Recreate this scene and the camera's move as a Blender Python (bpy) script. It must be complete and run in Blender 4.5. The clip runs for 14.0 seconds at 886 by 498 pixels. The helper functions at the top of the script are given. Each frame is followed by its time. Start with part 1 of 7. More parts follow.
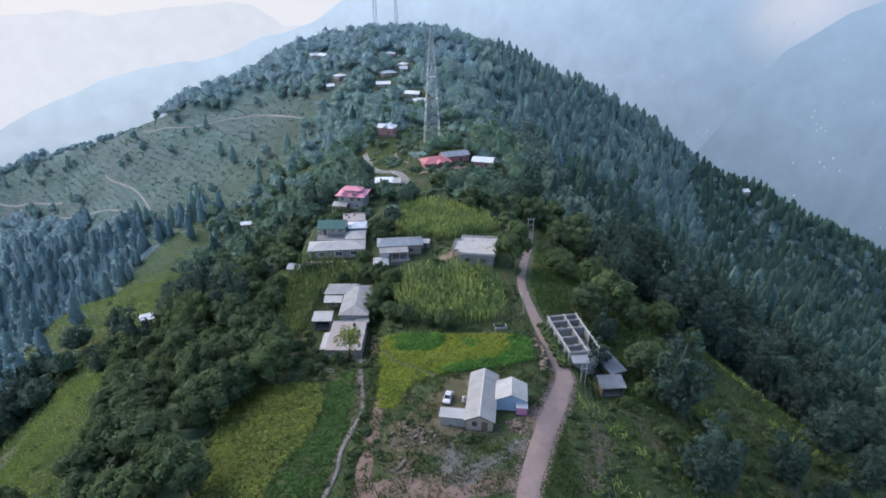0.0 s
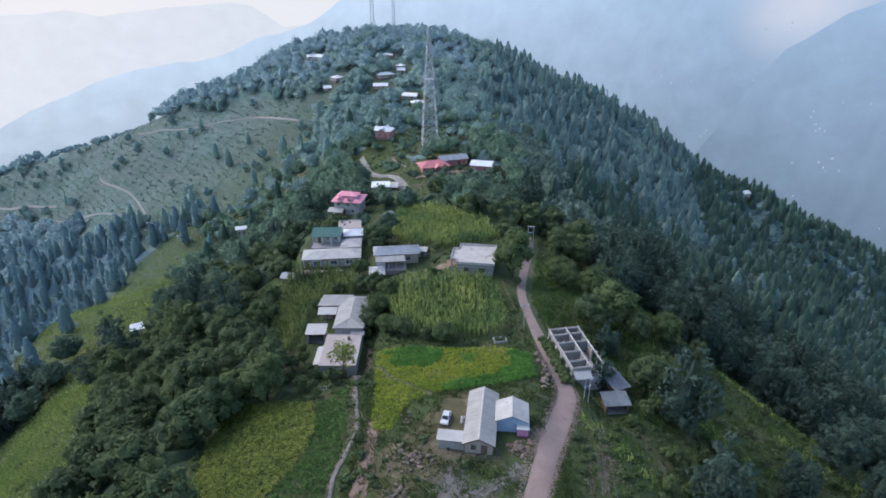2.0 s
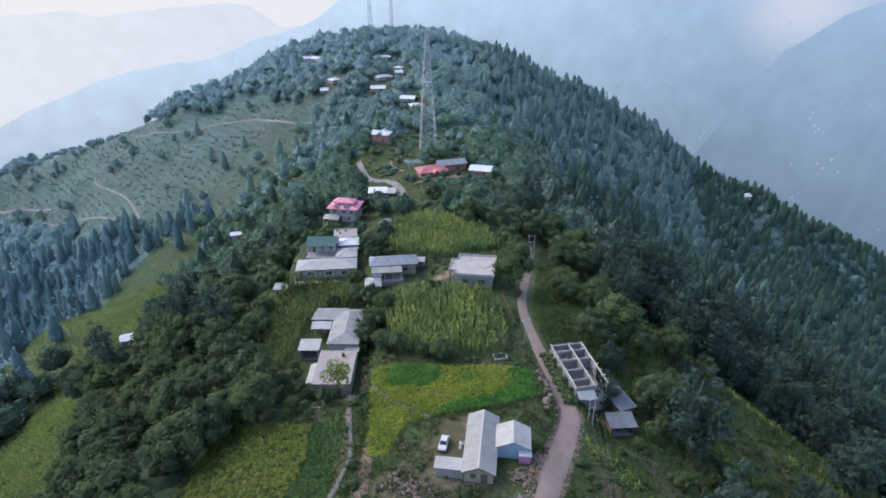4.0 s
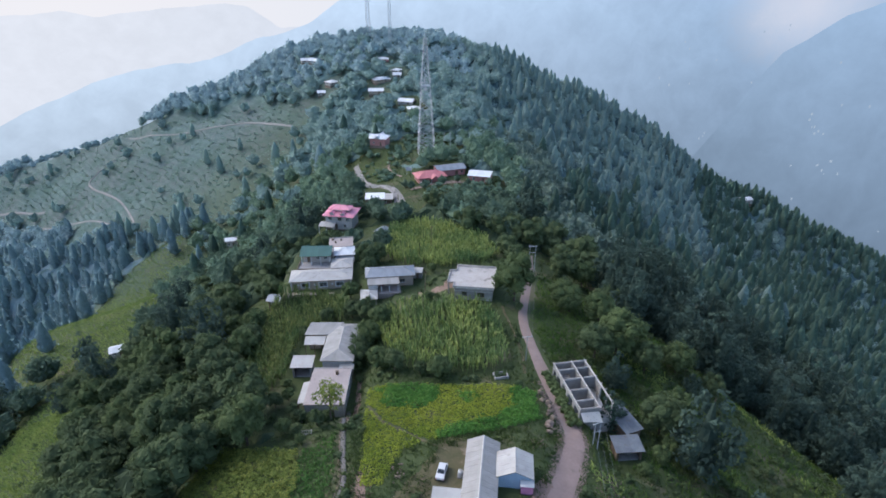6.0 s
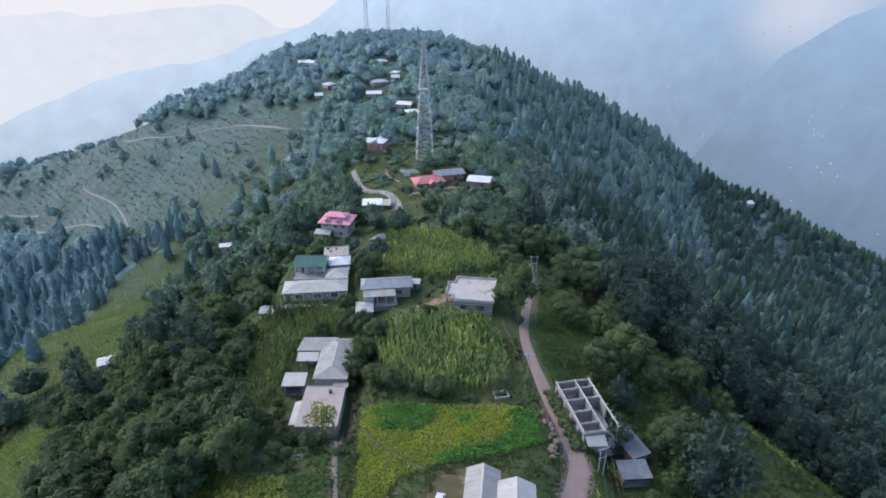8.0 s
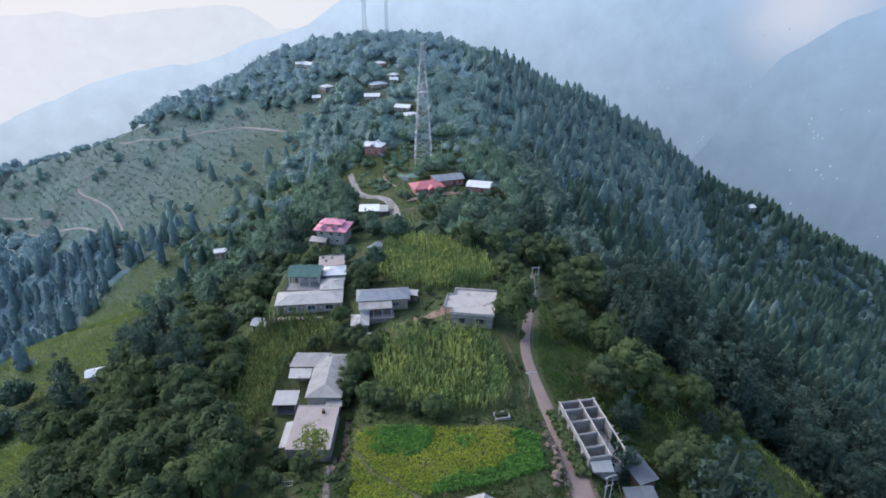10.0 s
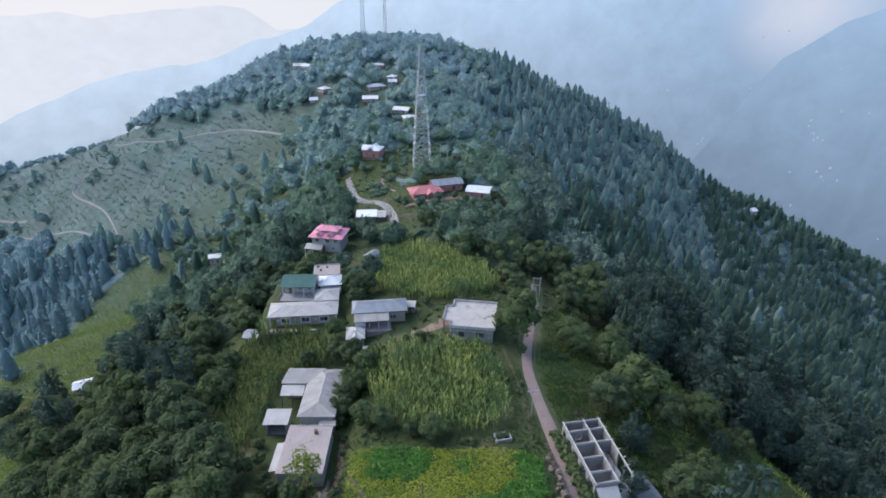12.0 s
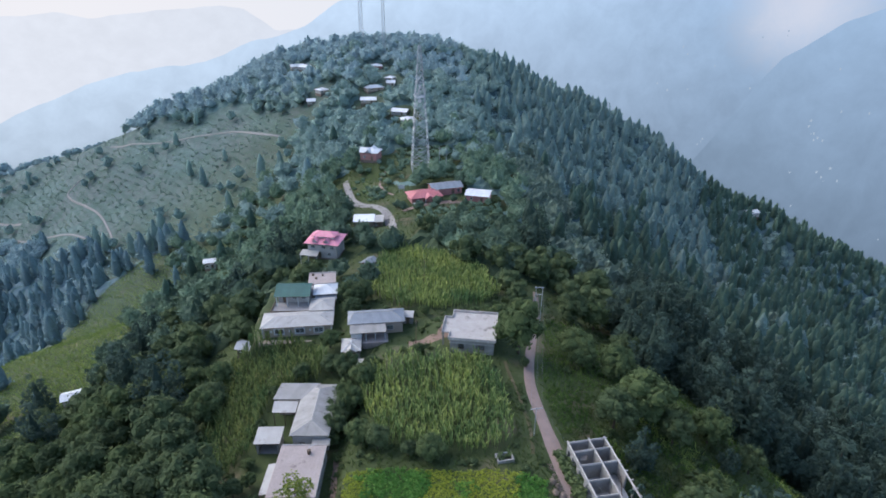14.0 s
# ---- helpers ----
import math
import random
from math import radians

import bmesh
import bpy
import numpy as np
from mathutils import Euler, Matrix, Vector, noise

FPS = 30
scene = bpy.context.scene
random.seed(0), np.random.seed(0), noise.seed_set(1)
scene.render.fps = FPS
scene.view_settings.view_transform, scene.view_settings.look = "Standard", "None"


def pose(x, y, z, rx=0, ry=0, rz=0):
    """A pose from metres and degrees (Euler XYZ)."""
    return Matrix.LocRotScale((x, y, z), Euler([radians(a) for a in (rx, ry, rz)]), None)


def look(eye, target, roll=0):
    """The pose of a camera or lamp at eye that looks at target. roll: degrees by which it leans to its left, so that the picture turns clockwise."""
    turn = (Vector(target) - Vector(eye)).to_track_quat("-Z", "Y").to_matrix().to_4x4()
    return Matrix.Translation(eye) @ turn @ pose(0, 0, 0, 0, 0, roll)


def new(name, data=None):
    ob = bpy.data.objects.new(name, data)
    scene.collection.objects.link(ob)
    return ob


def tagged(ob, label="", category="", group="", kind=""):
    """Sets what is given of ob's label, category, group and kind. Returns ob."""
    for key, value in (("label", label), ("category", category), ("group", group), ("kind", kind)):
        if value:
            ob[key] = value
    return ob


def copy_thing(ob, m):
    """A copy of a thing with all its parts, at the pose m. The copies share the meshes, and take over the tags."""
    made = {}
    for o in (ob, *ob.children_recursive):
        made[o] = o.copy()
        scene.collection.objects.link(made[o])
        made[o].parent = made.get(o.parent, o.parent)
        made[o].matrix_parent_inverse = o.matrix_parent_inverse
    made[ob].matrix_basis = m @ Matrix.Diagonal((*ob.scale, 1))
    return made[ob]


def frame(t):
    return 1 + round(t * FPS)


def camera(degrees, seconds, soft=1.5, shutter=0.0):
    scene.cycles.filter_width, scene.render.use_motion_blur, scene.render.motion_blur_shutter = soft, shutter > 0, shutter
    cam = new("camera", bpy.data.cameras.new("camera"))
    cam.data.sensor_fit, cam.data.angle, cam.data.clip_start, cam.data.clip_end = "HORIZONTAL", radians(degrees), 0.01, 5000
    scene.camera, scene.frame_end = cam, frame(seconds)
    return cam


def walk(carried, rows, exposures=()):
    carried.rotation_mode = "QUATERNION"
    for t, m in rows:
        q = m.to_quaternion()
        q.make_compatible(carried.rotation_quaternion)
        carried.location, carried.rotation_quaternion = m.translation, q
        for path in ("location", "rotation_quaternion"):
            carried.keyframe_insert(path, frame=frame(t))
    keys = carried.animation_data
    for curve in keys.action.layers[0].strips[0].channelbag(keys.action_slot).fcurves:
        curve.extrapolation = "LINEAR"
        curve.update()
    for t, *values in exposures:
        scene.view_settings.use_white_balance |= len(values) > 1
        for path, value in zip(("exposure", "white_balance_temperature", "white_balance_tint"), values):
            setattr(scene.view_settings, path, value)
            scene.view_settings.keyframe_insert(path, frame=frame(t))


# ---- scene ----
# ---- camera ----
cam = camera(73.7, 14.0, soft=1.72)
ROWS = [
    (0.0, 0.000, 0.000, 75.000, 64.000, -0.000, 0.000),
    (0.5, 0.065, 1.289, 75.002, 63.999, 0.009, -0.044),
    (1.0, 0.123, 2.624, 75.036, 64.000, 0.015, -0.085),
    (1.5, 0.174, 3.998, 75.092, 64.003, 0.018, -0.124),
    (2.0, 0.221, 5.404, 75.165, 64.008, 0.018, -0.161),
    (2.5, 0.266, 6.834, 75.246, 64.015, 0.015, -0.195),
    (3.0, 0.309, 8.284, 75.332, 64.023, 0.008, -0.227),
    (3.5, 0.351, 9.748, 75.418, 64.033, -0.001, -0.257),
    (4.0, 0.393, 11.223, 75.501, 64.044, -0.015, -0.285),
    (4.5, 0.436, 12.704, 75.577, 64.057, -0.031, -0.311),
    (5.0, 0.480, 14.190, 75.646, 64.071, -0.051, -0.334),
    (5.5, 0.525, 15.677, 75.705, 64.087, -0.074, -0.356),
    (6.0, 0.571, 17.165, 75.755, 64.104, -0.099, -0.375),
    (6.5, 0.618, 18.650, 75.794, 64.122, -0.127, -0.393),
    (7.0, 0.666, 20.133, 75.823, 64.142, -0.158, -0.409),
    (7.5, 0.714, 21.611, 75.843, 64.163, -0.190, -0.424),
    (8.0, 0.763, 23.085, 75.853, 64.185, -0.224, -0.437),
    (8.5, 0.811, 24.552, 75.855, 64.207, -0.259, -0.449),
    (9.0, 0.859, 26.014, 75.848, 64.231, -0.293, -0.460),
    (9.5, 0.905, 27.468, 75.834, 64.255, -0.327, -0.470),
    (10.0, 0.951, 28.913, 75.812, 64.278, -0.360, -0.480),
    (10.5, 0.995, 30.350, 75.783, 64.301, -0.390, -0.490),
    (11.0, 1.037, 31.775, 75.747, 64.323, -0.418, -0.501),
    (11.5, 1.077, 33.188, 75.702, 64.343, -0.440, -0.512),
    (12.0, 1.116, 34.587, 75.648, 64.361, -0.458, -0.526),
    (12.5, 1.153, 35.969, 75.582, 64.375, -0.468, -0.541),
    (13.0, 1.189, 37.330, 75.502, 64.384, -0.470, -0.560),
    (13.5, 1.225, 38.668, 75.405, 64.388, -0.462, -0.582),
    (14.0, 1.260, 39.978, 75.286, 64.385, -0.443, -0.610),
]
walk(cam, [(t, pose(x, y, z, rx, ry, rz)) for t, x, y, z, rx, ry, rz in ROWS], [(0.0, 1.25, 6200, 10), (14.0, 1.25, 6200, 10)])


# ---- sky, sun and exposure ----
world = bpy.data.worlds.new("sky")
scene.world = world
world.use_nodes = True
wn = world.node_tree
sky = wn.nodes.new("ShaderNodeTexSky")
sky.sky_type = "NISHITA"
sky.sun_disc = False
sky.sun_elevation = radians(43)
sky.sun_rotation = radians(-65)
sky.air_density, sky.dust_density, sky.ozone_density = 1.0, 2.0, 1.5
SKY_STRENGTH = 0.15
wn.nodes["Background"].inputs["Strength"].default_value = SKY_STRENGTH
wn.links.new(sky.outputs["Color"], wn.nodes["Background"].inputs["Color"])

sun_data = bpy.data.lights.new("sun", "SUN")
sun_data.energy, sun_data.angle, sun_data.color = 0.75, radians(40), (1.0, 0.95, 0.88)
sun = new("sun", sun_data)
sun.matrix_world = look((0, 0, 300), (260, -120, 300 - 270))


# ---- lie of the land ----
CREST_Y = [-400, 40, 80, 100, 118, 150, 200, 240, 290, 340, 420, 480, 530, 580, 700, 1000, 3000]
CREST_Z = [-40, -1, 0, -1.2, -3.5, -4.2, -8.5, -12, -14, -12, -2, 8, 18, 9, -60, -220, -500]
CREST_X = [-10, -5, -4, -2, 0, 0, 0, 0, 0, -5, -15, -22, -25, -25, -20, 0, 0]
RIGHT_S = [0.6, 0.6, 0.6, 0.6, 0.6, 0.62, 0.62, 0.62, 0.62, 0.62, 0.59, 0.555, 0.535, 0.535, 0.52, 0.4, 0.3]
LEFT_O = [0, 0, 0, 0, 0, 0, 0, 0, 0, 0, 4, 56, 84, 88, 80, 40, 0]
LEFT_S = [0.4, 0.4, 0.38, 0.38, 0.37, 0.35, 0.31, 0.33, 0.45, 0.48, 0.47, 0.54, 0.6, 0.6, 0.5, 0.4, 0.3]
BRINK_Y = [60, 150, 220, 290, 310, 344, 400]
BRINK_D = [104, 126, 165, 212, 198, 172, 165]
SUMMIT_D = [-215, -186, -160, -138, -114, -93, -72, -48, -35, 40, 60, 120, 150, 216, 245, 285, 305, 325, 360, 450, 600]
SUMMIT_Z = [0, -5, -12, -16, -17, -15, -9, -3, 0, 0, 2, 5, 6, 5, 0, -7, -4, 6, 7, 7, 0]
VALLEY = -1100.0


def smooth_table(values):
    """A table over CREST_Y as a smooth curve (cubic Hermite)."""
    ys, vs = np.array(CREST_Y, float), np.array(values, float)
    slope = np.gradient(vs, ys)

    def at(y):
        y = np.clip(np.asarray(y, float), ys[0], ys[-1])
        i = np.clip(np.searchsorted(ys, y, side="right") - 1, 0, len(ys) - 2)
        h = ys[i + 1] - ys[i]
        t = (y - ys[i]) / h
        return ((2 * t**3 - 3 * t**2 + 1) * vs[i] + (t**3 - 2 * t**2 + t) * h * slope[i]
                + (3 * t**2 - 2 * t**3) * vs[i + 1] + (t**3 - t**2) * h * slope[i + 1])
    return at


crest_z, crest_x, right_s = smooth_table(CREST_Z), smooth_table(CREST_X), smooth_table(RIGHT_S)
left_o, left_s = smooth_table(LEFT_O), smooth_table(LEFT_S)


def waves(x, y):
    """Gentle humps and gullies of the slopes."""
    return (np.sin(x * 0.021 + 1.3 * np.sin(y * 0.013)) * np.cos(y * 0.027 + 0.5) + 0.45 * np.sin(x * 0.061 + y * 0.037 + 2.0)
            * np.cos(y * 0.071 - x * 0.03))


def slope_height(x, y):
    """Height of the natural slope, arrays or single numbers."""
    x, y = np.asarray(x, float), np.asarray(y, float)
    d = x - crest_x(y)
    left = left_s(y) * (np.sqrt(np.minimum(d + left_o(y), 0) ** 2 + 30**2) - 30)
    rd = np.maximum(d - 12, 0)
    right = right_s(y) * (np.sqrt(rd**2 + 32**2) - 32)
    drop = np.where(d < 0, left, right)
    spur = 0.25 * np.logaddexp(0, (-x - 250) / 20) * 20 * np.exp(-((y - 575) / np.where(y < 575, 58, 160)) ** 2)
    spur = np.minimum(spur, 120)
    brink = np.interp(y, BRINK_Y, BRINK_D)
    gully = np.minimum(0.6 * np.logaddexp(0, (-d - brink) / 5) * 5, 75) * np.clip((375 - y) / 60, 0, 1)
    # the western flank steepens half-way down
    gully = gully + np.minimum(0.2 * np.logaddexp(0, (-d - 55) / 8) * 8, 14) * np.clip((335 - y) / 60, 0, 1)
    # grassy shoulder below the road with a wooded gully behind it, and a hollow further up
    n, a = (x - 45) * 0.707 + (y - 155) * 0.707, (x - 45) * 0.707 - (y - 155) * 0.707
    window = np.clip((a + 8) / 25, 0, 1) * np.clip((110 - a) / 35, 0, 1)
    shoulder = (5.5 * np.exp(-((n + 2) / 15) ** 2) - 6 * np.exp(-((n - 30) / 14) ** 2)) * window
    shoulder = shoulder - 7 * np.exp(-((x - 95) / 38) ** 2 - ((y - 268) / 40) ** 2)
    # humps of the summit's skyline
    summit = np.interp(d, SUMMIT_D, SUMMIT_Z) * np.clip((y - 425) / 80, 0, 1)
    rough = np.clip((np.abs(d) - 35) / 60, 0, 1)
    z = crest_z(y) - drop + spur - gully + shoulder + summit + 3.5 * rough * waves(x, y)
    return np.maximum(z, VALLEY + 10 * np.sin(x * 0.004) * np.cos(y * 0.003))


# levelled building plots: x, y, half width, half depth, turn, height
PLOTS = [
    (7.5, 86.5, 9, 8.5, -7, -0.3), (-25, 126, 7.5, 15.5, 0, -8.4), (-13, 163, 8, 5.5, 4, -5.6), (-18, 152, 3.2, 5, 0, -7.3),
    (-33, 168, 9.5, 7, 4, -7.6), (-34, 179, 9, 6, 4, -6.4), (9.8, 155, 6.5, 6.5, -3, -3.4), (-36, 222, 6, 6, -12, -14.2),
    (29.8, 113.5, 4.2, 8, 10, -4.9), (36.5, 103.5, 3.5, 6.5, 5, -8.6), (0, 280, 11, 10, 15, -14.2), (20, 276, 6, 5, -15, -14.2),
    (-25, 256, 6, 5, 0, -18.2), (-31.5, 331, 5.5, 6, -10, -14.2), (-6, 312, 7, 7, 0, -13.7),
    (-104.5, 177.5, 2.5, 2.5, 0, -40.4),
]


def height(x, y):
    """Height of the ground with the plots cut into it."""
    x, y = np.asarray(x, float), np.asarray(y, float)
    z = slope_height(x, y)
    for px, py, hw, hd, turn, pz in PLOTS:
        c, s = math.cos(radians(turn)), math.sin(radians(turn))
        u, v = (x - px) * c + (y - py) * s, -(x - px) * s + (y - py) * c
        out = np.maximum(np.maximum(np.abs(u) - hw, np.abs(v) - hd), 0)
        k = np.clip(1 - out / 5.0, 0, 1)
        k = k * k * (3 - 2 * k)
        z = z + (pz - z) * k
    return z


def hgt(x, y):
    return float(height(x, y))


# ---- helpers for meshes ----
def mesh_object(name, verts, faces, material, smooth=False, parent=None):
    me = bpy.data.meshes.new(name)
    me.from_pydata([tuple(v) for v in verts], [], [tuple(f) for f in faces])
    me.materials.append(material)
    if smooth:
        me.polygons.foreach_set("use_smooth", [True] * len(me.polygons))
    me.update()
    ob = new(name, me)
    if parent:
        ob.parent = parent
    return ob


def grid_faces(nu, nv):
    """Faces of a grid whose vertex (i, j) has the index i * nv + j."""
    i, j = np.meshgrid(np.arange(nu - 1), np.arange(nv - 1), indexing="ij")
    a = (i * nv + j).ravel()
    return np.stack([a, a + nv, a + nv + 1, a + 1], 1)


def quick_mesh(name, verts, faces, material, smooth=False):
    """A mesh from arrays, all faces with the same number of corners."""
    verts, faces = np.asarray(verts, np.float32), np.asarray(faces, np.int32)
    me = bpy.data.meshes.new(name)
    k = faces.shape[1]
    me.vertices.add(len(verts))
    me.vertices.foreach_set("co", verts.ravel())
    me.loops.add(faces.size)
    me.loops.foreach_set("vertex_index", faces.ravel())
    me.polygons.add(len(faces))
    me.polygons.foreach_set("loop_start", np.arange(0, faces.size, k, dtype=np.int32))
    me.polygons.foreach_set("loop_total", np.full(len(faces), k, np.int32))
    me.polygons.foreach_set("use_smooth", np.full(len(faces), smooth))
    me.materials.append(material)
    me.update(calc_edges=True)
    me.validate()
    return me


# ---- building helpers ----
class Bag:
    """Collects corners and faces for one mesh."""

    def __init__(self):
        self.v, self.f = [], []

    def add(self, verts, faces):
        n = len(self.v)
        self.v += [tuple(p) for p in verts]
        self.f += [tuple(i + n for i in f) for f in faces]
        return self

    def hexa(self, a, b):
        """A block between two rings of four corners, lower and upper, both counter-clockwise seen from above."""
        return self.add([*a, *b], [(3, 2, 1, 0), (4, 5, 6, 7), (0, 1, 5, 4), (1, 2, 6, 5), (2, 3, 7, 6), (3, 0, 4, 7)])

    def box(self, x0, x1, y0, y1, z0, z1, chamfer=0.0):
        c = chamfer
        lo = [(x0, y0, z0), (x1, y0, z0), (x1, y1, z0), (x0, y1, z0)]
        hi = [(x0, y0, z1 - c), (x1, y0, z1 - c), (x1, y1, z1 - c), (x0, y1, z1 - c)]
        if not c:
            return self.hexa(lo, hi)
        top = [(x0 + c, y0 + c, z1), (x1 - c, y0 + c, z1), (x1 - c, y1 - c, z1), (x0 + c, y1 - c, z1)]
        return self.add([*lo, *hi, *top], [(3, 2, 1, 0), (0, 1, 5, 4), (1, 2, 6, 5), (2, 3, 7, 6), (3, 0, 4, 7),
                                           (4, 5, 9, 8), (5, 6, 10, 9), (6, 7, 11, 10), (7, 4, 8, 11), (8, 9, 10, 11)])

    def tube(self, p, q, r, n=6, r2=None):
        p, q = Vector(p), Vector(q)
        axis = (q - p).normalized()
        side = axis.cross(Vector((0, 0, 1)) if abs(axis.z) < 0.9 else Vector((1, 0, 0))).normalized()
        up = side.cross(axis)
        ring = [(side * math.cos(2 * math.pi * k / n) + up * math.sin(2 * math.pi * k / n)) for k in range(n)]
        verts = [p + d * r for d in ring] + [q + d * (r if r2 is None else r2) for d in ring]
        faces = [(k, (k + 1) % n, n + (k + 1) % n, n + k) for k in range(n)]
        return self.add(verts, faces + [tuple(range(n))[::-1], tuple(range(n, 2 * n))])

    def pipe(self, pts, radii, n=5):
        """A bent tube through several points, one closed shell."""
        pts = [Vector(p) for p in pts]
        rings = []
        for k, p in enumerate(pts):
            axis = (pts[min(k + 1, len(pts) - 1)] - pts[max(k - 1, 0)]).normalized()
            side = axis.cross(Vector((0, 0, 1)) if abs(axis.z) < 0.9 else Vector((1, 0, 0))).normalized()
            up = side.cross(axis)
            r = radii[k] if isinstance(radii, (list, tuple)) else radii
            rings += [p + (side * math.cos(2 * math.pi * i / n) + up * math.sin(2 * math.pi * i / n)) * r for i in range(n)]
        m = len(pts)
        faces = [(k * n + i, k * n + (i + 1) % n, (k + 1) * n + (i + 1) % n, (k + 1) * n + i) for k in range(m - 1) for i in range(n)]
        return self.add(rings, faces + [tuple(range(n))[::-1], tuple(range((m - 1) * n, m * n))])

    def sheet(self, corners, thick=0.03, rib=True):
        """A thin roofing sheet over four corners: eave, eave, top, top."""
        a, b, c, d = [Vector(p) for p in corners]
        nrm = (b - a).cross(d - a)
        if nrm.length < 1e-6:
            nrm = (b - a).cross(c - a)
        nrm.normalize()
        if nrm.z < 0:
            nrm.negate()
        lo = [a, b, c, d]
        self.hexa(lo, [p + nrm * thick for p in lo])
        if rib and (d - a).length > 0.3:
            w = (b - a).normalized() * 0.09
            e = [a - w * 0.5, a + w * 0.5, d + w * 0.5, d - w * 0.5]
            self.hexa([p + nrm * thick for p in e], [p + nrm * (thick + 0.022) for p in e])
        return self


def part(name, bag, material, parent, label="", smooth=False):
    """Links a bag as one mesh object under a thing or under a part."""
    ob = mesh_object(name, bag.v, bag.f, material, smooth, parent)
    if label:
        ob["label"] = label
    return ob


def thing(name, m, label, category, group=""):
    """The empty base of a thing at the pose m."""
    ob = new(name)
    ob.empty_display_size = 0.2
    ob.matrix_world = m
    return tagged(ob, label, category, group)


def lerp(a, b, t):
    return tuple(p + (q - p) * t for p, q in zip(a, b))


def roof_slope(roof, a, b, c, d, material, width=1.05):
    """One slope of tin sheets: eave from a to b, top from d (over a) to c (over b). Each sheet is a part of the roof."""
    n = max(1, round((Vector(b) - Vector(a)).length / width))
    for k in range(n):
        s, t = k / n, (k + 1) / n
        lift = random.uniform(0, 0.006)
        pts = [lerp(a, b, s), lerp(a, b, t), lerp(d, c, t), lerp(d, c, s)]
        bag = Bag().sheet([(p[0], p[1], p[2] + lift) for p in pts])
        part("roof_sheet", bag, material, roof)


def cap(roof, p, q, material, r=0.16):
    """A folded ridge cap from p to q."""
    p, q = Vector(p), Vector(q)
    along = (q - p).normalized()
    side = Vector((-along.y, along.x, 0)).normalized() * r
    drop = Vector((0, 0, -0.07))
    up = Vector((0, 0, 0.09))
    lo = [p - side + drop, p + side + drop, q + side + drop, q - side + drop]
    bag = Bag()
    top = [p + up, q + up]
    v = [*[x + up * 0.6 for x in lo], *lo, *top]
    bag.add(v, [(0, 3, 9, 8), (2, 1, 8, 9), (4, 5, 6, 7), (0, 8, 1, 5, 4), (3, 7, 6, 2, 9), (0, 4, 7, 3), (1, 2, 6, 5)])
    part("ridge_cap", bag, material, roof)


def make_roof(house, slopes, caps, material, cap_mat=None, name="roof"):
    """A roof: its boarding, tin sheets over each slope (eave, eave, top, top) and ridge caps."""
    deck = Bag()
    for a, b, c, d in slopes:
        lo = [(p[0], p[1], p[2] - 0.09) for p in (a, b, c, d)]
        deck.hexa(lo, [(p[0], p[1], p[2] - 0.012) for p in (a, b, c, d)])
    roof = part(name, deck, TIMBER, house)
    for a, b, c, d in slopes:
        roof_slope(roof, a, b, c, d, material)
    for p, q, r in caps:
        cap(roof, p, q, cap_mat or material, r)
    return roof


def gable_roof(house, w, d, z, rise, material, over=0.35, cap_mat=None, y0=0.0, x0=0.0, along="y", name="roof"):
    """A gable roof with its ridge along local y (or x)."""
    hw, hd = w / 2 + over, d / 2 + over
    e = z - rise * over / (w / 2 if along == "y" else d / 2)
    if along == "y":
        l0, l1, r0, r1 = (x0 - hw, y0 - hd, e), (x0 - hw, y0 + hd, e), (x0 + hw, y0 - hd, e), (x0 + hw, y0 + hd, e)
        t0, t1 = (x0, y0 - hd, z + rise), (x0, y0 + hd, z + rise)
        slopes = [(l1, l0, t0, t1), (r0, r1, t1, t0)]
    else:
        l0, l1, r0, r1 = (x0 - hw, y0 - hd, e), (x0 + hw, y0 - hd, e), (x0 - hw, y0 + hd, e), (x0 + hw, y0 + hd, e)
        t0, t1 = (x0 - hw, y0, z + rise), (x0 + hw, y0, z + rise)
        slopes = [(l0, l1, t1, t0), (r1, r0, t0, t1)]
    return make_roof(house, slopes, [(t0, t1, 0.16)], material, cap_mat, name)


def hip_roof(house, w, d, z, rise, material, over=0.4, inset=None, cap_mat=None, x0=0.0, y0=0.0, name="roof"):
    """A hip roof; the ridge runs along the longer side."""
    hw, hd = w / 2 + over, d / 2 + over
    run = min(hw, hd) if inset is None else inset
    a, b, c, e = (x0 - hw, y0 - hd, z), (x0 + hw, y0 - hd, z), (x0 + hw, y0 + hd, z), (x0 - hw, y0 + hd, z)
    if w >= d:
        p, q = (x0 - hw + run, y0, z + rise), (x0 + hw - run, y0, z + rise)
        slopes = [(a, b, q, p), (c, e, p, q), (b, c, q, q), (e, a, p, p)]
        hips = [(a, p), (b, q), (c, q), (e, p)]
    else:
        p, q = (x0, y0 - hd + run, z + rise), (x0, y0 + hd - run, z + rise)
        slopes = [(e, a, p, q), (b, c, q, p), (a, b, p, p), (c, e, q, q)]
        hips = [(a, p), (b, p), (c, q), (e, q)]
    caps = [(m, n, 0.11) for m, n in hips]
    if (Vector(p) - Vector(q)).length > 0.5:
        caps.append((p, q, 0.16))
    return make_roof(house, slopes, caps, material, cap_mat, name)


def lean_roof(house, x0, x1, y0, y1, z0, z1, material, name="roof"):
    """A single slope of sheets from the front edge (y0, z0) up to the back edge (y1, z1)."""
    return make_roof(house, [((x0, y0, z0), (x1, y0, z0), (x1, y1, z1), (x0, y1, z1))], [], material, None, name)


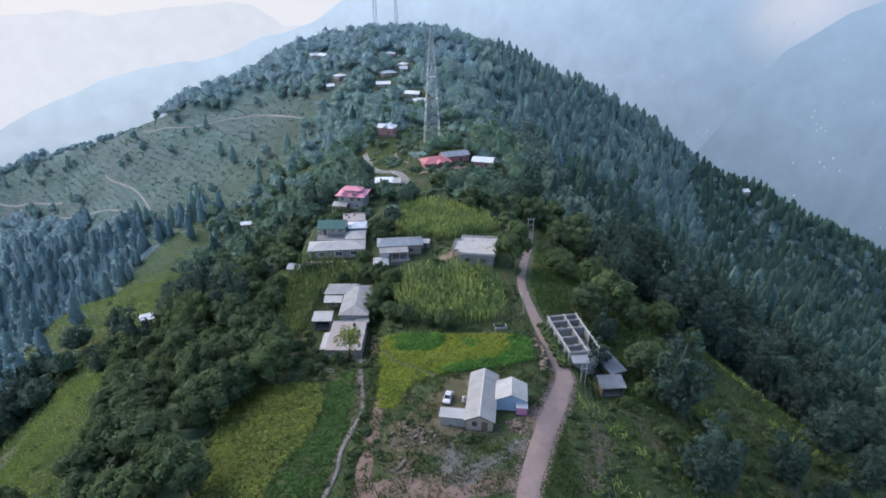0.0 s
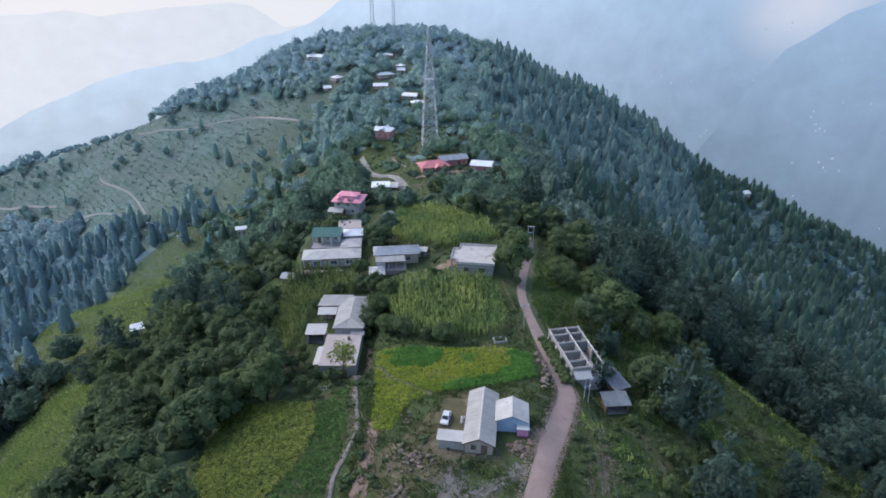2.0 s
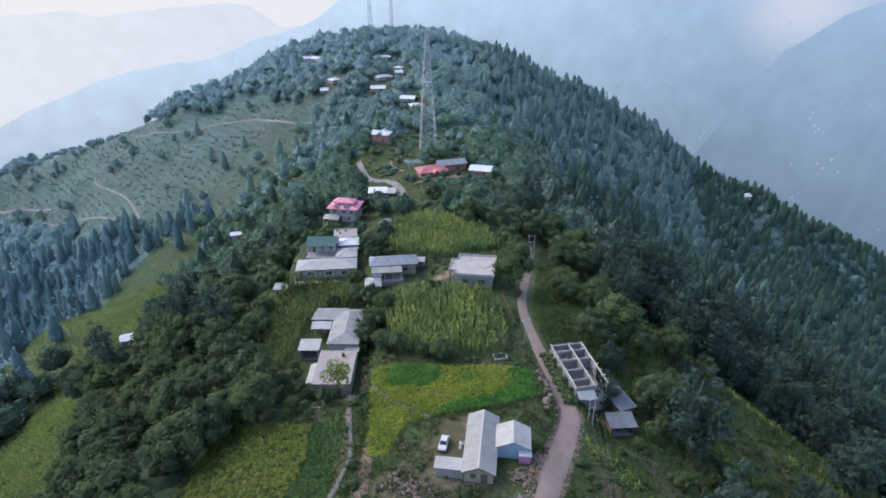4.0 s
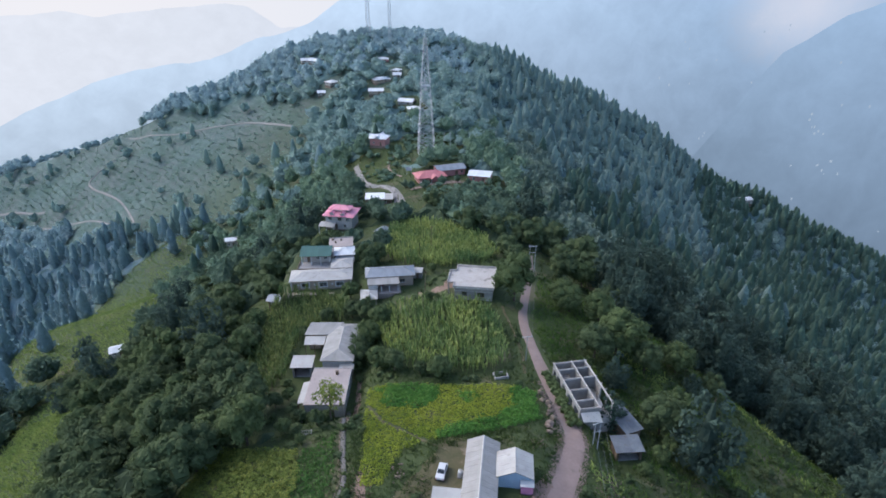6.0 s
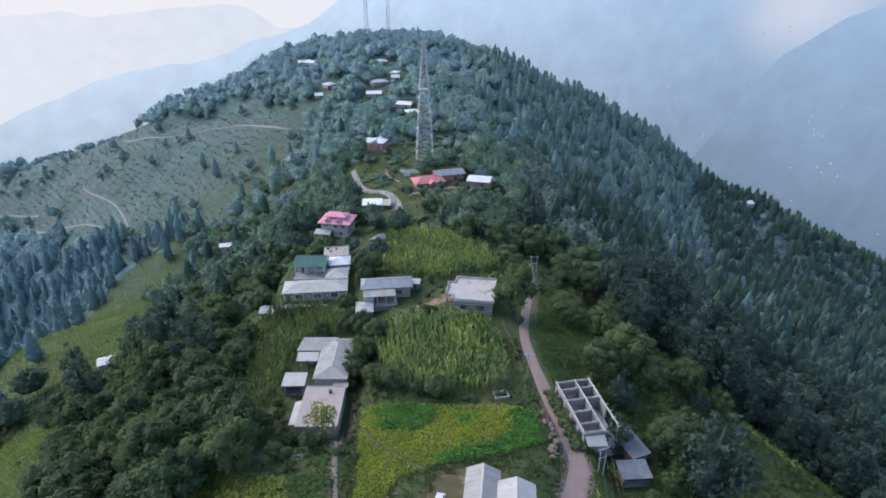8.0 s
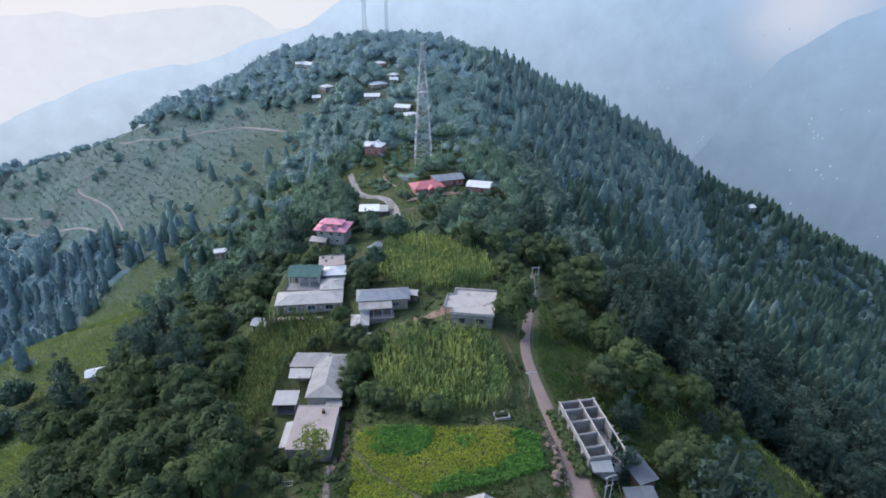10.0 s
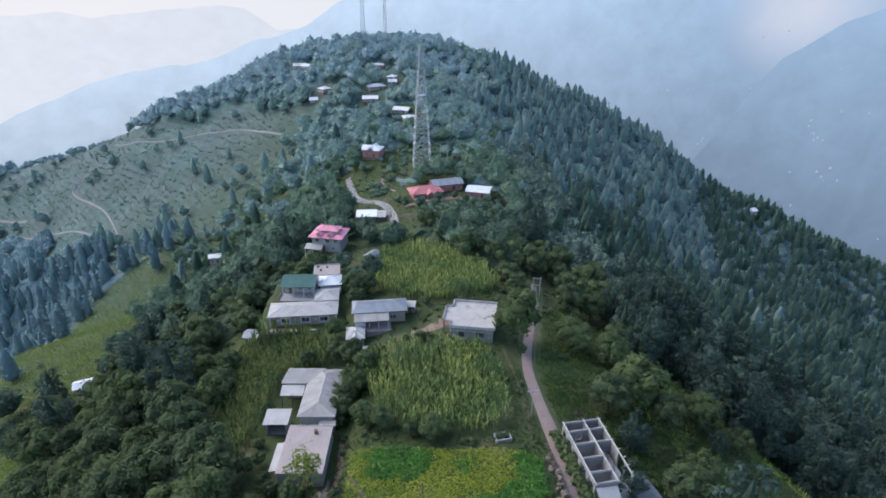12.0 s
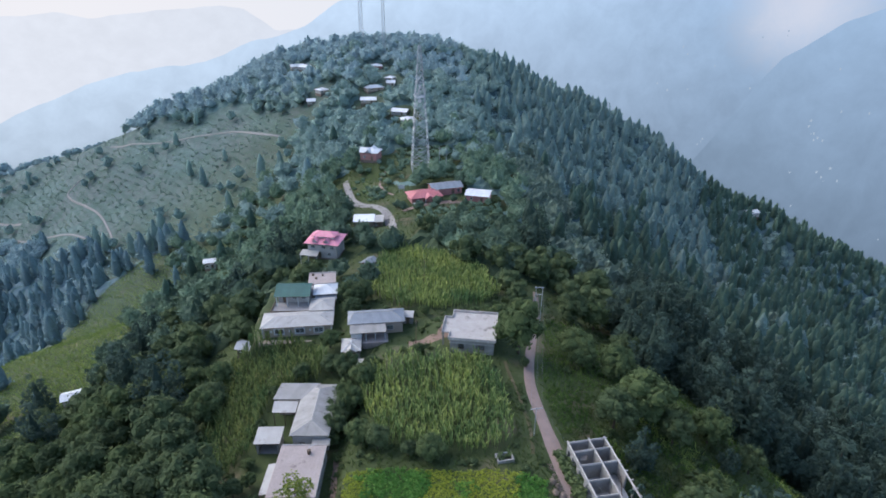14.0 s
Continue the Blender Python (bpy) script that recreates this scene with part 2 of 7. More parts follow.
def pierced(bag, at, u0, u1, z0, z1, holes, thick, gable=0.0):
    """A wall along u, one closed shell, with openings that go through it. at(u, depth, z) gives the place."""
    us = sorted({u0, u1, *[h[0] for h in holes], *[h[1] for h in holes]} | ({(u0 + u1) / 2} if gable else set()))
    zs = sorted({z0, z1, *[h[2] for h in holes], *[h[3] for h in holes]})

    def solid(i, j):
        if not (0 <= i < len(us) - 1 and 0 <= j < len(zs) - 1):
            return False
        mu, mz = (us[i] + us[i + 1]) / 2, (zs[j] + zs[j + 1]) / 2
        return not any(h[0] < mu < h[1] and h[2] < mz < h[3] for h in holes)

    verts, faces, index = [], [], {}

    def vert(i, j, s):
        if (i, j, s) not in index:
            index[i, j, s] = len(verts)
            verts.append(at(us[i], thick * s, zs[j]))
        return index[i, j, s]

    for i in range(len(us) - 1):
        for j in range(len(zs) - 1):
            if not solid(i, j):
                continue
            faces.append((vert(i, j, 0), vert(i + 1, j, 0), vert(i + 1, j + 1, 0), vert(i, j + 1, 0)))
            faces.append((vert(i, j + 1, 1), vert(i + 1, j + 1, 1), vert(i + 1, j, 1), vert(i, j, 1)))
            for di, dj, p, q in ((-1, 0, (0, 1), (0, 0)), (1, 0, (1, 0), (1, 1)), (0, -1, (0, 0), (1, 0)), (0, 1, (1, 1), (0, 1))):
                if not solid(i + di, j + dj) and not (gable and dj == 1 and j == len(zs) - 2):
                    faces.append((vert(i + p[0], j + p[1], 0), vert(i + p[0], j + p[1], 1), vert(i + q[0], j + q[1], 1), vert(i + q[0], j + q[1], 0)))
    if gable:
        top = len(zs) - 1
        row = [vert(i, top, 0) for i in range(len(us))]
        back = [vert(i, top, 1) for i in range(len(us))]
        n = len(verts)
        verts += [at((u0 + u1) / 2, 0, z1 + gable), at((u0 + u1) / 2, thick, z1 + gable)]
        faces += [(*row, n), (*back[::-1], n + 1), (row[0], n, n + 1, back[0]), (n, row[-1], back[-1], n + 1)]
    bag.add(verts, faces)


def walls(house, w, d, h, material, openings=(), thick=0.23, x0=0.0, y0=0.0, base=-2.0, frame_mat=None, door_mat=None, gable=None, plinth_mat=None,
          name="wall"):
    """Four walls with openings (side, u, width, sill, height, kind), each window and door a part. gable: ('y' or 'x', rise)."""
    hw, hd = w / 2, d / 2
    sides = {
        "front": (lambda u, t, z: (x0 + u, y0 - hd + t, z), hw),
        "back": (lambda u, t, z: (x0 - u, y0 + hd - t, z), hw),
        "left": (lambda u, t, z: (x0 - hw + t, y0 - u, z), hd - thick),
        "right": (lambda u, t, z: (x0 + hw - t, y0 + u, z), hd - thick),
    }
    for side, (at, half) in sides.items():
        bag = Bag()
        mine = [o for o in openings if o[0] == side]
        holes = [(o[1] - o[2] / 2, o[1] + o[2] / 2, o[3], o[3] + o[4]) for o in mine]
        peak = gable[1] if gable and ((gable[0] == "y") == (side in ("front", "back"))) else 0.0
        pierced(bag, at, -half, half, 0.0, h, holes, thick, peak)
        part(name, bag, material, house)
        for o, (a, b, lo, hi) in zip(mine, holes):
            f = 0.07
            if o[5] == "window":
                win = Bag()
                pierced(win, lambda u, t, z: at(u, t - 0.04, z), a, b, lo, hi, [(a + f, (a + b) / 2 - f / 2, lo + f, hi - f), ((a + b) / 2 + f / 2, b - f, lo + f, hi - f)], 0.12)
                wo = part("window", win, frame_mat, house)
                pane = Bag().hexa([at(a, 0.1, lo), at(b, 0.1, lo), at(b, 0.12, lo), at(a, 0.12, lo)], [at(a, 0.1, hi), at(b, 0.1, hi), at(b, 0.12, hi), at(a, 0.12, hi)])
                part("pane", pane, GLASS, wo)
            elif o[5] == "door":
                door = Bag()
                door.hexa([at(a, 0.05, lo), at(b, 0.05, lo), at(b, 0.1, lo), at(a, 0.1, lo)], [at(a, 0.05, hi), at(b, 0.05, hi), at(b, 0.1, hi), at(a, 0.1, hi)])
                part("door", door, door_mat or TIMBER, house)
    if base < 0:
        part("plinth", Bag().box(x0 - hw - 0.09, x0 + hw + 0.09, y0 - hd - 0.09, y0 + hd + 0.09, base, -0.003, 0.04), plinth_mat or STONE, house)
    part("room_floor", Bag().box(x0 - hw + thick, x0 + hw - thick, y0 - hd + thick, y0 + hd - thick, 0.0, 0.06), SLAB, house)


def post(house, x, y, z0, z1, material, size=0.16):
    part("post", Bag().box(x - size / 2, x + size / 2, y - size / 2, y + size / 2, z0, z1), material, house)


def draped(name, path, half, material, label, category, lift=0.06, steps=12, ragged=0.0, seed=1, kind="structure"):
    """A road or path laid over the ground along (x, y) points, with a slightly uneven edge and its own thickness."""
    rng = np.random.RandomState(seed)
    P = np.array(path, float)
    t = np.arange(len(P))
    s = np.linspace(0, len(P) - 1, (len(P) - 1) * steps + 1)
    i = np.clip(s.astype(int), 0, len(P) - 2)
    f = (s - i)[:, None]
    Q = np.vstack([2 * P[0] - P[1], P, 2 * P[-1] - P[-2]])
    p0, p1, p2, p3 = Q[i], Q[i + 1], Q[i + 2], Q[i + 3]
    C = 0.5 * (2 * p1 + (p2 - p0) * f + (2 * p0 - 5 * p1 + 4 * p2 - p3) * f**2 + (3 * p1 - p0 - 3 * p2 + p3) * f**3)
    T = np.gradient(C, axis=0)
    T /= np.linalg.norm(T, axis=1)[:, None]
    N = np.stack([-T[:, 1], T[:, 0]], 1)
    hw = np.interp(s, t, half) if np.ndim(half) else np.full(len(s), float(half))
    across = np.linspace(-1, 1, 9)
    wobble = rng.uniform(-1, 1, (len(s) + 6, 2))
    wobble = sum(wobble[k:k + len(s)] for k in range(7)) / 2.6 + rng.uniform(-0.25, 0.25, (len(s), 2))
    wobble = np.concatenate([np.repeat(wobble[:, :1], 4, 1), np.zeros((len(s), 1)), np.repeat(wobble[:, 1:], 4, 1)], 1)
    edge = hw[:, None] * across[None] * (1 + ragged * wobble * np.abs(across))
    X, Y = C[:, None, 0] + N[:, None, 0] * edge, C[:, None, 1] + N[:, None, 1] * edge
    Z = sheet_z(X, Y) + lift * (1 - (np.abs(across) ** 6)[None] * 1.6)
    ob = new(name, quick_mesh(name, np.stack([X, Y, Z], -1).reshape(-1, 3), grid_faces(len(s), 9)[:, ::-1], material, True))
    return tagged(ob, label, category, kind=kind)


# ---- materials ----
def shade(name, dark, light, scale=1.0, rough=0.85, fine=8.0, fine_amount=0.35, bump=0.25, bump_scale=None, metal=0.0,
          per_object=0.0, stain=None, stain_scale=0.3, stain_cut=0.55, upland_haze=None, glow=None, detail=6.0, island=0.0, spec=0.3, thin=0.0, deep=0.08):
    """A surface with two scales of variation, an optional stain, and fine relief."""
    m = bpy.data.materials.new(name)
    m.use_nodes = True
    t = m.node_tree
    n, l = t.nodes, t.links
    b = n["Principled BSDF"]
    b.inputs["Roughness"].default_value = rough
    b.inputs["Metallic"].default_value = metal
    b.inputs["Specular IOR Level"].default_value = spec
    geo = n.new("ShaderNodeNewGeometry")

    def tex(s, d=detail):
        k = n.new("ShaderNodeTexNoise")
        k.inputs["Scale"].default_value = s
        k.inputs["Detail"].default_value = d
        k.inputs["Roughness"].default_value = 0.62
        l.new(geo.outputs["Position"], k.inputs["Vector"])
        return k

    def mix(kind, fac, a, c):
        k = n.new("ShaderNodeMix")
        k.data_type, k.blend_type = "RGBA", kind
        for sock, v in ((k.inputs[0], fac), (k.inputs[6], a), (k.inputs[7], c)):
            if isinstance(v, (int, float)):
                sock.default_value = v
            elif isinstance(v, tuple):
                sock.default_value = (*v[:3], 1)
            else:
                l.new(v, sock)
        return k.outputs[2]

    def spread(sock, lo, hi):
        k = n.new("ShaderNodeMapRange")
        k.inputs["From Min"].default_value, k.inputs["From Max"].default_value = lo, hi
        l.new(sock, k.inputs["Value"])
        return k.outputs["Result"]

    broad = tex(scale)
    col = mix("MIX", spread(broad.outputs["Fac"], 0.3, 0.7), dark, light)
    grain = tex(scale * fine)
    mid = tuple((a + c) / 2 for a, c in zip(dark, light))
    dim = tuple(v * 0.55 for v in mid)
    col = mix("MIX", mix("MULTIPLY", 1.0, (fine_amount,) * 3, mix("MIX", spread(grain.outputs["Fac"], 0.35, 0.7), (1, 1, 1), (0, 0, 0))), col, dim)
    if stain:
        st = tex(stain_scale)
        col = mix("MIX", spread(st.outputs["Fac"], stain_cut, stain_cut + 0.12), col, stain)
    # dry terrace grass with haze painted in, blended over towards the far slopes
    if upland_haze:
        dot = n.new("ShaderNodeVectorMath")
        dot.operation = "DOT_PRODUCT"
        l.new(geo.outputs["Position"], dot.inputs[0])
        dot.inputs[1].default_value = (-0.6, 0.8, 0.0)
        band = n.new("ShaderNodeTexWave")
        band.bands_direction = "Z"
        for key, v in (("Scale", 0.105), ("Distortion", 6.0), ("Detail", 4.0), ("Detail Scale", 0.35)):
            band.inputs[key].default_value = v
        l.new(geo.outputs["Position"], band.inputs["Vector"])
        high = mix("MIX", spread(tex(0.025).outputs["Fac"], 0.42, 0.58), upland_haze, (upland_haze[0] * 1.02, upland_haze[1] * 0.85, upland_haze[2] * 0.88))
        high = mix("MIX", spread(tex(0.09).outputs["Fac"], 0.45, 0.66), high, (upland_haze[0] * 0.5, upland_haze[1] * 0.62, upland_haze[2] * 0.52))
        high = mix("MIX", spread(tex(0.42).outputs["Fac"], 0.5, 0.62), high, (upland_haze[0] * 0.5, upland_haze[1] * 0.68, upland_haze[2] * 0.55))
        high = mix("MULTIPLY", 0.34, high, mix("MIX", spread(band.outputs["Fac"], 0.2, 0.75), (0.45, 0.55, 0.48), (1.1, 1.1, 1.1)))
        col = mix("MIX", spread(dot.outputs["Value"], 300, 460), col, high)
    if per_object or island:
        info = n.new("ShaderNodeObjectInfo") if per_object else geo
        out = info.outputs["Random"] if per_object else geo.outputs["Random Per Island"]
        amount = per_object or island
        hsv = n.new("ShaderNodeHueSaturation")
        val = n.new("ShaderNodeMapRange")
        val.inputs["To Min"].default_value, val.inputs["To Max"].default_value = 1 - amount, 1 + amount
        l.new(out, val.inputs["Value"])
        l.new(val.outputs["Result"], hsv.inputs["Value"])
        hue = n.new("ShaderNodeMapRange")
        hue.inputs["To Min"].default_value, hue.inputs["To Max"].default_value = 0.5 + amount * 0.06, 0.5 - amount * 0.06
        l.new(out, hue.inputs["Value"])
        l.new(hue.outputs["Result"], hsv.inputs["Hue"])
        l.new(col, hsv.inputs["Color"])
        col = hsv.outputs["Color"]
    l.new(col, b.inputs["Base Color"])
    if bump:
        bm_tex = tex(bump_scale or scale * fine * 2)
        bp = n.new("ShaderNodeBump")
        bp.inputs["Strength"].default_value = bump
        bp.inputs["Distance"].default_value = deep
        l.new(bm_tex.outputs["Fac"], bp.inputs["Height"])
        l.new(bp.outputs["Normal"], b.inputs["Normal"])
    if thin:
        tr = n.new("ShaderNodeBsdfTranslucent")
        l.new(col, tr.inputs["Color"])
        ms = n.new("ShaderNodeMixShader")
        ms.inputs[0].default_value = thin
        l.new(b.outputs[0], ms.inputs[1])
        l.new(tr.outputs[0], ms.inputs[2])
        l.new(ms.outputs[0], n["Material Output"].inputs["Surface"])
    if glow:
        l.new(col, b.inputs["Emission Color"])
        b.inputs["Emission Strength"].default_value = glow
    return m


def haze_mat(name, lit, far, x0, x1, glow, contrast, low=1.0, high=1.0, painted_sun=None):
    """Distant mountain flank as a glowing backdrop, haze painted into the glow, paler towards the sunny side; the last
    argument paints a patch of sunlight (centre, radius, colour).
    """
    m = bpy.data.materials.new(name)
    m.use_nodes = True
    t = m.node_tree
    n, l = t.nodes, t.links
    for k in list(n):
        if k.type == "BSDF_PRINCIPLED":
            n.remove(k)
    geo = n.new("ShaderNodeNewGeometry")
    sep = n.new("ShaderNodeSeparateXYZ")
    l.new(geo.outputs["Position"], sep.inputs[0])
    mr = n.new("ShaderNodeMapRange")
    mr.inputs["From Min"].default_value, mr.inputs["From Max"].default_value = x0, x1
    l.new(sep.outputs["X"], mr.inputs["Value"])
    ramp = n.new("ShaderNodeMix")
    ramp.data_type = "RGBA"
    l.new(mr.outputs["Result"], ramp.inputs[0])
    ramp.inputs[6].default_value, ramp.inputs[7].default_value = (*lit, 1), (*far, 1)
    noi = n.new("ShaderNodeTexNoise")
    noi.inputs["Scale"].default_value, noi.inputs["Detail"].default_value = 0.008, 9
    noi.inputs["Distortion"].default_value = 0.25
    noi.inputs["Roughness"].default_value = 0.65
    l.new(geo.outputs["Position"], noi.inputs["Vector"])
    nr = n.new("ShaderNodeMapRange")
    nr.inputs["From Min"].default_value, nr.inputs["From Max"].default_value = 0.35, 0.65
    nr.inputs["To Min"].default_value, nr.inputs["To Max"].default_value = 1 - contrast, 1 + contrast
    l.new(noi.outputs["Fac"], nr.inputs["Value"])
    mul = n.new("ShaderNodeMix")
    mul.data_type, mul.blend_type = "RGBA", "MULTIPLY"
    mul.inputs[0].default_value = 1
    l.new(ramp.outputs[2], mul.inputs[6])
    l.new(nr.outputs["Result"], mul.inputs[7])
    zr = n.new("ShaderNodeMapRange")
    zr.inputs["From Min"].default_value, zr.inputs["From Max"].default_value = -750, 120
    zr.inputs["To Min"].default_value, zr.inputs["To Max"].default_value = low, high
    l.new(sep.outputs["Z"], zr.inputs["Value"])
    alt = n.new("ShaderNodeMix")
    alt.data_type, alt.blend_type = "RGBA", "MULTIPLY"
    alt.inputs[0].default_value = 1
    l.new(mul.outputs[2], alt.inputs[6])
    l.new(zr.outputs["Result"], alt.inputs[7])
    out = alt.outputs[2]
    if painted_sun:
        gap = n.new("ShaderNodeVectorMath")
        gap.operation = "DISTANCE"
        gap.inputs[1].default_value = painted_sun[0]
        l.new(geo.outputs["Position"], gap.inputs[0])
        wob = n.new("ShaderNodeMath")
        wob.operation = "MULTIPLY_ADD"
        wob.inputs[1].default_value = painted_sun[1] * 0.9
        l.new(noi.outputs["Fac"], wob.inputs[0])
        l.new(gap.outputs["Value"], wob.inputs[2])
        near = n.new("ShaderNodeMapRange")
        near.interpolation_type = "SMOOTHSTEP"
        near.inputs["From Min"].default_value, near.inputs["From Max"].default_value = painted_sun[1] * 1.9, painted_sun[1] * 0.4
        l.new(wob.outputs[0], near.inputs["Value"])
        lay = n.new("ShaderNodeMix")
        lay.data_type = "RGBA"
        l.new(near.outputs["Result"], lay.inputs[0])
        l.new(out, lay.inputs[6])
        lay.inputs[7].default_value = (*painted_sun[2], 1)
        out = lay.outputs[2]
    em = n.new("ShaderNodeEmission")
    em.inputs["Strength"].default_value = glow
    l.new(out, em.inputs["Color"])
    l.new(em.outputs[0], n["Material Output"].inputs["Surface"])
    return m


GRASS = shade("grass_slope", (0.033, 0.051, 0.018), (0.067, 0.087, 0.030), 0.07, 0.95, 14, 0.5, 0.5, stain=(0.102, 0.090, 0.054), stain_scale=0.09, stain_cut=0.55, upland_haze=(0.098, 0.142, 0.136))
TIN_PALE = shade("tin_pale", (0.233, 0.221, 0.209), (0.306, 0.292, 0.275), 0.5, 0.55, 9, 0.2, 0.12, per_object=0.07, metal=0.05, stain=(0.162, 0.144, 0.126), stain_scale=0.8, stain_cut=0.62)
TIN_OLD = shade("tin_old_blue", (0.090, 0.102, 0.119), (0.156, 0.168, 0.184), 0.6, 0.6, 9, 0.3, 0.15, per_object=0.12, stain=(0.098, 0.082, 0.074), stain_scale=0.9, stain_cut=0.58)
TIN_WHITE = shade("tin_white", (0.318, 0.304, 0.286), (0.400, 0.383, 0.361), 0.4, 0.55, 9, 0.12, 0.08, per_object=0.05, stain=(0.224, 0.210, 0.197), stain_scale=0.45, stain_cut=0.58)
TIN_GREY = shade("tin_grey", (0.184, 0.201, 0.226), (0.254, 0.272, 0.297), 0.5, 0.45, 9, 0.2, 0.12, per_object=0.08, metal=0.15, stain=(0.141, 0.128, 0.121), stain_scale=0.8, stain_cut=0.64)
TIN_GREEN = shade("tin_green", (0.025, 0.082, 0.072), (0.038, 0.108, 0.095), 0.5, 0.5, 9, 0.15, 0.1, per_object=0.06)
TIN_RED = shade("tin_red", (0.410, 0.131, 0.139), (0.508, 0.189, 0.189), 0.5, 0.55, 9, 0.2, 0.1, per_object=0.07)
TIN_PINK = shade("tin_pink", (0.558, 0.205, 0.271), (0.656, 0.271, 0.336), 0.5, 0.55, 9, 0.1, 0.1, per_object=0.05)
SLAB = shade("concrete_slab", (0.269, 0.256, 0.249), (0.371, 0.352, 0.339), 0.35, 0.9, 8, 0.25, 0.3, stain=(0.173, 0.160, 0.153), stain_scale=0.45, stain_cut=0.58)
SLAB_PINK = shade("pink_washed_slab", (0.292, 0.244, 0.227), (0.377, 0.322, 0.300), 0.35, 0.9, 8, 0.25, 0.3, stain=(0.163, 0.136, 0.130), stain_scale=0.4, stain_cut=0.6)
BLOCK = shade("block_wall", (0.205, 0.197, 0.189), (0.287, 0.275, 0.264), 0.8, 0.95, 6, 0.3, 0.4, per_object=0.08)
PLASTER = shade("plaster", (0.320, 0.301, 0.281), (0.409, 0.390, 0.371), 0.5, 0.9, 8, 0.2, 0.2, stain=(0.224, 0.205, 0.192), stain_scale=0.7, stain_cut=0.62)
MUD = shade("mud_plaster", (0.287, 0.234, 0.193), (0.369, 0.307, 0.258), 0.5, 0.95, 8, 0.3, 0.3)
BLUE_WALL = shade("blue_paint", (0.230, 0.320, 0.435), (0.294, 0.384, 0.486), 0.5, 0.85, 8, 0.15, 0.15)
DOOR_RED = shade("dark_red_paint", (0.16, 0.035, 0.035), (0.22, 0.06, 0.055), 0.6, 0.6, 8, 0.15, 0.1)
PINK_WALL = shade("pink_paint", (0.43, 0.17, 0.29), (0.52, 0.23, 0.36), 0.6, 0.85, 8, 0.15, 0.15)
ROSE_WALL = shade("rose_brick", (0.361, 0.164, 0.156), (0.459, 0.230, 0.213), 0.8, 0.9, 8, 0.3, 0.3)
WHITE_PAINT = shade("white_paint", (0.422, 0.422, 0.422), (0.499, 0.499, 0.499), 0.8, 0.7, 8, 0.12, 0.1)
STONE = shade("grey_stone", (0.113, 0.086, 0.068), (0.221, 0.173, 0.135), 0.9, 0.95, 6, 0.35, 0.5, per_object=0.2)
TIMBER = shade("weathered_wood", (0.098, 0.070, 0.049), (0.180, 0.135, 0.098), 1.2, 0.9, 8, 0.3, 0.3, per_object=0.1)
STEEL = shade("galvanised_steel", (0.332, 0.354, 0.371), (0.443, 0.464, 0.482), 1.0, 0.5, 8, 0.2, 0.1, metal=0.4)
CABLE = shade("cable", (0.131, 0.139, 0.148), (0.197, 0.205, 0.213), 1.0, 0.6, 8, 0.1, 0.0)
ROAD = shade("pinkish_road", (0.207, 0.148, 0.131), (0.276, 0.205, 0.181), 0.25, 0.95, 10, 0.25, 0.35, stain=(0.151, 0.121, 0.107), stain_scale=0.35, stain_cut=0.6)
DIRT = shade("red_dirt", (0.167, 0.113, 0.090), (0.234, 0.164, 0.131), 0.3, 0.97, 10, 0.3, 0.4, stain=(0.098, 0.089, 0.035), stain_scale=0.4, stain_cut=0.58)
YARD = shade("trodden_yard", (0.063, 0.065, 0.028), (0.123, 0.104, 0.060), 0.25, 0.97, 10, 0.45, 0.4, stain=(0.187, 0.147, 0.109), stain_scale=0.3, stain_cut=0.57)
CAR_PAINT = shade("white_car_paint", (0.473, 0.473, 0.480), (0.512, 0.512, 0.518), 0.8, 0.25, 8, 0.05, 0.0, spec=0.5)
RUBBER = shade("rubber", (0.016, 0.016, 0.016), (0.029, 0.029, 0.029), 2.0, 0.8, 6, 0.2, 0.1)
BARK = shade("bark", (0.049, 0.037, 0.029), (0.107, 0.082, 0.066), 2.0, 0.95, 6, 0.4, 0.4)
LEAF_BROAD = shade("broad_leaves", (0.063, 0.096, 0.048), (0.134, 0.176, 0.080), 0.11, 0.75, 24, 0.6, 1.0, bump_scale=1.5, deep=0.25, island=0.12, spec=0.12, detail=5, thin=0.4)
LEAF_OLIVE = shade("olive_leaves", (0.074, 0.112, 0.048), (0.146, 0.190, 0.078), 0.11, 0.75, 24, 0.6, 1.0, bump_scale=1.5, deep=0.25, island=0.12, spec=0.12, detail=5, thin=0.4)
LEAF_PINE = shade("pine_needles", (0.048, 0.081, 0.066), (0.092, 0.136, 0.103), 0.16, 0.8, 24, 0.6, 1.0, bump_scale=1.5, deep=0.25, island=0.12, spec=0.1, detail=5, thin=0.4)
# hillside to summit woods: haze painted in as paler, bluer foliage
LEAF_MID_HAZE = shade("mid_wood_haze_leaves", (0.156, 0.242, 0.179), (0.256, 0.355, 0.233), 0.09, 0.8, 16, 0.55, 1.0, bump_scale=0.9, deep=0.5, island=0.08, spec=0.1, detail=4, thin=0.45)
LEAF_MIDPINE_HAZE = shade("mid_pine_haze_needles", (0.097, 0.165, 0.138), (0.145, 0.225, 0.170), 0.05, 0.8, 16, 0.55, 1.0, bump_scale=0.9, deep=0.5, island=0.08, spec=0.1, detail=4, thin=0.45)
LEAF_FAR_HAZE = shade("far_wood_haze_leaves", (0.260, 0.368, 0.358), (0.364, 0.479, 0.415), 0.09, 0.85, 16, 0.55, 1.0, bump_scale=0.9, deep=0.5, island=0.06, spec=0.08, detail=4, thin=0.45)
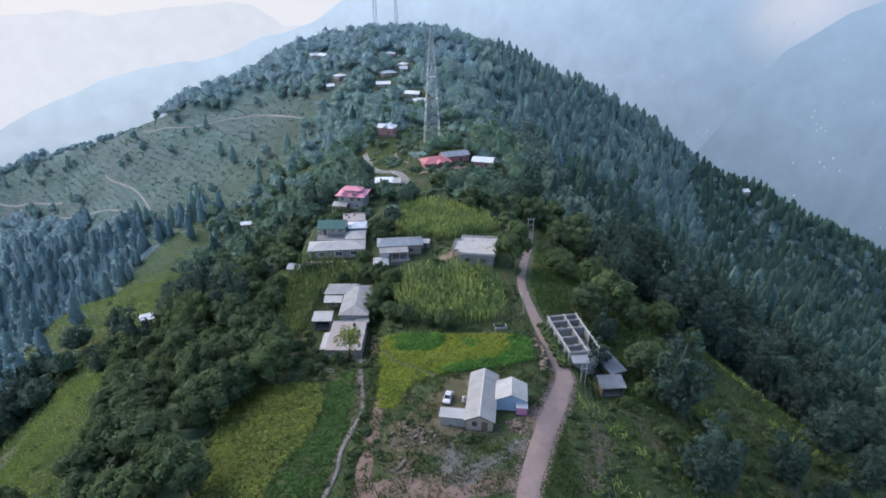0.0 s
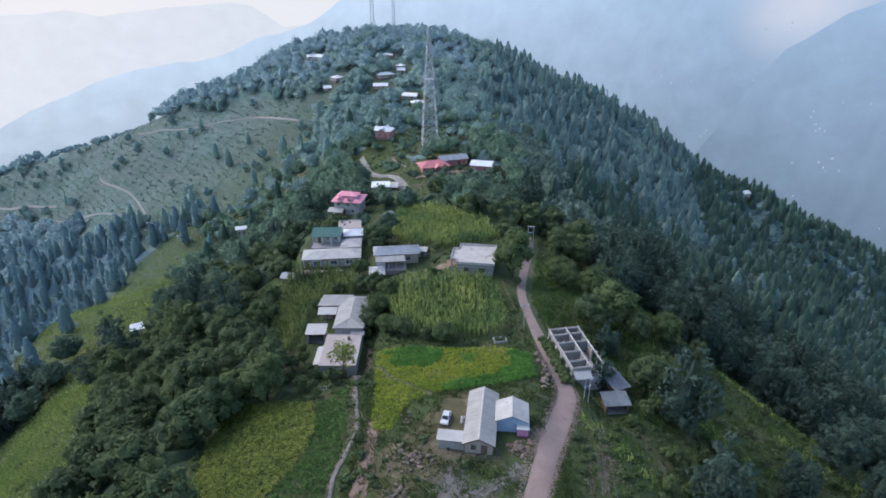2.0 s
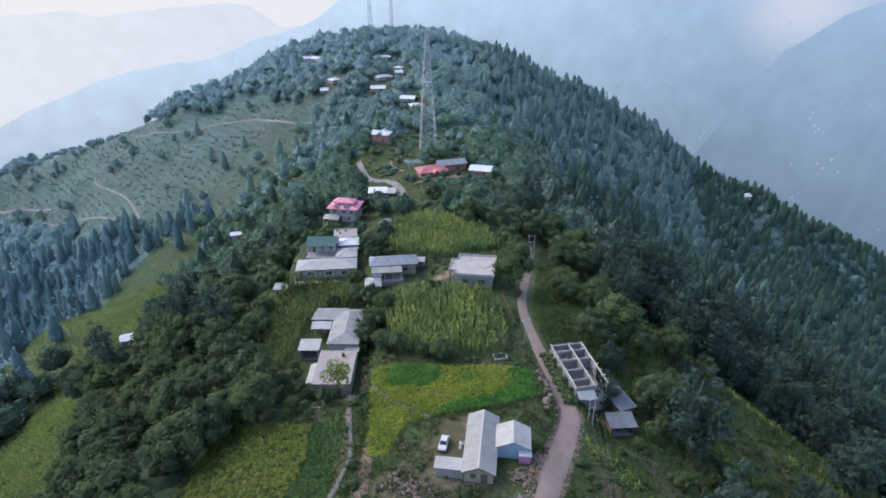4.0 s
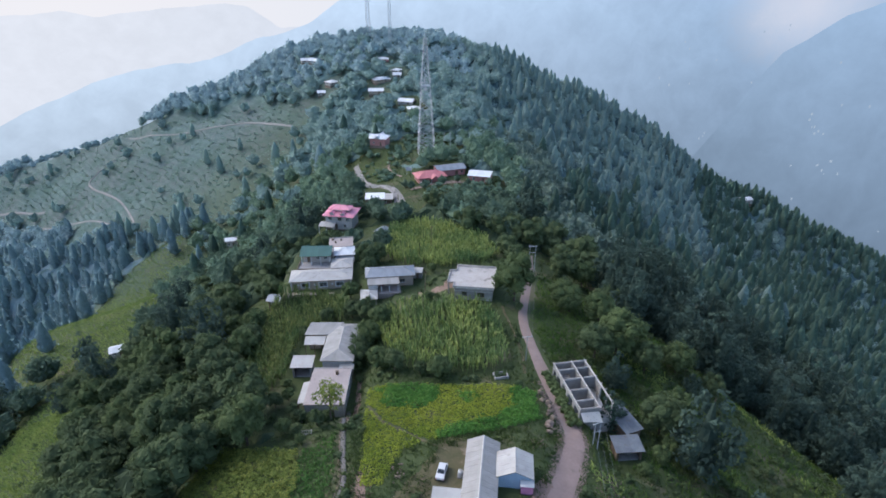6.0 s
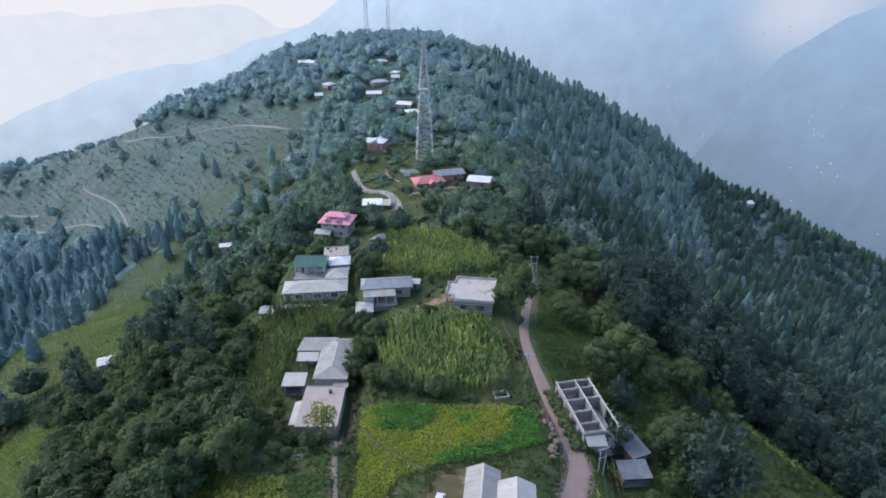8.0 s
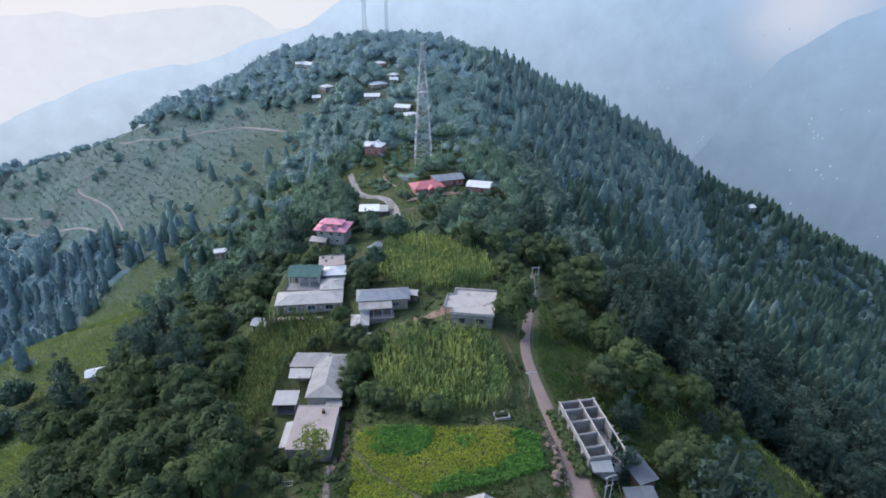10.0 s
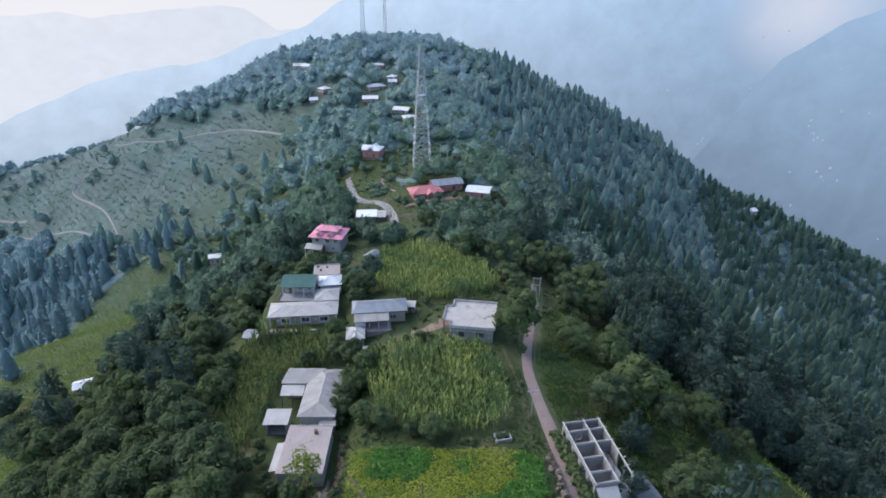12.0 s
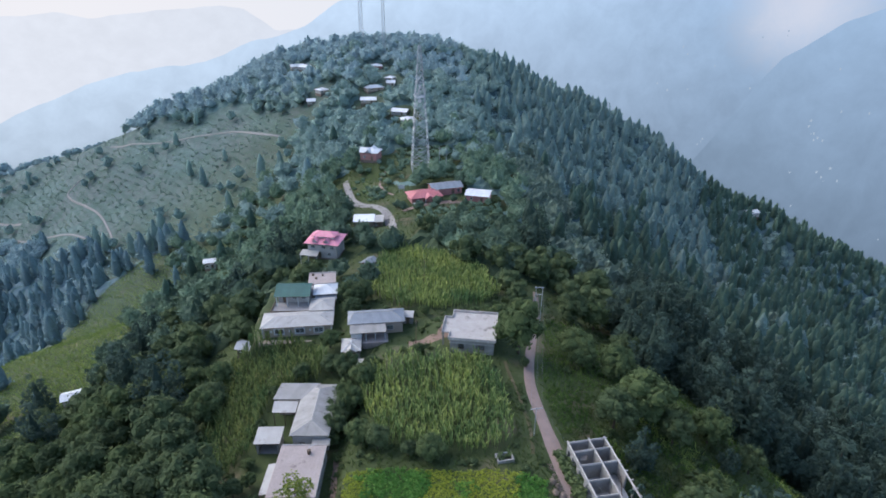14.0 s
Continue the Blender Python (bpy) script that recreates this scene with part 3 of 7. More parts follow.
LEAF_HILL_HAZE = shade("hillside_haze_leaves", (0.085, 0.137, 0.099), (0.160, 0.223, 0.148), 0.09, 0.8, 24, 0.6, 1.0, bump_scale=1.5, deep=0.25, island=0.08, spec=0.1, detail=5, thin=0.4)
LEAF_HILLPINE_HAZE = shade("hillside_pine_haze_needles", (0.070, 0.118, 0.094), (0.110, 0.171, 0.128), 0.05, 0.8, 24, 0.6, 1.0, bump_scale=1.5, deep=0.25, island=0.08, spec=0.1, detail=5, thin=0.4)
LEAF_TOP_HAZE = shade("summit_haze_leaves", (0.339, 0.454, 0.487), (0.420, 0.534, 0.533), 0.09, 0.85, 16, 0.55, 1.0, bump_scale=0.9, deep=0.5, island=0.06, spec=0.08, detail=4, thin=0.45)
LEAF_EAST_HAZE = shade("slope_wood_haze_leaves", (0.155, 0.224, 0.199), (0.263, 0.337, 0.258), 0.07, 0.85, 16, 0.55, 1.0, bump_scale=0.9, deep=0.5, island=0.08, spec=0.08, detail=4, thin=0.45)
LEAF_FARPINE_HAZE = shade("far_pine_haze_needles", (0.208, 0.309, 0.304), (0.283, 0.389, 0.361), 0.09, 0.85, 16, 0.55, 1.0, bump_scale=0.9, deep=0.5, island=0.06, spec=0.08, detail=4, thin=0.45)
SCRUB = shade("hill_scrub", (0.120, 0.178, 0.160), (0.205, 0.272, 0.215), 0.08, 0.9, 10, 0.2, 0.0, island=0.15, spec=0.08, detail=2, thin=0.3)
CORN = shade("maize_leaves", (0.074, 0.146, 0.055), (0.314, 0.369, 0.106), 0.10, 0.7, 30, 0.15, 0.0, island=0.45, spec=0.2, detail=2, thin=0.2)
DRY_CORN = shade("drying_maize_leaves", (0.056, 0.110, 0.040), (0.185, 0.215, 0.070), 0.14, 0.75, 30, 0.15, 0.0, island=0.4, spec=0.15, detail=2, thin=0.2)
TASSEL = shade("maize_tassels", (0.307, 0.288, 0.135), (0.397, 0.370, 0.180), 0.3, 0.9, 10, 0.2, 0.0, island=0.2)
BEAN = shade("yellowing_bean_leaves", (0.167, 0.229, 0.024), (0.324, 0.362, 0.046), 0.2, 0.7, 20, 0.15, 0.0, island=0.2, spec=0.2, detail=4, thin=0.3)
FIELD_LEAF = shade("yellow_green_field_leaves", (0.100, 0.150, 0.030), (0.235, 0.255, 0.055), 0.16, 0.7, 20, 0.15, 0.0, island=0.3, spec=0.2, detail=4, thin=0.3)
SQUASH = shade("green_crop_leaves", (0.058, 0.162, 0.031), (0.132, 0.282, 0.053), 0.25, 0.7, 20, 0.15, 0.0, island=0.2, spec=0.2, detail=4, thin=0.3)
STRIP_LEAF = shade("lush_strip_leaves", (0.036, 0.098, 0.022), (0.096, 0.190, 0.042), 0.25, 0.7, 20, 0.15, 0.0, island=0.2, spec=0.2, detail=4, thin=0.3)
BLADE = shade("grass_blades", (0.044, 0.074, 0.021), (0.090, 0.124, 0.036), 0.07, 0.8, 20, 0.15, 0.0, island=0.35, spec=0.15, detail=2, thin=0.2)
BLADE_BRIGHT = shade("bright_grass_blades", (0.162, 0.240, 0.065), (0.291, 0.347, 0.099), 0.06, 0.8, 20, 0.15, 0.0, island=0.35, spec=0.15, detail=2, thin=0.2)


def clear_glass():
    m = bpy.data.materials.new("window_glass")
    m.use_nodes = True
    b = m.node_tree.nodes["Principled BSDF"]
    b.inputs["Base Color"].default_value = (0.55, 0.6, 0.62, 1)
    b.inputs["Roughness"].default_value = 0.06
    b.inputs["Transmission Weight"].default_value = 0.85
    return m


GLASS = clear_glass()


# paler and bluer than the near sheet: haze put into the colour
UNDERWOOD_HAZE = shade("undergrowth_haze_leaves", (0.097, 0.155, 0.147), (0.163, 0.234, 0.211), 0.2, 0.85, 8, 0.35, 0.6, bump_scale=0.8, spec=0.08)

PATH_GREY = shade("worn_grey_path", (0.123, 0.111, 0.102), (0.184, 0.168, 0.156), 0.4, 0.95, 8, 0.3, 0.4, stain=(0.066, 0.070, 0.037), stain_scale=0.5, stain_cut=0.6)
# made for the far roofs: the white haze over them is put into the tin
TIN_BRIGHT = shade("bright_tin", (0.535, 0.544, 0.553), (0.636, 0.644, 0.652), 0.3, 0.5, 9, 0.12, 0.08, per_object=0.05, stain=(0.432, 0.423, 0.414), stain_scale=0.4, stain_cut=0.62)
SLAB_LIGHT = shade("pale_weathered_slab", (0.325, 0.299, 0.282), (0.426, 0.399, 0.375), 0.35, 0.9, 8, 0.25, 0.3, stain=(0.187, 0.170, 0.156), stain_scale=0.4, stain_cut=0.57)
BLADE_LUSH = shade("lush_grass_blades", (0.055, 0.112, 0.024), (0.114, 0.178, 0.040), 0.07, 0.8, 20, 0.15, 0.0, island=0.3, spec=0.15, detail=2, thin=0.2)
TRACK = shade("pale_dirt_track", (0.205, 0.192, 0.188), (0.268, 0.252, 0.246), 0.05, 0.95, 10, 0.25, 0.3)
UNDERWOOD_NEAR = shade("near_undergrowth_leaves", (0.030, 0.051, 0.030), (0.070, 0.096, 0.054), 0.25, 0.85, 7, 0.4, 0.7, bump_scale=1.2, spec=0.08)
# far eastern and valley sheets: bluish haze put into their leaf colours
UNDERWOOD_EAST_HAZE = shade("eastern_undergrowth_haze_leaves", (0.057, 0.099, 0.106), (0.101, 0.159, 0.159), 0.2, 0.85, 8, 0.3, 0.6, bump_scale=0.8, spec=0.08)
UNDERWOOD_DEEP_HAZE = shade("valley_undergrowth_haze_leaves", (0.120, 0.180, 0.205), (0.165, 0.230, 0.245), 0.2, 0.85, 8, 0.3, 0.6, bump_scale=0.8, spec=0.08)
# blue air of the valley painted into the needle colour
LEAF_VALLEY_HAZE = shade("valley_pine_haze_needles", (0.211, 0.313, 0.351), (0.275, 0.383, 0.394), 0.04, 0.85, 16, 0.55, 1.0, bump_scale=0.9, deep=0.5, island=0.06, spec=0.08, detail=4, thin=0.45)


# ---- ground: one sheet out to the horizon ----
def graded(near0, near1, step, far0, far1):
    mid = np.arange(near0, near1 + step / 2, step)
    out, back, s = [], [], step
    v = near1
    while v < far1:
        s = min(s * 1.08, 6.5) if abs(v) < 620 else s * 1.25
        v += s
        out.append(min(v, far1))
    s, v = step, near0
    while v > far0:
        s = min(s * 1.08, 6.5) if abs(v) < 620 else s * 1.25
        v -= s
        back.append(max(v, far0))
    return np.concatenate([back[::-1], mid, out])


gx, gy = graded(-60, 60, 1.25, -4500, 4500), graded(55, 190, 1.25, -4500, 4700)
GX, GY = np.meshgrid(gx, gy, indexing="ij")
GZ = height(GX, GY)


def sheet_z(x, y):
    """Height of the ground sheet itself, between its grid points."""
    x, y = np.asarray(x, float), np.asarray(y, float)
    i = np.clip(np.searchsorted(gx, x, side="right") - 1, 0, len(gx) - 2)
    j = np.clip(np.searchsorted(gy, y, side="right") - 1, 0, len(gy) - 2)
    u, v = (x - gx[i]) / (gx[i + 1] - gx[i]), (y - gy[j]) / (gy[j + 1] - gy[j])
    return GZ[i, j] * (1 - u) * (1 - v) + GZ[i + 1, j] * u * (1 - v) + GZ[i, j + 1] * (1 - u) * v + GZ[i + 1, j + 1] * u * v


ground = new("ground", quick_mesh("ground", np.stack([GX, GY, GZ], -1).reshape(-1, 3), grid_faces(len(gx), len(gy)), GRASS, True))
tagged(ground, "steep green hillside ridge with grass and bare patches", "ground", kind="structure")


# ---- distant mountains ----
def mountain_range(name, dist, crest, foot, material, label, seed, relief):
    """A hazy flank: crest is a list of (azimuth in degrees, height), the flank runs down towards the valley."""
    rng = np.random.RandomState(seed)
    az = np.radians(np.linspace(crest[0][0], crest[-1][0], 220))
    top = np.interp(np.degrees(az), [c[0] for c in crest], [c[1] for c in crest])
    top = top + sum(relief * 0.3 / k * np.sin(az * 23 * k + rng.rand() * 6) for k in (1, 2.3, 4.7, 9.1))
    rows = 40
    v = np.linspace(0, 1, rows)
    A, V = np.meshgrid(az, v, indexing="ij")
    T = top[:, None]
    ridge = np.abs(np.sin(A * 40 + 2.0 * np.sin(V * 4 + A * 17))) + 0.5 * np.abs(np.sin(A * 97 + 3 * V))
    R = dist - V * dist * 0.33 + relief * 2.2 * ridge * V * (1 - V) * 4
    Z = T + (foot - T) * V ** 0.9
    P = np.stack([R * np.sin(A), R * np.cos(A), Z], -1).reshape(-1, 3)
    ob = new(name, quick_mesh(name, P, grid_faces(len(az), rows), material, True))
    tagged(ob, label, "mountain", kind="structure")
    return P.reshape(len(az), rows, 3)


# haze, height fade and the sunny patch are all painted into the glow
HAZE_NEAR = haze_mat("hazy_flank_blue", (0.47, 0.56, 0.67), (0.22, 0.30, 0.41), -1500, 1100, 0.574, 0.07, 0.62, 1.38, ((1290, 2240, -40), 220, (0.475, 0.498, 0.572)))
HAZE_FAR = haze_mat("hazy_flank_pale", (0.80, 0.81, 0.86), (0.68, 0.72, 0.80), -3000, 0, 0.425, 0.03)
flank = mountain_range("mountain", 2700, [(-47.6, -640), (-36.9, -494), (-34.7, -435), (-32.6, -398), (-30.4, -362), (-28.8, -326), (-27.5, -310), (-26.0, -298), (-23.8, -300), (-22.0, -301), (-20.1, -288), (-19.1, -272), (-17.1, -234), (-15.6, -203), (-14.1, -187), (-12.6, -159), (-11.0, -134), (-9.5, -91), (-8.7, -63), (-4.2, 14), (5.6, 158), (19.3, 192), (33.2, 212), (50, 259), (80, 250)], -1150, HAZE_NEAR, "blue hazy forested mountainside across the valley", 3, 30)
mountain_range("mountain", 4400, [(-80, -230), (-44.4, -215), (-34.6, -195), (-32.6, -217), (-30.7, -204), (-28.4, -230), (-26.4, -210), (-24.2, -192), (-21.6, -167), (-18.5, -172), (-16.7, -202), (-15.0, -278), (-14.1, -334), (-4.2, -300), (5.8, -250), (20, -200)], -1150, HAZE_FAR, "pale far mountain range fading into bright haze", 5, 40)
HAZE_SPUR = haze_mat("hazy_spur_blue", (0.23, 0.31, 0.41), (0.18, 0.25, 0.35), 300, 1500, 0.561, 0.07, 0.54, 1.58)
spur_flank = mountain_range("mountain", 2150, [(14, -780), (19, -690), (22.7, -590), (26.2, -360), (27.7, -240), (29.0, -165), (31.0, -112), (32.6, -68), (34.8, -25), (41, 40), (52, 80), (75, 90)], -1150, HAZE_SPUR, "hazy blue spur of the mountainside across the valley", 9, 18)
# far hamlets on the flanks, their hazy tone given off as glow
hamlets = Bag()
ham_rng = np.random.RandomState(12)
for grid, i0, i1, count in ((flank, 112, 165, 60), (spur_flank, 60, 150, 52)):
    for k in range(count):
        i, j = ham_rng.randint(i0, i1), int(np.clip(ham_rng.normal(12, 7), 3, 28))
        for h in range(int(1 + 6 * ham_rng.rand() ** 2.5)):
            p = grid[i, j] + (grid[i + 1, j + 1] - grid[i, j]) * ham_rng.uniform(-0.7, 1.7, 3)
            w, d, h = ham_rng.uniform(0.8, 3.4), ham_rng.uniform(0.8, 1.6), ham_rng.uniform(-0.2, 0.9)
            hamlets.box(p[0] - w, p[0] + w, p[1] - d - 8, p[1] + d - 8, p[2] - 6, p[2] + h)
HAMLET = haze_mat("hazy_glow_houses", (0.58, 0.64, 0.72), (0.33, 0.41, 0.51), -600, 1400, 0.459, 0.0)
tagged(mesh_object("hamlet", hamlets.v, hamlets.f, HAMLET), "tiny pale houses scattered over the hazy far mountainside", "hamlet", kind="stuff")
# glowing curtain that stands in for the bright hazy air behind the far ranges
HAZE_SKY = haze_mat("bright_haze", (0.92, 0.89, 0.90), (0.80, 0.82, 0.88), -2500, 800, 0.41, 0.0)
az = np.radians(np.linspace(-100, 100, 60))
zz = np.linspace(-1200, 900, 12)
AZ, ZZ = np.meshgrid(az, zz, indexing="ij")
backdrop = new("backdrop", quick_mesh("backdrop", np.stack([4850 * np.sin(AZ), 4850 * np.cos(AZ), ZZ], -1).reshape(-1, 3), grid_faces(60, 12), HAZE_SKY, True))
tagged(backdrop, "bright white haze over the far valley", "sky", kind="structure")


# ---- roads, yards and paths ----
draped("road", [(11.0, -60), (12.0, -10), (12.5, 40), (12.9, 55), (13.2, 65.8), (15.9, 74.4), (18.6, 81.7), (22.4, 90.5), (25.4, 99), (25.4, 106.7), (23.9, 118), (22.3, 130.3), (21.6, 142.8), (24.0, 156), (27.2, 170), (29.0, 180), (30.5, 190)],
       [1.9, 1.9, 1.9, 1.9, 1.95, 2.05, 2.2, 2.2, 2.0, 1.9, 1.75, 1.4, 1.3, 1.3, 1.2, 1.0, 0.8], ROAD, "narrow pinkish concrete village road", "road", 0.10, ragged=0.06)
draped("pavement", [(-13.5, 64), (-7, 66.5), (-1.5, 66.6), (5, 67), (11.5, 68.5)], [3.6, 3.2, 2.6, 1.7, 1.2], DIRT, "reddish trodden dirt yard beside the road", "yard", 0.07, ragged=0.3, seed=4)
draped("pavement", [(-13.5, 62), (-12.8, 70), (-12.6, 77), (-12.2, 84), (-12.6, 89)], [1.9, 1.6, 1.2, 1.0, 0.7], DIRT, "red dirt footpath along the stone wall", "path", 0.08, ragged=0.25, seed=5)
for off, sd in ((-0.55, 6), (0.65, 61)):
    draped("pavement", [(13.2, 77.2 + off), (11.0, 75.2 + off), (8.0, 72.9 + off), (4.5, 71.0 + off), (1.0, 69.4 + off)], [0.5, 0.38, 0.3, 0.35, 0.6], PATH_GREY, "worn wheel rut across the rough yard", "track", 0.06, ragged=0.5, seed=sd)
draped("pavement", [(4.6, 66.5), (3.0, 69.0), (1.6, 71.5), (1.2, 74.5), (1.4, 77.5)], [2.6, 2.4, 1.7, 0.9, 0.4], PATH_GREY, "bare grey gravel patch in the yard", "yard", 0.055, ragged=0.5, seed=62)
draped("pavement", [(25.6, 69.5), (26.8, 76), (28.6, 82), (30.2, 88)], [0.6, 1.4, 1.5, 0.6], YARD, "bare stony bank below the road", "bank", 0.05, ragged=0.5, seed=63)
draped("pavement", [(18.4, 87.0), (16.8, 85.2), (16.0, 83.0), (15.5, 80.5)], [1.6, 1.4, 1.2, 1.3], DIRT, "dirt apron between the road and the blue house", "yard", 0.08, ragged=0.3, seed=7)
draped("pavement", [(-10.5, 72), (-4.0, 78), (0.5, 86.0), (4.5, 97.0)], [3.8, 7.6, 6.5, 2.5], YARD, "trodden brownish grass yard round the houses", "yard", 0.05, ragged=0.3, seed=8)
draped("pavement", [(-13.8, 109.9), (-10.1, 103.0), (-5.9, 99.8), (-1.9, 96.3), (2.3, 93.7)], 0.3, YARD, "thin footpath through the bean field", "path", 0.07, ragged=0.3, seed=9)
draped("pavement", [(-17.2, 98), (-17.3, 106), (-16.6, 114), (-17.2, 124)], [0.5, 0.6, 0.7, 0.6], DIRT, "earthen path beside the terrace house", "path", 0.07, ragged=0.3, seed=10)
draped("pavement", [(-5, 156), (0, 156.5), (3, 157.5), (5, 163)], [1.6, 2.0, 1.8, 1.4], DIRT, "reddish earth between the houses", "yard", 0.08, ragged=0.3, seed=11)
draped("pavement", [(19.0, 120), (19.5, 128), (18.3, 138), (16.8, 147)], 0.4, YARD, "footpath along the edge of the maize field", "path", 0.08, ragged=0.3, seed=12)
draped("road", [(-44, 322), (-40.5, 308), (-36.5, 293), (-31, 282), (-25, 276), (-19, 265), (-15, 247), (-14, 236)], [1.5, 1.9, 2.0, 2.0, 2.0, 2.0, 1.8, 1.4], TRACK, "pale concrete lane climbing to the upper houses", "road", 0.15, ragged=0.08, seed=13)
draped("pavement", [(-22, 322), (-25, 312), (-24.4, 302), (-21, 292), (-17, 285)], 0.6, ROAD, "pale footpath up the slope", "path", 0.15, seed=14)
draped("pavement", [(-12, 262), (-4, 268), (6, 272), (14, 272)], [1.2, 2.2, 2.4, 1.5], ROAD, "bare forecourt of the red-roofed building", "yard", 0.1, ragged=0.2, seed=15)
draped("road", [(-202, 381), (-204, 384), (-217, 404), (-236, 430), (-257, 450), (-280, 471), (-287, 481), (-280, 489), (-268, 494)], [0.7, 0.7, 0.7, 0.75, 0.75, 0.7, 0.7, 0.5, 0.3], TRACK, "dirt track winding up the far hillside", "road", 0.5, seed=16)
draped("road", [(-335, 466), (-306, 448), (-290, 443), (-249, 418), (-214, 390), (-202, 381)], 0.7, TRACK, "pale dirt track across the far hillside", "road", 0.5, seed=17)
draped("road", [(-450, 535), (-405, 514), (-366, 497), (-330, 479)], 0.9, TRACK, "dirt track running off round the far spur", "road", 0.5, seed=18)
draped("road", [(-268, 521), (-244, 503), (-218, 489), (-196, 481), (-168, 470), (-143, 460), (-120, 439), (-102, 425)], [0.4, 0.6, 0.7, 0.7, 0.6, 0.6, 0.9, 0.8], TRACK, "pale dirt track below the summit wood", "road", 0.5, seed=19)


# ---- houses ----
def long_tin_house():
    h = thing("house", pose(7.3, 86.9, -0.3, 0, 0, -7.6), "long low house with a pale ribbed tin gable roof", "house")
    walls(h, 4.7, 12.8, 2.5, MUD, [("front", 0.9, 1.1, 0.0, 2.0, "door"), ("front", -0.9, 0.9, 0.9, 1.0, "window"), ("left", 3.0, 1.0, 0.0, 2.0, "door"),
                                       ("left", -1.0, 1.1, 0.9, 1.1, "window"), ("left", -4.2, 1.1, 0.9, 1.1, "window"), ("right", -4.5, 1.0, 0.9, 1.0, "window")],
          gable=("y", 1.15), frame_mat=TIMBER)
    gable_roof(h, 4.7, 12.8, 2.55, 1.15, TIN_PALE, over=0.45, cap_mat=TIN_WHITE)
    for spec in ((lambda u, t, z: (-4.75 + u, -6.0 + t, z), 2.25, []), (lambda u, t, z: (-7.0 + t, -5.0 + u, z), 0.8, []), (lambda u, t, z: (-4.75 + u, -4.2 + t, z), 2.25, [(-0.5, 0.4, 0.0, 1.9)])):
        wing = Bag()
        pierced(wing, spec[0], -spec[1], spec[1], -1.5, 2.1, spec[2], 0.2)
        part("wing_wall", wing, BLOCK, h, "grey stone walls of the side wing")
    make_roof(h, [((-7.25, -6.3, 2.2), (-2.6, -6.3, 2.2), (-2.6, -3.8, 2.38), (-7.25, -3.8, 2.38))], [], TIN_WHITE, None, "wing_roof")
    part("bargeboard", Bag().hexa([(-2.8, -6.9, 2.15), (0, -6.9, 3.45), (0, -6.86, 3.45), (-2.8, -6.86, 2.15)], [(-2.8, -6.9, 2.35), (0, -6.9, 3.65), (0, -6.86, 3.65), (-2.8, -6.86, 2.35)]), TIMBER, h)
    part("bargeboard", Bag().hexa([(0, -6.9, 3.45), (2.8, -6.9, 2.15), (2.8, -6.86, 2.15), (0, -6.86, 3.45)], [(0, -6.9, 3.65), (2.8, -6.9, 2.35), (2.8, -6.86, 2.35), (0, -6.86, 3.65)]), TIMBER, h)


def blue_house():
    h = thing("house", pose(12.85, 88.0, -0.5, 0, 0, -6.5), "small light blue house with a white tin gable roof", "house")
    walls(h, 5.2, 4.6, 2.9, BLUE_WALL, [("front", -0.9, 1.0, 0.0, 2.0, "door"), ("right", 0.0, 1.0, 0.9, 1.0, "window")], gable=("y", 1.2), frame_mat=WHITE_PAINT, door_mat=BLUE_WALL)
    gable_roof(h, 5.2, 4.6, 2.95, 1.2, TIN_WHITE, over=0.4)


def kiosk():
    k = thing("kiosk", pose(14.5, 85.0, -0.6, 0, 0, -6.5), "small pink painted roadside kiosk with a white sheet top", "kiosk")
    part("body", Bag().box(-0.95, 0.95, -0.5, 0.55, -0.6, 2.1, 0.03), PINK_WALL, k)
    part("shutter", Bag().box(-0.75, 0.75, -0.54, -0.5, 0.5, 1.75), PINK_WALL, k, "pale pink folding shutter")
    part("counter", Bag().box(-0.9, 0.9, -0.72, -0.5, 0.24, 0.3), WHITE_PAINT, k)
    part("top", Bag().hexa([(-1.1, -0.75, 2.11), (1.1, -0.75, 2.11), (1.1, 0.7, 2.3), (-1.1, 0.7, 2.3)], [(-1.1, -0.75, 2.17), (1.1, -0.75, 2.17), (1.1, 0.7, 2.36), (-1.1, 0.7, 2.36)]), WHITE_PAINT, k)


def terrace_house():
    h = thing("house", pose(-22.9, 117.3, -8.4), "flat-roofed house with a pinkish weathered concrete terrace", "house")
    walls(h, 8.0, 11.6, 3.15, PLASTER, [("front", -2.0, 1.2, 0.9, 1.2, "window"), ("front", 1.5, 1.0, 0.0, 2.0, "door"), ("right", -2.5, 1.2, 0.9, 1.2, "window"),
                                        ("right", 2.5, 1.2, 0.9, 1.2, "window"), ("left", 0.0, 1.0, 0.0, 2.0, "door")], frame_mat=WHITE_PAINT)
    part("terrace_slab", Bag().box(-4.2, 4.2, -6.0, 6.1, 3.15, 3.4, 0.05), SLAB_PINK, h, "pinkish stained concrete roof slab")
    part("kerb", Bag().box(-4.2, 4.2, 5.9, 6.1, 3.4, 3.52), SLAB, h)
    part("kerb", Bag().box(4.05, 4.2, -6.0, 5.9, 3.4, 3.5), SLAB, h)
    part("water_pipe", Bag().pipe([(1.1, 4.6, 3.4), (1.1, 4.6, 4.1), (2.2, 5.6, 4.1)], 0.06), STEEL, h)
    part("drum", Bag().tube((1.3, 3.9, 3.4), (1.3, 3.9, 4.2), 0.36, 12), TIMBER, h, "dark water drum")
    make_roof(h, [((-5.6, -5.0, 2.75), (-4.22, -5.0, 3.05), (-4.22, 1.9, 3.05), (-5.6, 1.9, 2.75))], [], TIN_WHITE, None, "side_roof")
    post(h, -5.45, -4.8, 0, 2.7, TIMBER)
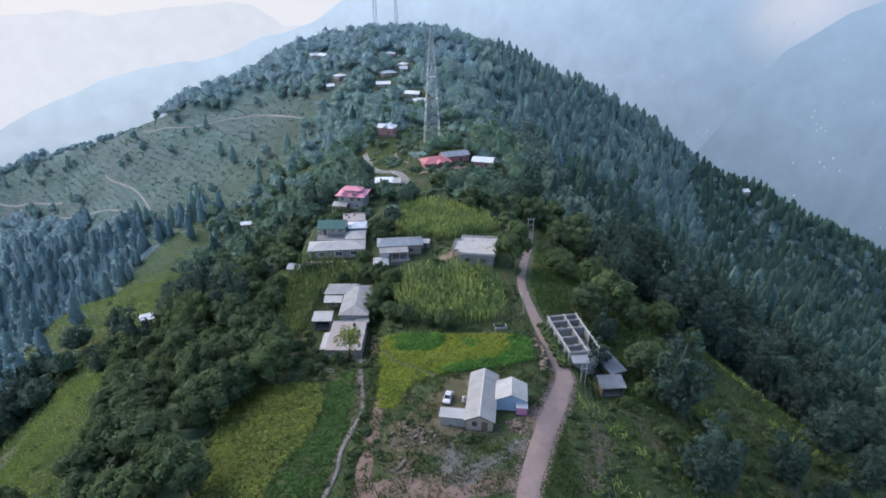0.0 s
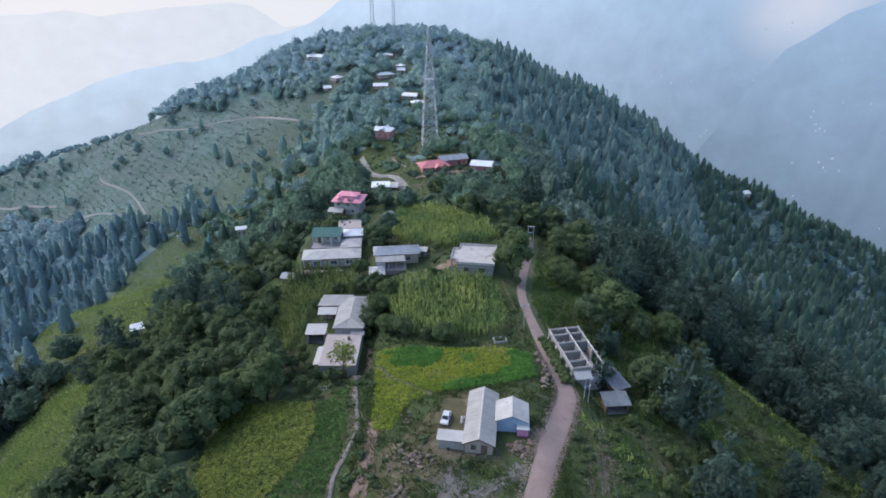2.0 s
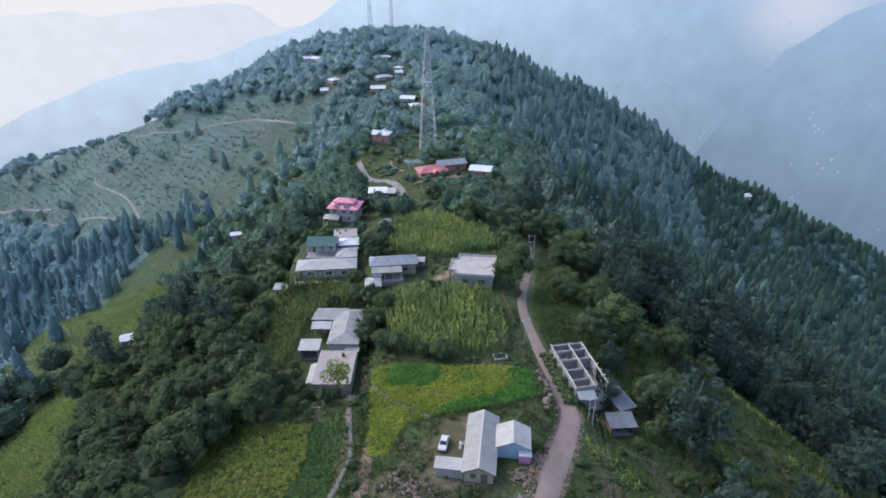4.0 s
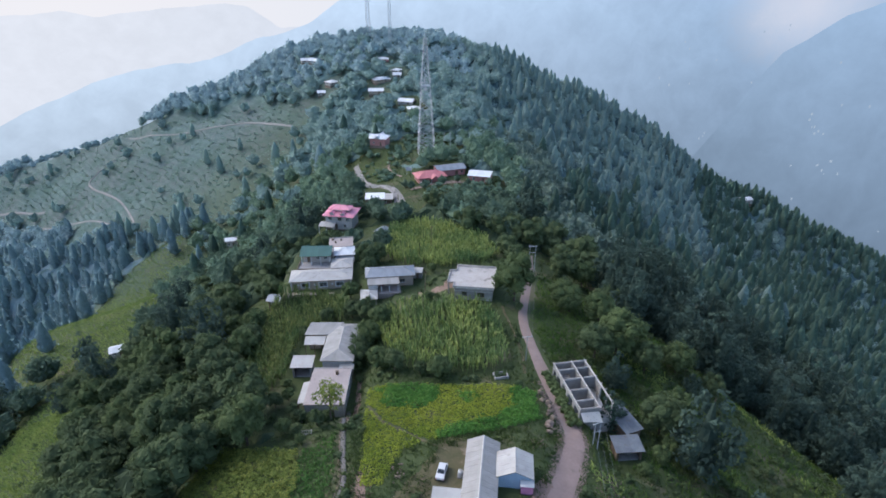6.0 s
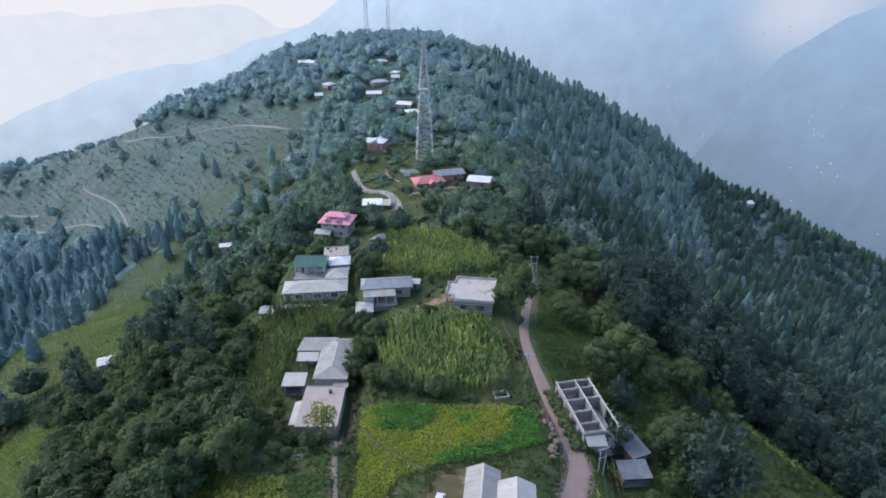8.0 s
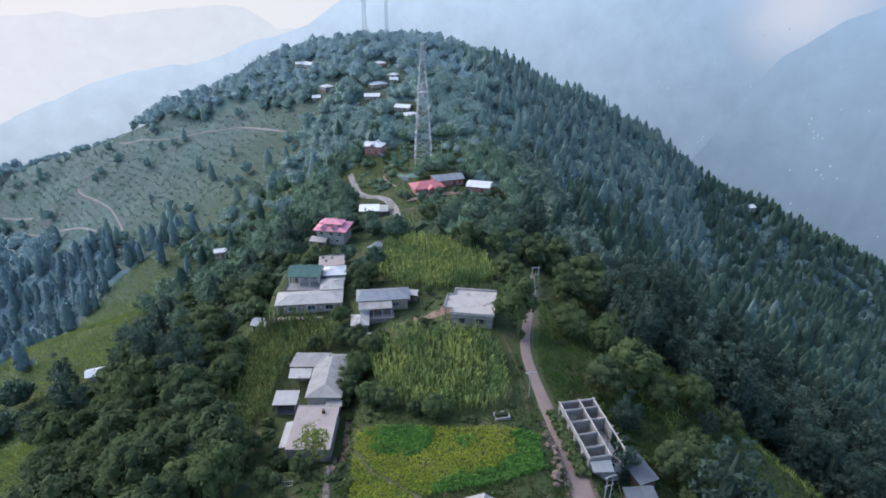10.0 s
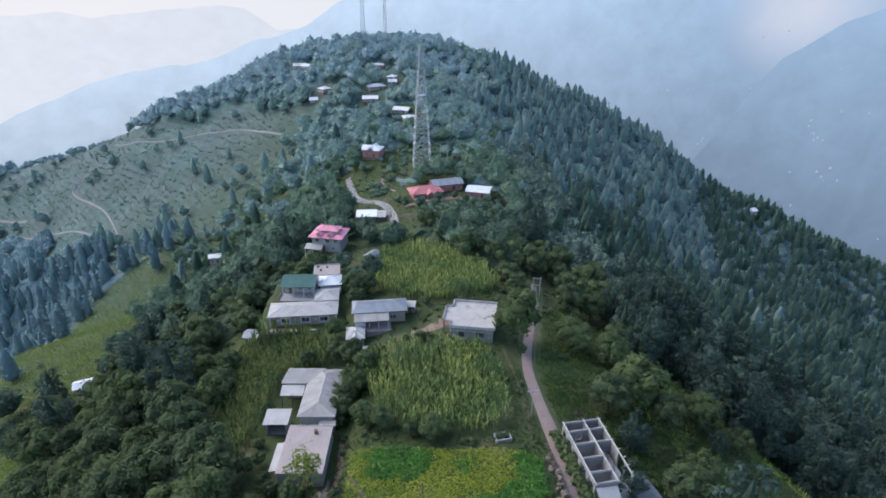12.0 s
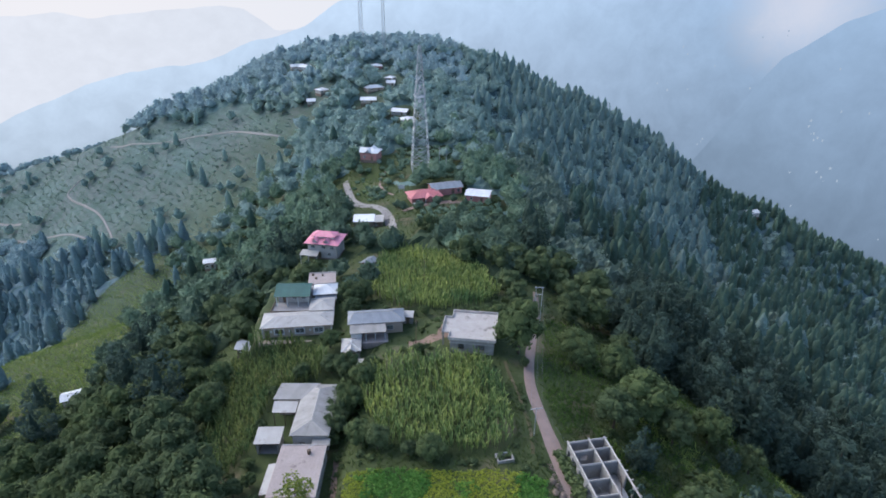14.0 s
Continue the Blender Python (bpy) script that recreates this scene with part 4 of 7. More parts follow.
    post(h, -5.45, -1.5, 0, 2.7, TIMBER)
    post(h, -5.45, 1.7, 0, 2.7, TIMBER)


def l_house():
    h = thing("house", pose(-22.3, 132.4, -8.4), "L-shaped house with a grey-white hipped tin roof", "house")
    walls(h, 6.6, 14.2, 4.0, PLASTER, [("front", 1.0, 1.0, 0.0, 2.1, "door"), ("front", -1.6, 1.1, 0.9, 1.2, "window"), ("left", 3.0, 1.1, 0.9, 1.2, "window"),
                                       ("right", -3.0, 1.1, 0.9, 1.2, "window")], frame_mat=TIMBER)
    hip_roof(h, 6.6, 14.2, 4.15, 1.05, TIN_PALE, over=0.45, inset=3.0, cap_mat=TIN_WHITE)
    walls(h, 5.0, 3.9, 3.7, MUD, [("front", 0.6, 1.0, 0.0, 2.0, "door"), ("front", -1.4, 0.9, 0.9, 1.0, "window")], x0=-5.85, y0=4.9, frame_mat=TIMBER, name="wing_wall")
    make_roof(h, [((-9.2, 2.6, 4.25), (-3.0, 2.6, 4.25), (-0.3, 6.7, 5.05), (-8.3, 6.7, 5.05))], [((-8.3, 6.7, 5.05), (-0.3, 6.7, 5.05), 0.14)], TIN_PALE, TIN_WHITE, "wing_roof")
    make_roof(h, [((-8.7, -0.5, 3.55), (-4.1, -0.5, 3.55), (-4.0, 2.5, 3.95), (-8.9, 2.5, 3.95))], [], TIN_WHITE, None, "veranda_roof")
    for x in (-8.5, -6.4, -4.3):
        post(h, x, -0.3, 0, 3.5, TIMBER, 0.14)
    part("porch_roof", Bag().hexa([(0.6, -8.9, 3.0), (3.9, -8.9, 3.0), (3.9, -7.3, 3.25), (0.6, -7.3, 3.25)], [(0.6, -8.9, 3.06), (3.9, -8.9, 3.06), (3.9, -7.3, 3.31), (0.6, -7.3, 3.31)]), TIN_PALE, h)


def tin_shed(x, y, z, rot, w, d, lo, hi, roof_mat, wall_mat, label, open_front=False):
    h = thing("shed", pose(x, y, z, 0, 0, rot), label, "shed")
    ops = [("front", 0.0, 1.0, 0.0, min(1.9, lo - 0.2), "door")]
    if open_front:
        ops = [("front", 0.0, w - 0.8, 0.0, lo - 0.3, "gap")]
    walls(h, w, d, lo, wall_mat, ops, frame_mat=TIMBER, thick=0.15)
    lean_roof(h, -w / 2 - 0.35, w / 2 + 0.35, -d / 2 - 0.4, d / 2 + 0.3, lo + 0.04, hi, roof_mat)
    return h


def grey_house():
    h = thing("house", pose(-13.2, 163.6, -5.6, 0, 0, 6.5), "low house with a blue-grey tin roof and a front veranda", "house")
    walls(h, 12.6, 5.2, 3.2, MUD, [("front", 3.2, 1.6, 0.9, 1.3, "window"), ("front", -2.5, 1.0, 0.0, 2.1, "door"), ("front", -0.2, 1.0, 0.9, 1.2, "window"), ("right", 0, 1.2, 0.9, 1.2, "window")], frame_mat=WHITE_PAINT, door_mat=DOOR_RED)
    hw, hd, z, t = 6.9, 3.1, 3.3, 4.35
    a, b, c, e, p, q = (-hw, -hd, z), (hw, -hd, z), (hw, hd, z), (-hw, hd, z), (-hw + 1.6, 0.4, t), (hw - 3.0, 0.4, t)
    make_roof(h, [(a, b, q, p), (c, e, p, q), (b, c, q, q), (e, a, p, p)], [(p, q, 0.16), (b, q, 0.12), (c, q, 0.12), (a, p, 0.12)], TIN_GREY, TIN_PALE)
    make_roof(h, [((-6.3, -5.9, 2.5), (2.2, -5.9, 2.5), (2.2, -3.0, 3.1), (-6.3, -3.0, 3.1))], [], TIN_PALE, None, "veranda_roof")
    for x in (-2.6, -0.4, 1.9):
        post(h, x, -5.6, 0, 2.5, WHITE_PAINT, 0.22)
    part("side_room", Bag().box(-6.1, -3.6, -5.5, -2.65, -1.5, 2.45), WHITE_PAINT, h, "whitewashed side room of the veranda")
    part("veranda_floor", Bag().box(-3.5, 2.6, -6.6, -2.65, -1.5, 0.12, 0.03), SLAB_PINK, h)
    b = thing("outhouse", pose(-5.5, 166.5, -5.6, 0, 0, -4), "small block outhouse with a white sheet roof", "outhouse")
    walls(b, 2.4, 2.2, 2.0, BLOCK, [("front", 0, 0.8, 0.0, 1.8, "door")], thick=0.15)
    lean_roof(b, -1.4, 1.4, -1.4, 1.4, 2.05, 2.3, TIN_WHITE)


def small_hip_hut():
    h = thing("hut", pose(-18.3, 155.0, -7.3, 0, 0, 6), "little hut with a bright pyramid tin roof", "hut")
    walls(h, 3.8, 4.6, 2.5, BLOCK, [("front", 0.4, 0.9, 0.0, 1.9, "door")])
    hip_roof(h, 3.8, 4.6, 2.6, 0.85, TIN_WHITE, over=0.4, cap_mat=TIN_BRIGHT)
    gable_roof(h, 2.0, 2.4, 2.75, 0.65, TIN_WHITE, over=0.3, y0=-1.6, name="gable_roof")


def white_house():
    h = thing("house", pose(-33.0, 166.0, -7.6, 0, 0, 6), "long white-roofed house with white-framed windows", "house")
    win = [("front", u, 2.1, 0.8, 1.4, "window") for u in (-4.4, 0.6, 5.2)]
    walls(h, 16.6, 6.2, 2.85, MUD, win + [("front", -7.2, 1.0, 0.0, 2.0, "door"), ("left", 0, 1.4, 0.8, 1.3, "window")], frame_mat=WHITE_PAINT, plinth_mat=MUD)
    hip_roof(h, 16.6, 6.2, 2.95, 1.0, TIN_WHITE, over=0.5, inset=3.6)
    for u in (-6.3, -1.8, 3.1):
        part("medallion", Bag().tube((u, -3.16, 1.6), (u, -3.1, 1.6), 0.32, 14), WHITE_PAINT, h, "round white wall medallion")
    walls(h, 5.6, 5.6, 3.3, MUD, [("right", 0.5, 1.3, 0.9, 1.2, "window")], x0=5.6, y0=6.0, frame_mat=WHITE_PAINT, name="wing_wall")
    hip_roof(h, 5.6, 5.6, 3.4, 0.9, TIN_WHITE, over=0.4, x0=5.6, y0=6.0, name="wing_roof")
    for u in (-4.4, 0.6, 5.2):
        for x0, x1, z0, z1 in ((-1.3, 1.3, 2.2, 2.42), (-1.3, 1.3, 0.6, 0.8), (-1.3, -1.05, 0.8, 2.2), (1.05, 1.3, 0.8, 2.2)):
            part("window_surround", Bag().box(u + x0, u + x1, -3.2, -3.11, z0, z1, 0.02), WHITE_PAINT, h, "raised white window surround")
    for x in (-8.3, 8.3):
        part("corner_post", Bag().box(x - 0.16, x + 0.16, -3.3, -3.12, -0.5, 2.85), WHITE_PAINT, h)
    part("court", Bag().box(-9.0, 3.5, -5.8, -3.35, -3.0, -0.02, 0.04), MUD, h, "tan earth forecourt terrace")


def green_house():
    h = thing("house", pose(-36.0, 176.3, -5.3, 0, 0, 2), "upper house with a dark green tin roof on white posts", "house")
    walls(h, 8.2, 4.0, 2.9, PLASTER, [("front", -2.4, 1.0, 0.0, 2.0, "door"), ("front", 0.2, 1.1, 0.9, 1.2, "window"), ("front", 2.6, 1.1, 0.9, 1.2, "window")], y0=1.0, frame_mat=WHITE_PAINT)
    a, b, c, d = (-4.6, -3.4, 3.0), (4.6, -3.4, 3.0), (4.6, 1.2, 4.3), (-4.6, 1.2, 4.3)
    e, f = (4.6, 3.6, 3.2), (-4.6, 3.6, 3.2)
    make_roof(h, [(a, b, c, d), (e, f, d, c)], [(d, c, 0.16)], TIN_GREEN)
    for x in (-4.1, -1.4, 1.4, 4.1):
        post(h, x, -3.0, 0, 2.95, WHITE_PAINT, 0.24)
    part("deck", Bag().box(-4.9, 5.2, -6.2, -1.05, -3.0, 0.02, 0.04), SLAB, h)
    part("parapet", Bag().box(-4.9, 5.2, -6.35, -6.2, -2.0, 0.55), STONE, h)
    part("parapet", Bag().box(-5.05, -4.9, -6.35, -1.0, -2.0, 0.55), STONE, h)


def back_hip_house():
    h = thing("house", pose(-29.6, 180.0, -6.6, 0, 0, 8), "white tin-roofed house with a flat terrace behind", "house")
    walls(h, 5.4, 4.8, 2.9, PLASTER, [("front", 0.5, 1.6, 0.8, 1.2, "window")], x0=1.2, y0=-0.8, frame_mat=WHITE_PAINT)
    hip_roof(h, 5.4, 4.8, 3.0, 1.2, TIN_BRIGHT, over=0.5, x0=1.2, y0=-0.8)
    part("flat_roof", Bag().box(-7.0, -2.2, -2.0, 2.1, 2.6, 2.8, 0.04), SLAB, h)
    part("annex", Bag().box(-6.8, -2.3, -1.8, 2.0, -2.0, 2.6), PLASTER, h)
    part("rear_terrace", Bag().box(-3.6, 3.9, 2.2, 8.4, 3.0, 3.22, 0.04), SLAB_PINK, h, "pinkish flat terrace roof")
    part("rear_room", Bag().box(-3.3, 3.6, 2.3, 8.2, -2.0, 3.0), PLASTER, h)
    part("kerb", Bag().box(-3.6, 3.9, 8.25, 8.4, 3.22, 3.5), SLAB_LIGHT, h)
    for x, y, r in ((-1.5, 5.0, 0.35), (0.2, 6.6, 0.3), (-2.4, 7.2, 0.4)):
        part("bundle", Bag().pipe([(x, y, 3.22), (x, y, 3.5), (x + 0.1, y, 3.75)], [r, r, r * 0.4], 8), TIMBER, h, "dark bundle left on the terrace")
    make_roof(h, [((-1.6, -5.2, 2.1), (4.2, -5.2, 2.1), (4.0, -3.3, 2.6), (-1.4, -3.3, 2.6))], [], TIN_GREY, None, "porch_roof")


def block_house():
    h = thing("house", pose(10.2, 155.1, -3.4, 0, 0, -8), "unplastered concrete block house with a flat parapet roof", "house")
    walls(h, 9.8, 11.0, 3.6, BLOCK, [("front", -2.4, 1.3, 1.1, 1.3, "window"), ("front", 1.9, 1.9, 1.1, 1.3, "window"), ("left", -2.0, 1.0, 0.0, 2.1, "door"),
                                     ("right", 1.0, 1.4, 1.0, 1.3, "window")], frame_mat=TIMBER)
    part("lintel_band", Bag().box(-5.0, 5.0, -5.62, -5.5, 2.5, 2.7), SLAB, h)
    part("lintel_band", Bag().box(-5.02, -4.9, -5.5, 5.5, 2.5, 2.7), SLAB, h)
    part("roof_slab", Bag().box(-5.35, 5.35, -6.0, 5.9, 3.6, 3.8), SLAB_LIGHT, h)
    part("porch_slab", Bag().box(-7.1, -5.36, -3.2, 3.0, 3.58, 3.8), SLAB_LIGHT, h)
    for x0, x1, y0, y1, top in ((-5.35, 5.35, -6.0, -5.8, 4.3), (5.15, 5.35, -5.8, 5.7, 4.25), (-5.35, 5.35, 5.7, 5.9, 4.35), (-5.35, -5.15, 3.0, 5.7, 4.35),
                                (-7.1, -5.35, 2.8, 3.0, 4.25), (-7.1, -6.9, -3.2, 2.8, 4.25), (-5.35, -5.15, -5.8, -3.2, 4.3)):
        part("parapet", Bag().box(x0, x1, y0, y1, 3.8, top, 0.03), SLAB_LIGHT, h)
    for k, u in enumerate((-4.2, -1.6, 1.2, 3.6)):
        part("drain_spout", Bag().box(u - 0.12, u + 0.12, -6.25, -6.0, 3.82, 3.96), WHITE_PAINT, h)
    for y in (-2.8, 2.6):
        post(h, -6.8, y, -1.5, 3.58, BLOCK, 0.3)
    # courses of block-work on the two walls in sight
    for side in ("front", "left"):
        for row in range(14):
            z = 0.12 + row * 0.25
            if side == "front":
                for a, b in ((-4.9, -3.15), (-1.65, 0.85), (2.95, 4.9)) if 1.0 < z < 2.5 else ((-4.9, 4.9),):
                    part("block_course", Bag().box(a, b, -5.512, -5.5, z, z + 0.2), BLOCK, h)
            else:
                part("block_course", Bag().box(-4.912, -4.9, -5.3, 1.4 if z < 2.2 else 5.3, z, z + 0.2), BLOCK, h)


def pink_house():
    h = thing("house", pose(-35.9, 222.5, -13.7, 0, 0, -10), "two-storey house with a bright pink hipped tin roof", "house")
    walls(h, 10.0, 8.0, 5.2, PLASTER, [("front", -3.2, 1.4, 3.3, 1.3, "window"), ("front", 0.4, 1.4, 3.3, 1.3, "window"), ("front", 3.4, 1.2, 3.3, 1.3, "window"), ("front", -1.0, 1.0, 0.0, 2.0, "door"),
                                       ("right", 0.0, 1.2, 3.4, 1.2, "window"), ("front", 2.4, 1.1, 0.8, 1.2, "window")], frame_mat=WHITE_PAINT)
    hip_roof(h, 10.0, 8.0, 5.3, 1.5, TIN_PINK, over=1.0)
    part("attic_wall", Bag().box(-3.4, 3.4, -1.9, 1.9, 5.5, 7.0), WHITE_PAINT, h, "white attic storey")
    hip_roof(h, 6.8, 3.8, 7.0, 1.1, TIN_PINK, over=0.6, name="upper_roof")
    for u in (-2.3, 1.7):
        part("dormer_wall", Bag().box(u - 0.8, u + 0.8, -4.2, -1.95, 5.4, 6.3), WHITE_PAINT, h)
        gable_roof(h, 1.6, 2.6, 6.3, 0.8, TIN_PINK, over=0.3, x0=u, y0=-3.1, name="dormer_roof")
    make_roof(h, [((-6.8, -7.2, 2.0), (-0.8, -7.2, 2.0), (-0.8, -4.1, 2.7), (-6.8, -4.1, 2.7))], [], TIN_WHITE, None, "porch_roof")
    for x in (-6.6, -3.8, -1.0):
        post(h, x, -7.0, -2, 2.0, WHITE_PAINT, 0.2)


def red_building():
    h = thing("house", pose(-3.6, 275.0, -14.2, 0, 0, 18), "rose-walled building with a faded red hipped tin roof", "house")
    walls(h, 12.5, 7.5, 2.5, ROSE_WALL, [("front", -4.0, 1.2, 0.8, 1.1, "window"), ("front", -0.6, 1.1, 0.0, 2.0, "door"), ("front", 3.4, 1.4, 0.8, 1.1, "window")], frame_mat=WHITE_PAINT)
    hip_roof(h, 12.5, 7.5, 2.6, 2.1, TIN_RED, over=0.9, cap_mat=TIN_RED)
    part("porch_gable", Bag().hexa([(-1.0, -5.6, 2.3), (3.0, -5.6, 2.3), (3.0, -2.0, 2.8), (-1.0, -2.0, 2.8)], [(0.7, -5.6, 3.5), (1.3, -5.6, 3.5), (1.3, -1.2, 3.9), (0.7, -1.2, 3.9)]), TIN_RED, h)
    for x in (-0.8, 2.8):
        post(h, x, -5.3, 0, 2.3, WHITE_PAINT, 0.24)
    g = thing("house", pose(5.4, 284.5, -14.2, 0, 0, 18), "rose-painted wing with a bluish grey tin roof", "house")
    walls(g, 13.0, 7.5, 3.2, ROSE_WALL, [("right", -1.6, 1.3, 1.0, 1.3, "window"), ("right", 1.6, 1.1, 0.0, 2.2, "door"), ("front", 2.4, 1.4, 0.0, 2.3, "door"), ("front", 5.0, 1.2, 1.0, 1.3, "window")], frame_mat=WHITE_PAINT)
    gable_roof(g, 13.0, 7.5, 3.3, 1.2, TIN_GREY, over=0.7, along="x", cap_mat=TIN_PALE)


def plain_house(x, y, z, rot, w, d, h, roof, roof_mat, wall_mat, label, rise=1.2):
    o = thing("house", pose(x, y, z, 0, 0, rot), label, "house")
    walls(o, w, d, h, wall_mat, [("front", -w / 4, 1.1, 0.9, 1.2, "window"), ("front", w / 5, 1.0, 0.0, 2.0, "door")], frame_mat=WHITE_PAINT, base=-3.0)
    if roof == "hip":
        hip_roof(o, w, d, h + 0.1, rise, roof_mat, over=0.6)
    elif roof == "gable":
        gable_roof(o, w, d, h + 0.1, rise, roof_mat, over=0.5, along="x")
    else:
        part("roof_slab", Bag().box(-w / 2 - 0.4, w / 2 + 0.4, -d / 2 - 0.4, d / 2 + 0.4, h, h + 0.22, 0.04), roof_mat, o)
    return o


def shell_building():
    """Roofless block rooms with beams over them, beside the road."""
    h = thing("unfinished_building", pose(29.9, 113.7, -4.9, 0, 0, 10), "roofless unfinished block building with bare roof beams", "building")
    w, d, top = 7.2, 14.8, 3.3
    side = Bag()
    pierced(side, lambda u, t, z: (-3.6 + t, -u, z), -7.4, 7.4, -3.5, top - 0.25, [(-6.8, -5.6, 0.0, 2.1), (-4.8, -2.8, 0.7, 2.3), (-1.9, 0.4, 0.7, 2.3), (1.4, 3.9, 0.2, 2.4), (4.8, 6.9, 0.2, 2.4)], 0.2)
    part("wall", side, BLOCK, h)
    for name, x0, x1, y0, y1 in [("wall", 0.4, 0.6, -7.4, 7.4), ("wall", 3.4, 3.6, -1.0, 7.4)]:
        part(name, Bag().box(x0, x1, y0, y1, -3.5, top - 0.25), BLOCK, h)
    for y in (-7.3, -4.9, -1.6, 1.8, 5.0, 7.3):
        cell = Bag()
        pierced(cell, lambda u, t, z: (-1.5 + u, y - 0.1 + t, z), -1.9, 1.9, -3.5, top - 0.3, [(-0.5, 0.8, 1.0, 2.1)] if y == 5.0 else [], 0.2)
        part("partition", cell, BLOCK, h)
        if y > 0:
            part("partition", Bag().box(0.6, 3.4, y - 0.1, y + 0.1, -3.5, top - 0.3), BLOCK, h)
    part("bare_floor", Bag().box(-3.4, 3.4, -7.2, 7.2, -3.5, 0.02), SLAB, h)
    for x in (-3.5, 0.5, 3.5):
        part("ring_beam", Bag().box(x - 0.12, x + 0.12, -7.6 if x < 3 else -6.9, 7.7, top - 0.24, top), SLAB_LIGHT, h, "pale concrete ring beam")
    for y in (-7.3, -4.9, -1.6, 1.8, 5.0, 7.3):
        part("cross_beam", Bag().box(-3.7, 3.9 if y > 0 else 0.5, y - 0.07, y + 0.07, top - 0.2, top + 0.02), SLAB_LIGHT, h, "pale concrete tie beam")
    for y in (-0.6, -2.6, -4.4, -6.0):
        part("beam_stub", Bag().box(3.3, 4.1, y - 0.06, y + 0.06, top - 0.18, top + 0.015), SLAB_LIGHT, h, "pale beam end jutting from the wall")
    for k, x in enumerate((1.3, 2.0)):
        part("scaffold_pole", Bag().tube((x, -5.5 + 2 * k, 0.1), (x + 0.6, -2.6 + 1.4 * k, 2.9), 0.05, 6), TIMBER, h, "thin leaning scaffold pole")
    for x, y in ((3.5, -6.5), (3.5, -4.0), (3.5, -1.2)):
        part("column", Bag().box(x - 0.13, x + 0.13, y - 0.13, y + 0.13, -3.5, top - 0.2), SLAB, h)
    part("tarpaulin", Bag().hexa([(-3.4, -9.2, 1.6), (0.4, -9.4, 1.3), (0.3, -7.7, 2.4), (-3.5, -7.6, 2.5)], [(-3.4, -9.2, 1.66), (0.4, -9.4, 1.36), (0.3, -7.7, 2.46), (-3.5, -7.6, 2.56)]), TIN_WHITE, h, "white sheeting hung over the end wall")


long_tin_house()
blue_house()
kiosk()
terrace_house()
l_house()
tin_shed(-30.2, 126.2, -8.4, 1, 4.2, 3.6, 2.9, 3.25, TIN_WHITE, BLOCK, "open shed with a pale flat tin roof", True)
grey_house()
small_hip_hut()
tin_shed(-17.4, 149.2, -7.3, 2, 4.6, 3.0, 1.2, 1.5, TIN_WHITE, STONE, "low stone pen roofed with white sheets")
white_house()
green_house()
back_hip_house()
block_house()
pink_house()
red_building()
plain_house(19.6, 276.0, -14.2, -14, 9.6, 8.0, 2.8, "gable", TIN_BRIGHT, ROSE_WALL, "brick house with a white sheet roof", 0.9)
plain_house(-27.0, 256.5, -18.0, 4, 7.6, 7.0, 2.9, "slab", TIN_BRIGHT, STONE, "low stone house with a pale flat roof")
plain_house(-21.6, 257.5, -18.2, 4, 3.6, 6.4, 2.6, "gable", TIN_WHITE, STONE, "low annex with a white tin roof", 0.5)
cross = plain_house(-31.5, 331.5, -13.2, -14, 8.6, 7.6, 3.7, "hip", TIN_BRIGHT, ROSE_WALL, "rose-walled house with a white cross-gabled tin roof", 1.7)
for y0 in (-2.6, 2.6):
    gable_roof(cross, 3.6, 3.8, 3.9, 1.5, TIN_BRIGHT, over=0.5, y0=y0, name="gable_roof")
gable_roof(cross, 4.4, 3.2, 3.9, 1.4, TIN_BRIGHT, over=0.5, x0=-2.8, along="x", name="gable_roof")
shell_building()
tin_shed(36.0, 101.2, -8.6, 4, 4.8, 3.4, 2.5, 3.0, TIN_OLD, TIMBER, "weathered shed with a bluish tin roof", True)
tin_shed(37.2, 107.6, -8.6, 22, 3.4, 6.2, 2.6, 3.4, TIN_OLD, TIMBER, "long shed with a patched bluish tin roof")
for i, (x, y, rot, w, d, kind, rm, wm) in enumerate([
        (-105, 510, 8, 9, 6, "gable", TIN_BRIGHT, PLASTER), (-96.5, 501, -8, 8, 6, "gable", TIN_BRIGHT, PLASTER), (-42, 482, 5, 8, 6, "hip", TIN_BRIGHT, ROSE_WALL),
        (-40, 440, 12, 11, 7, "hip", TIN_BRIGHT, MUD), (-42, 425, 2, 9, 6, "gable", TIN_BRIGHT, MUD), (-30, 458, -10, 5, 5, "hip", TIN_BRIGHT, PLASTER),
        (-29, 449, 0, 5, 4, "gable", TIN_BRIGHT, PLASTER), (-20, 400, -8, 9, 6, "gable", TIN_BRIGHT, PLASTER), (-15, 386, 6, 7, 6, "hip", TIN_BRIGHT, PLASTER),
        (-77, 456, 20, 7, 6, "hip", TIN_BRIGHT, PLASTER), (-84, 450, 5, 5, 5, "gable", TIN_BRIGHT, PLASTER)]):
    plain_house(x, y, hgt(x, y) - 0.6, rot * 2.2, w * 1.05, d * 1.1, 2.1, kind, rm, wm, "far village house with a pale tin roof near the summit", 1.3)
plain_house(283.7, 528, hgt(283.7, 528) + 4, 10, 11, 8, 4.0, "gable", TIN_BRIGHT, PLASTER, "white house on the far shoulder of the hill", 1.4)
plain_house(-104.5, 177.5, -40.3, 25, 4.2, 3.6, 2.2, "gable", TIN_BRIGHT, PLASTER, "tiny white-roofed hut among the trees", 0.7)
plain_house(-105, 290, hgt(-105, 290) + 2.5, 15, 5.0, 4.0, 3.4, "gable", TIN_BRIGHT, PLASTER, "white hut half hidden in the wood", 0.8)
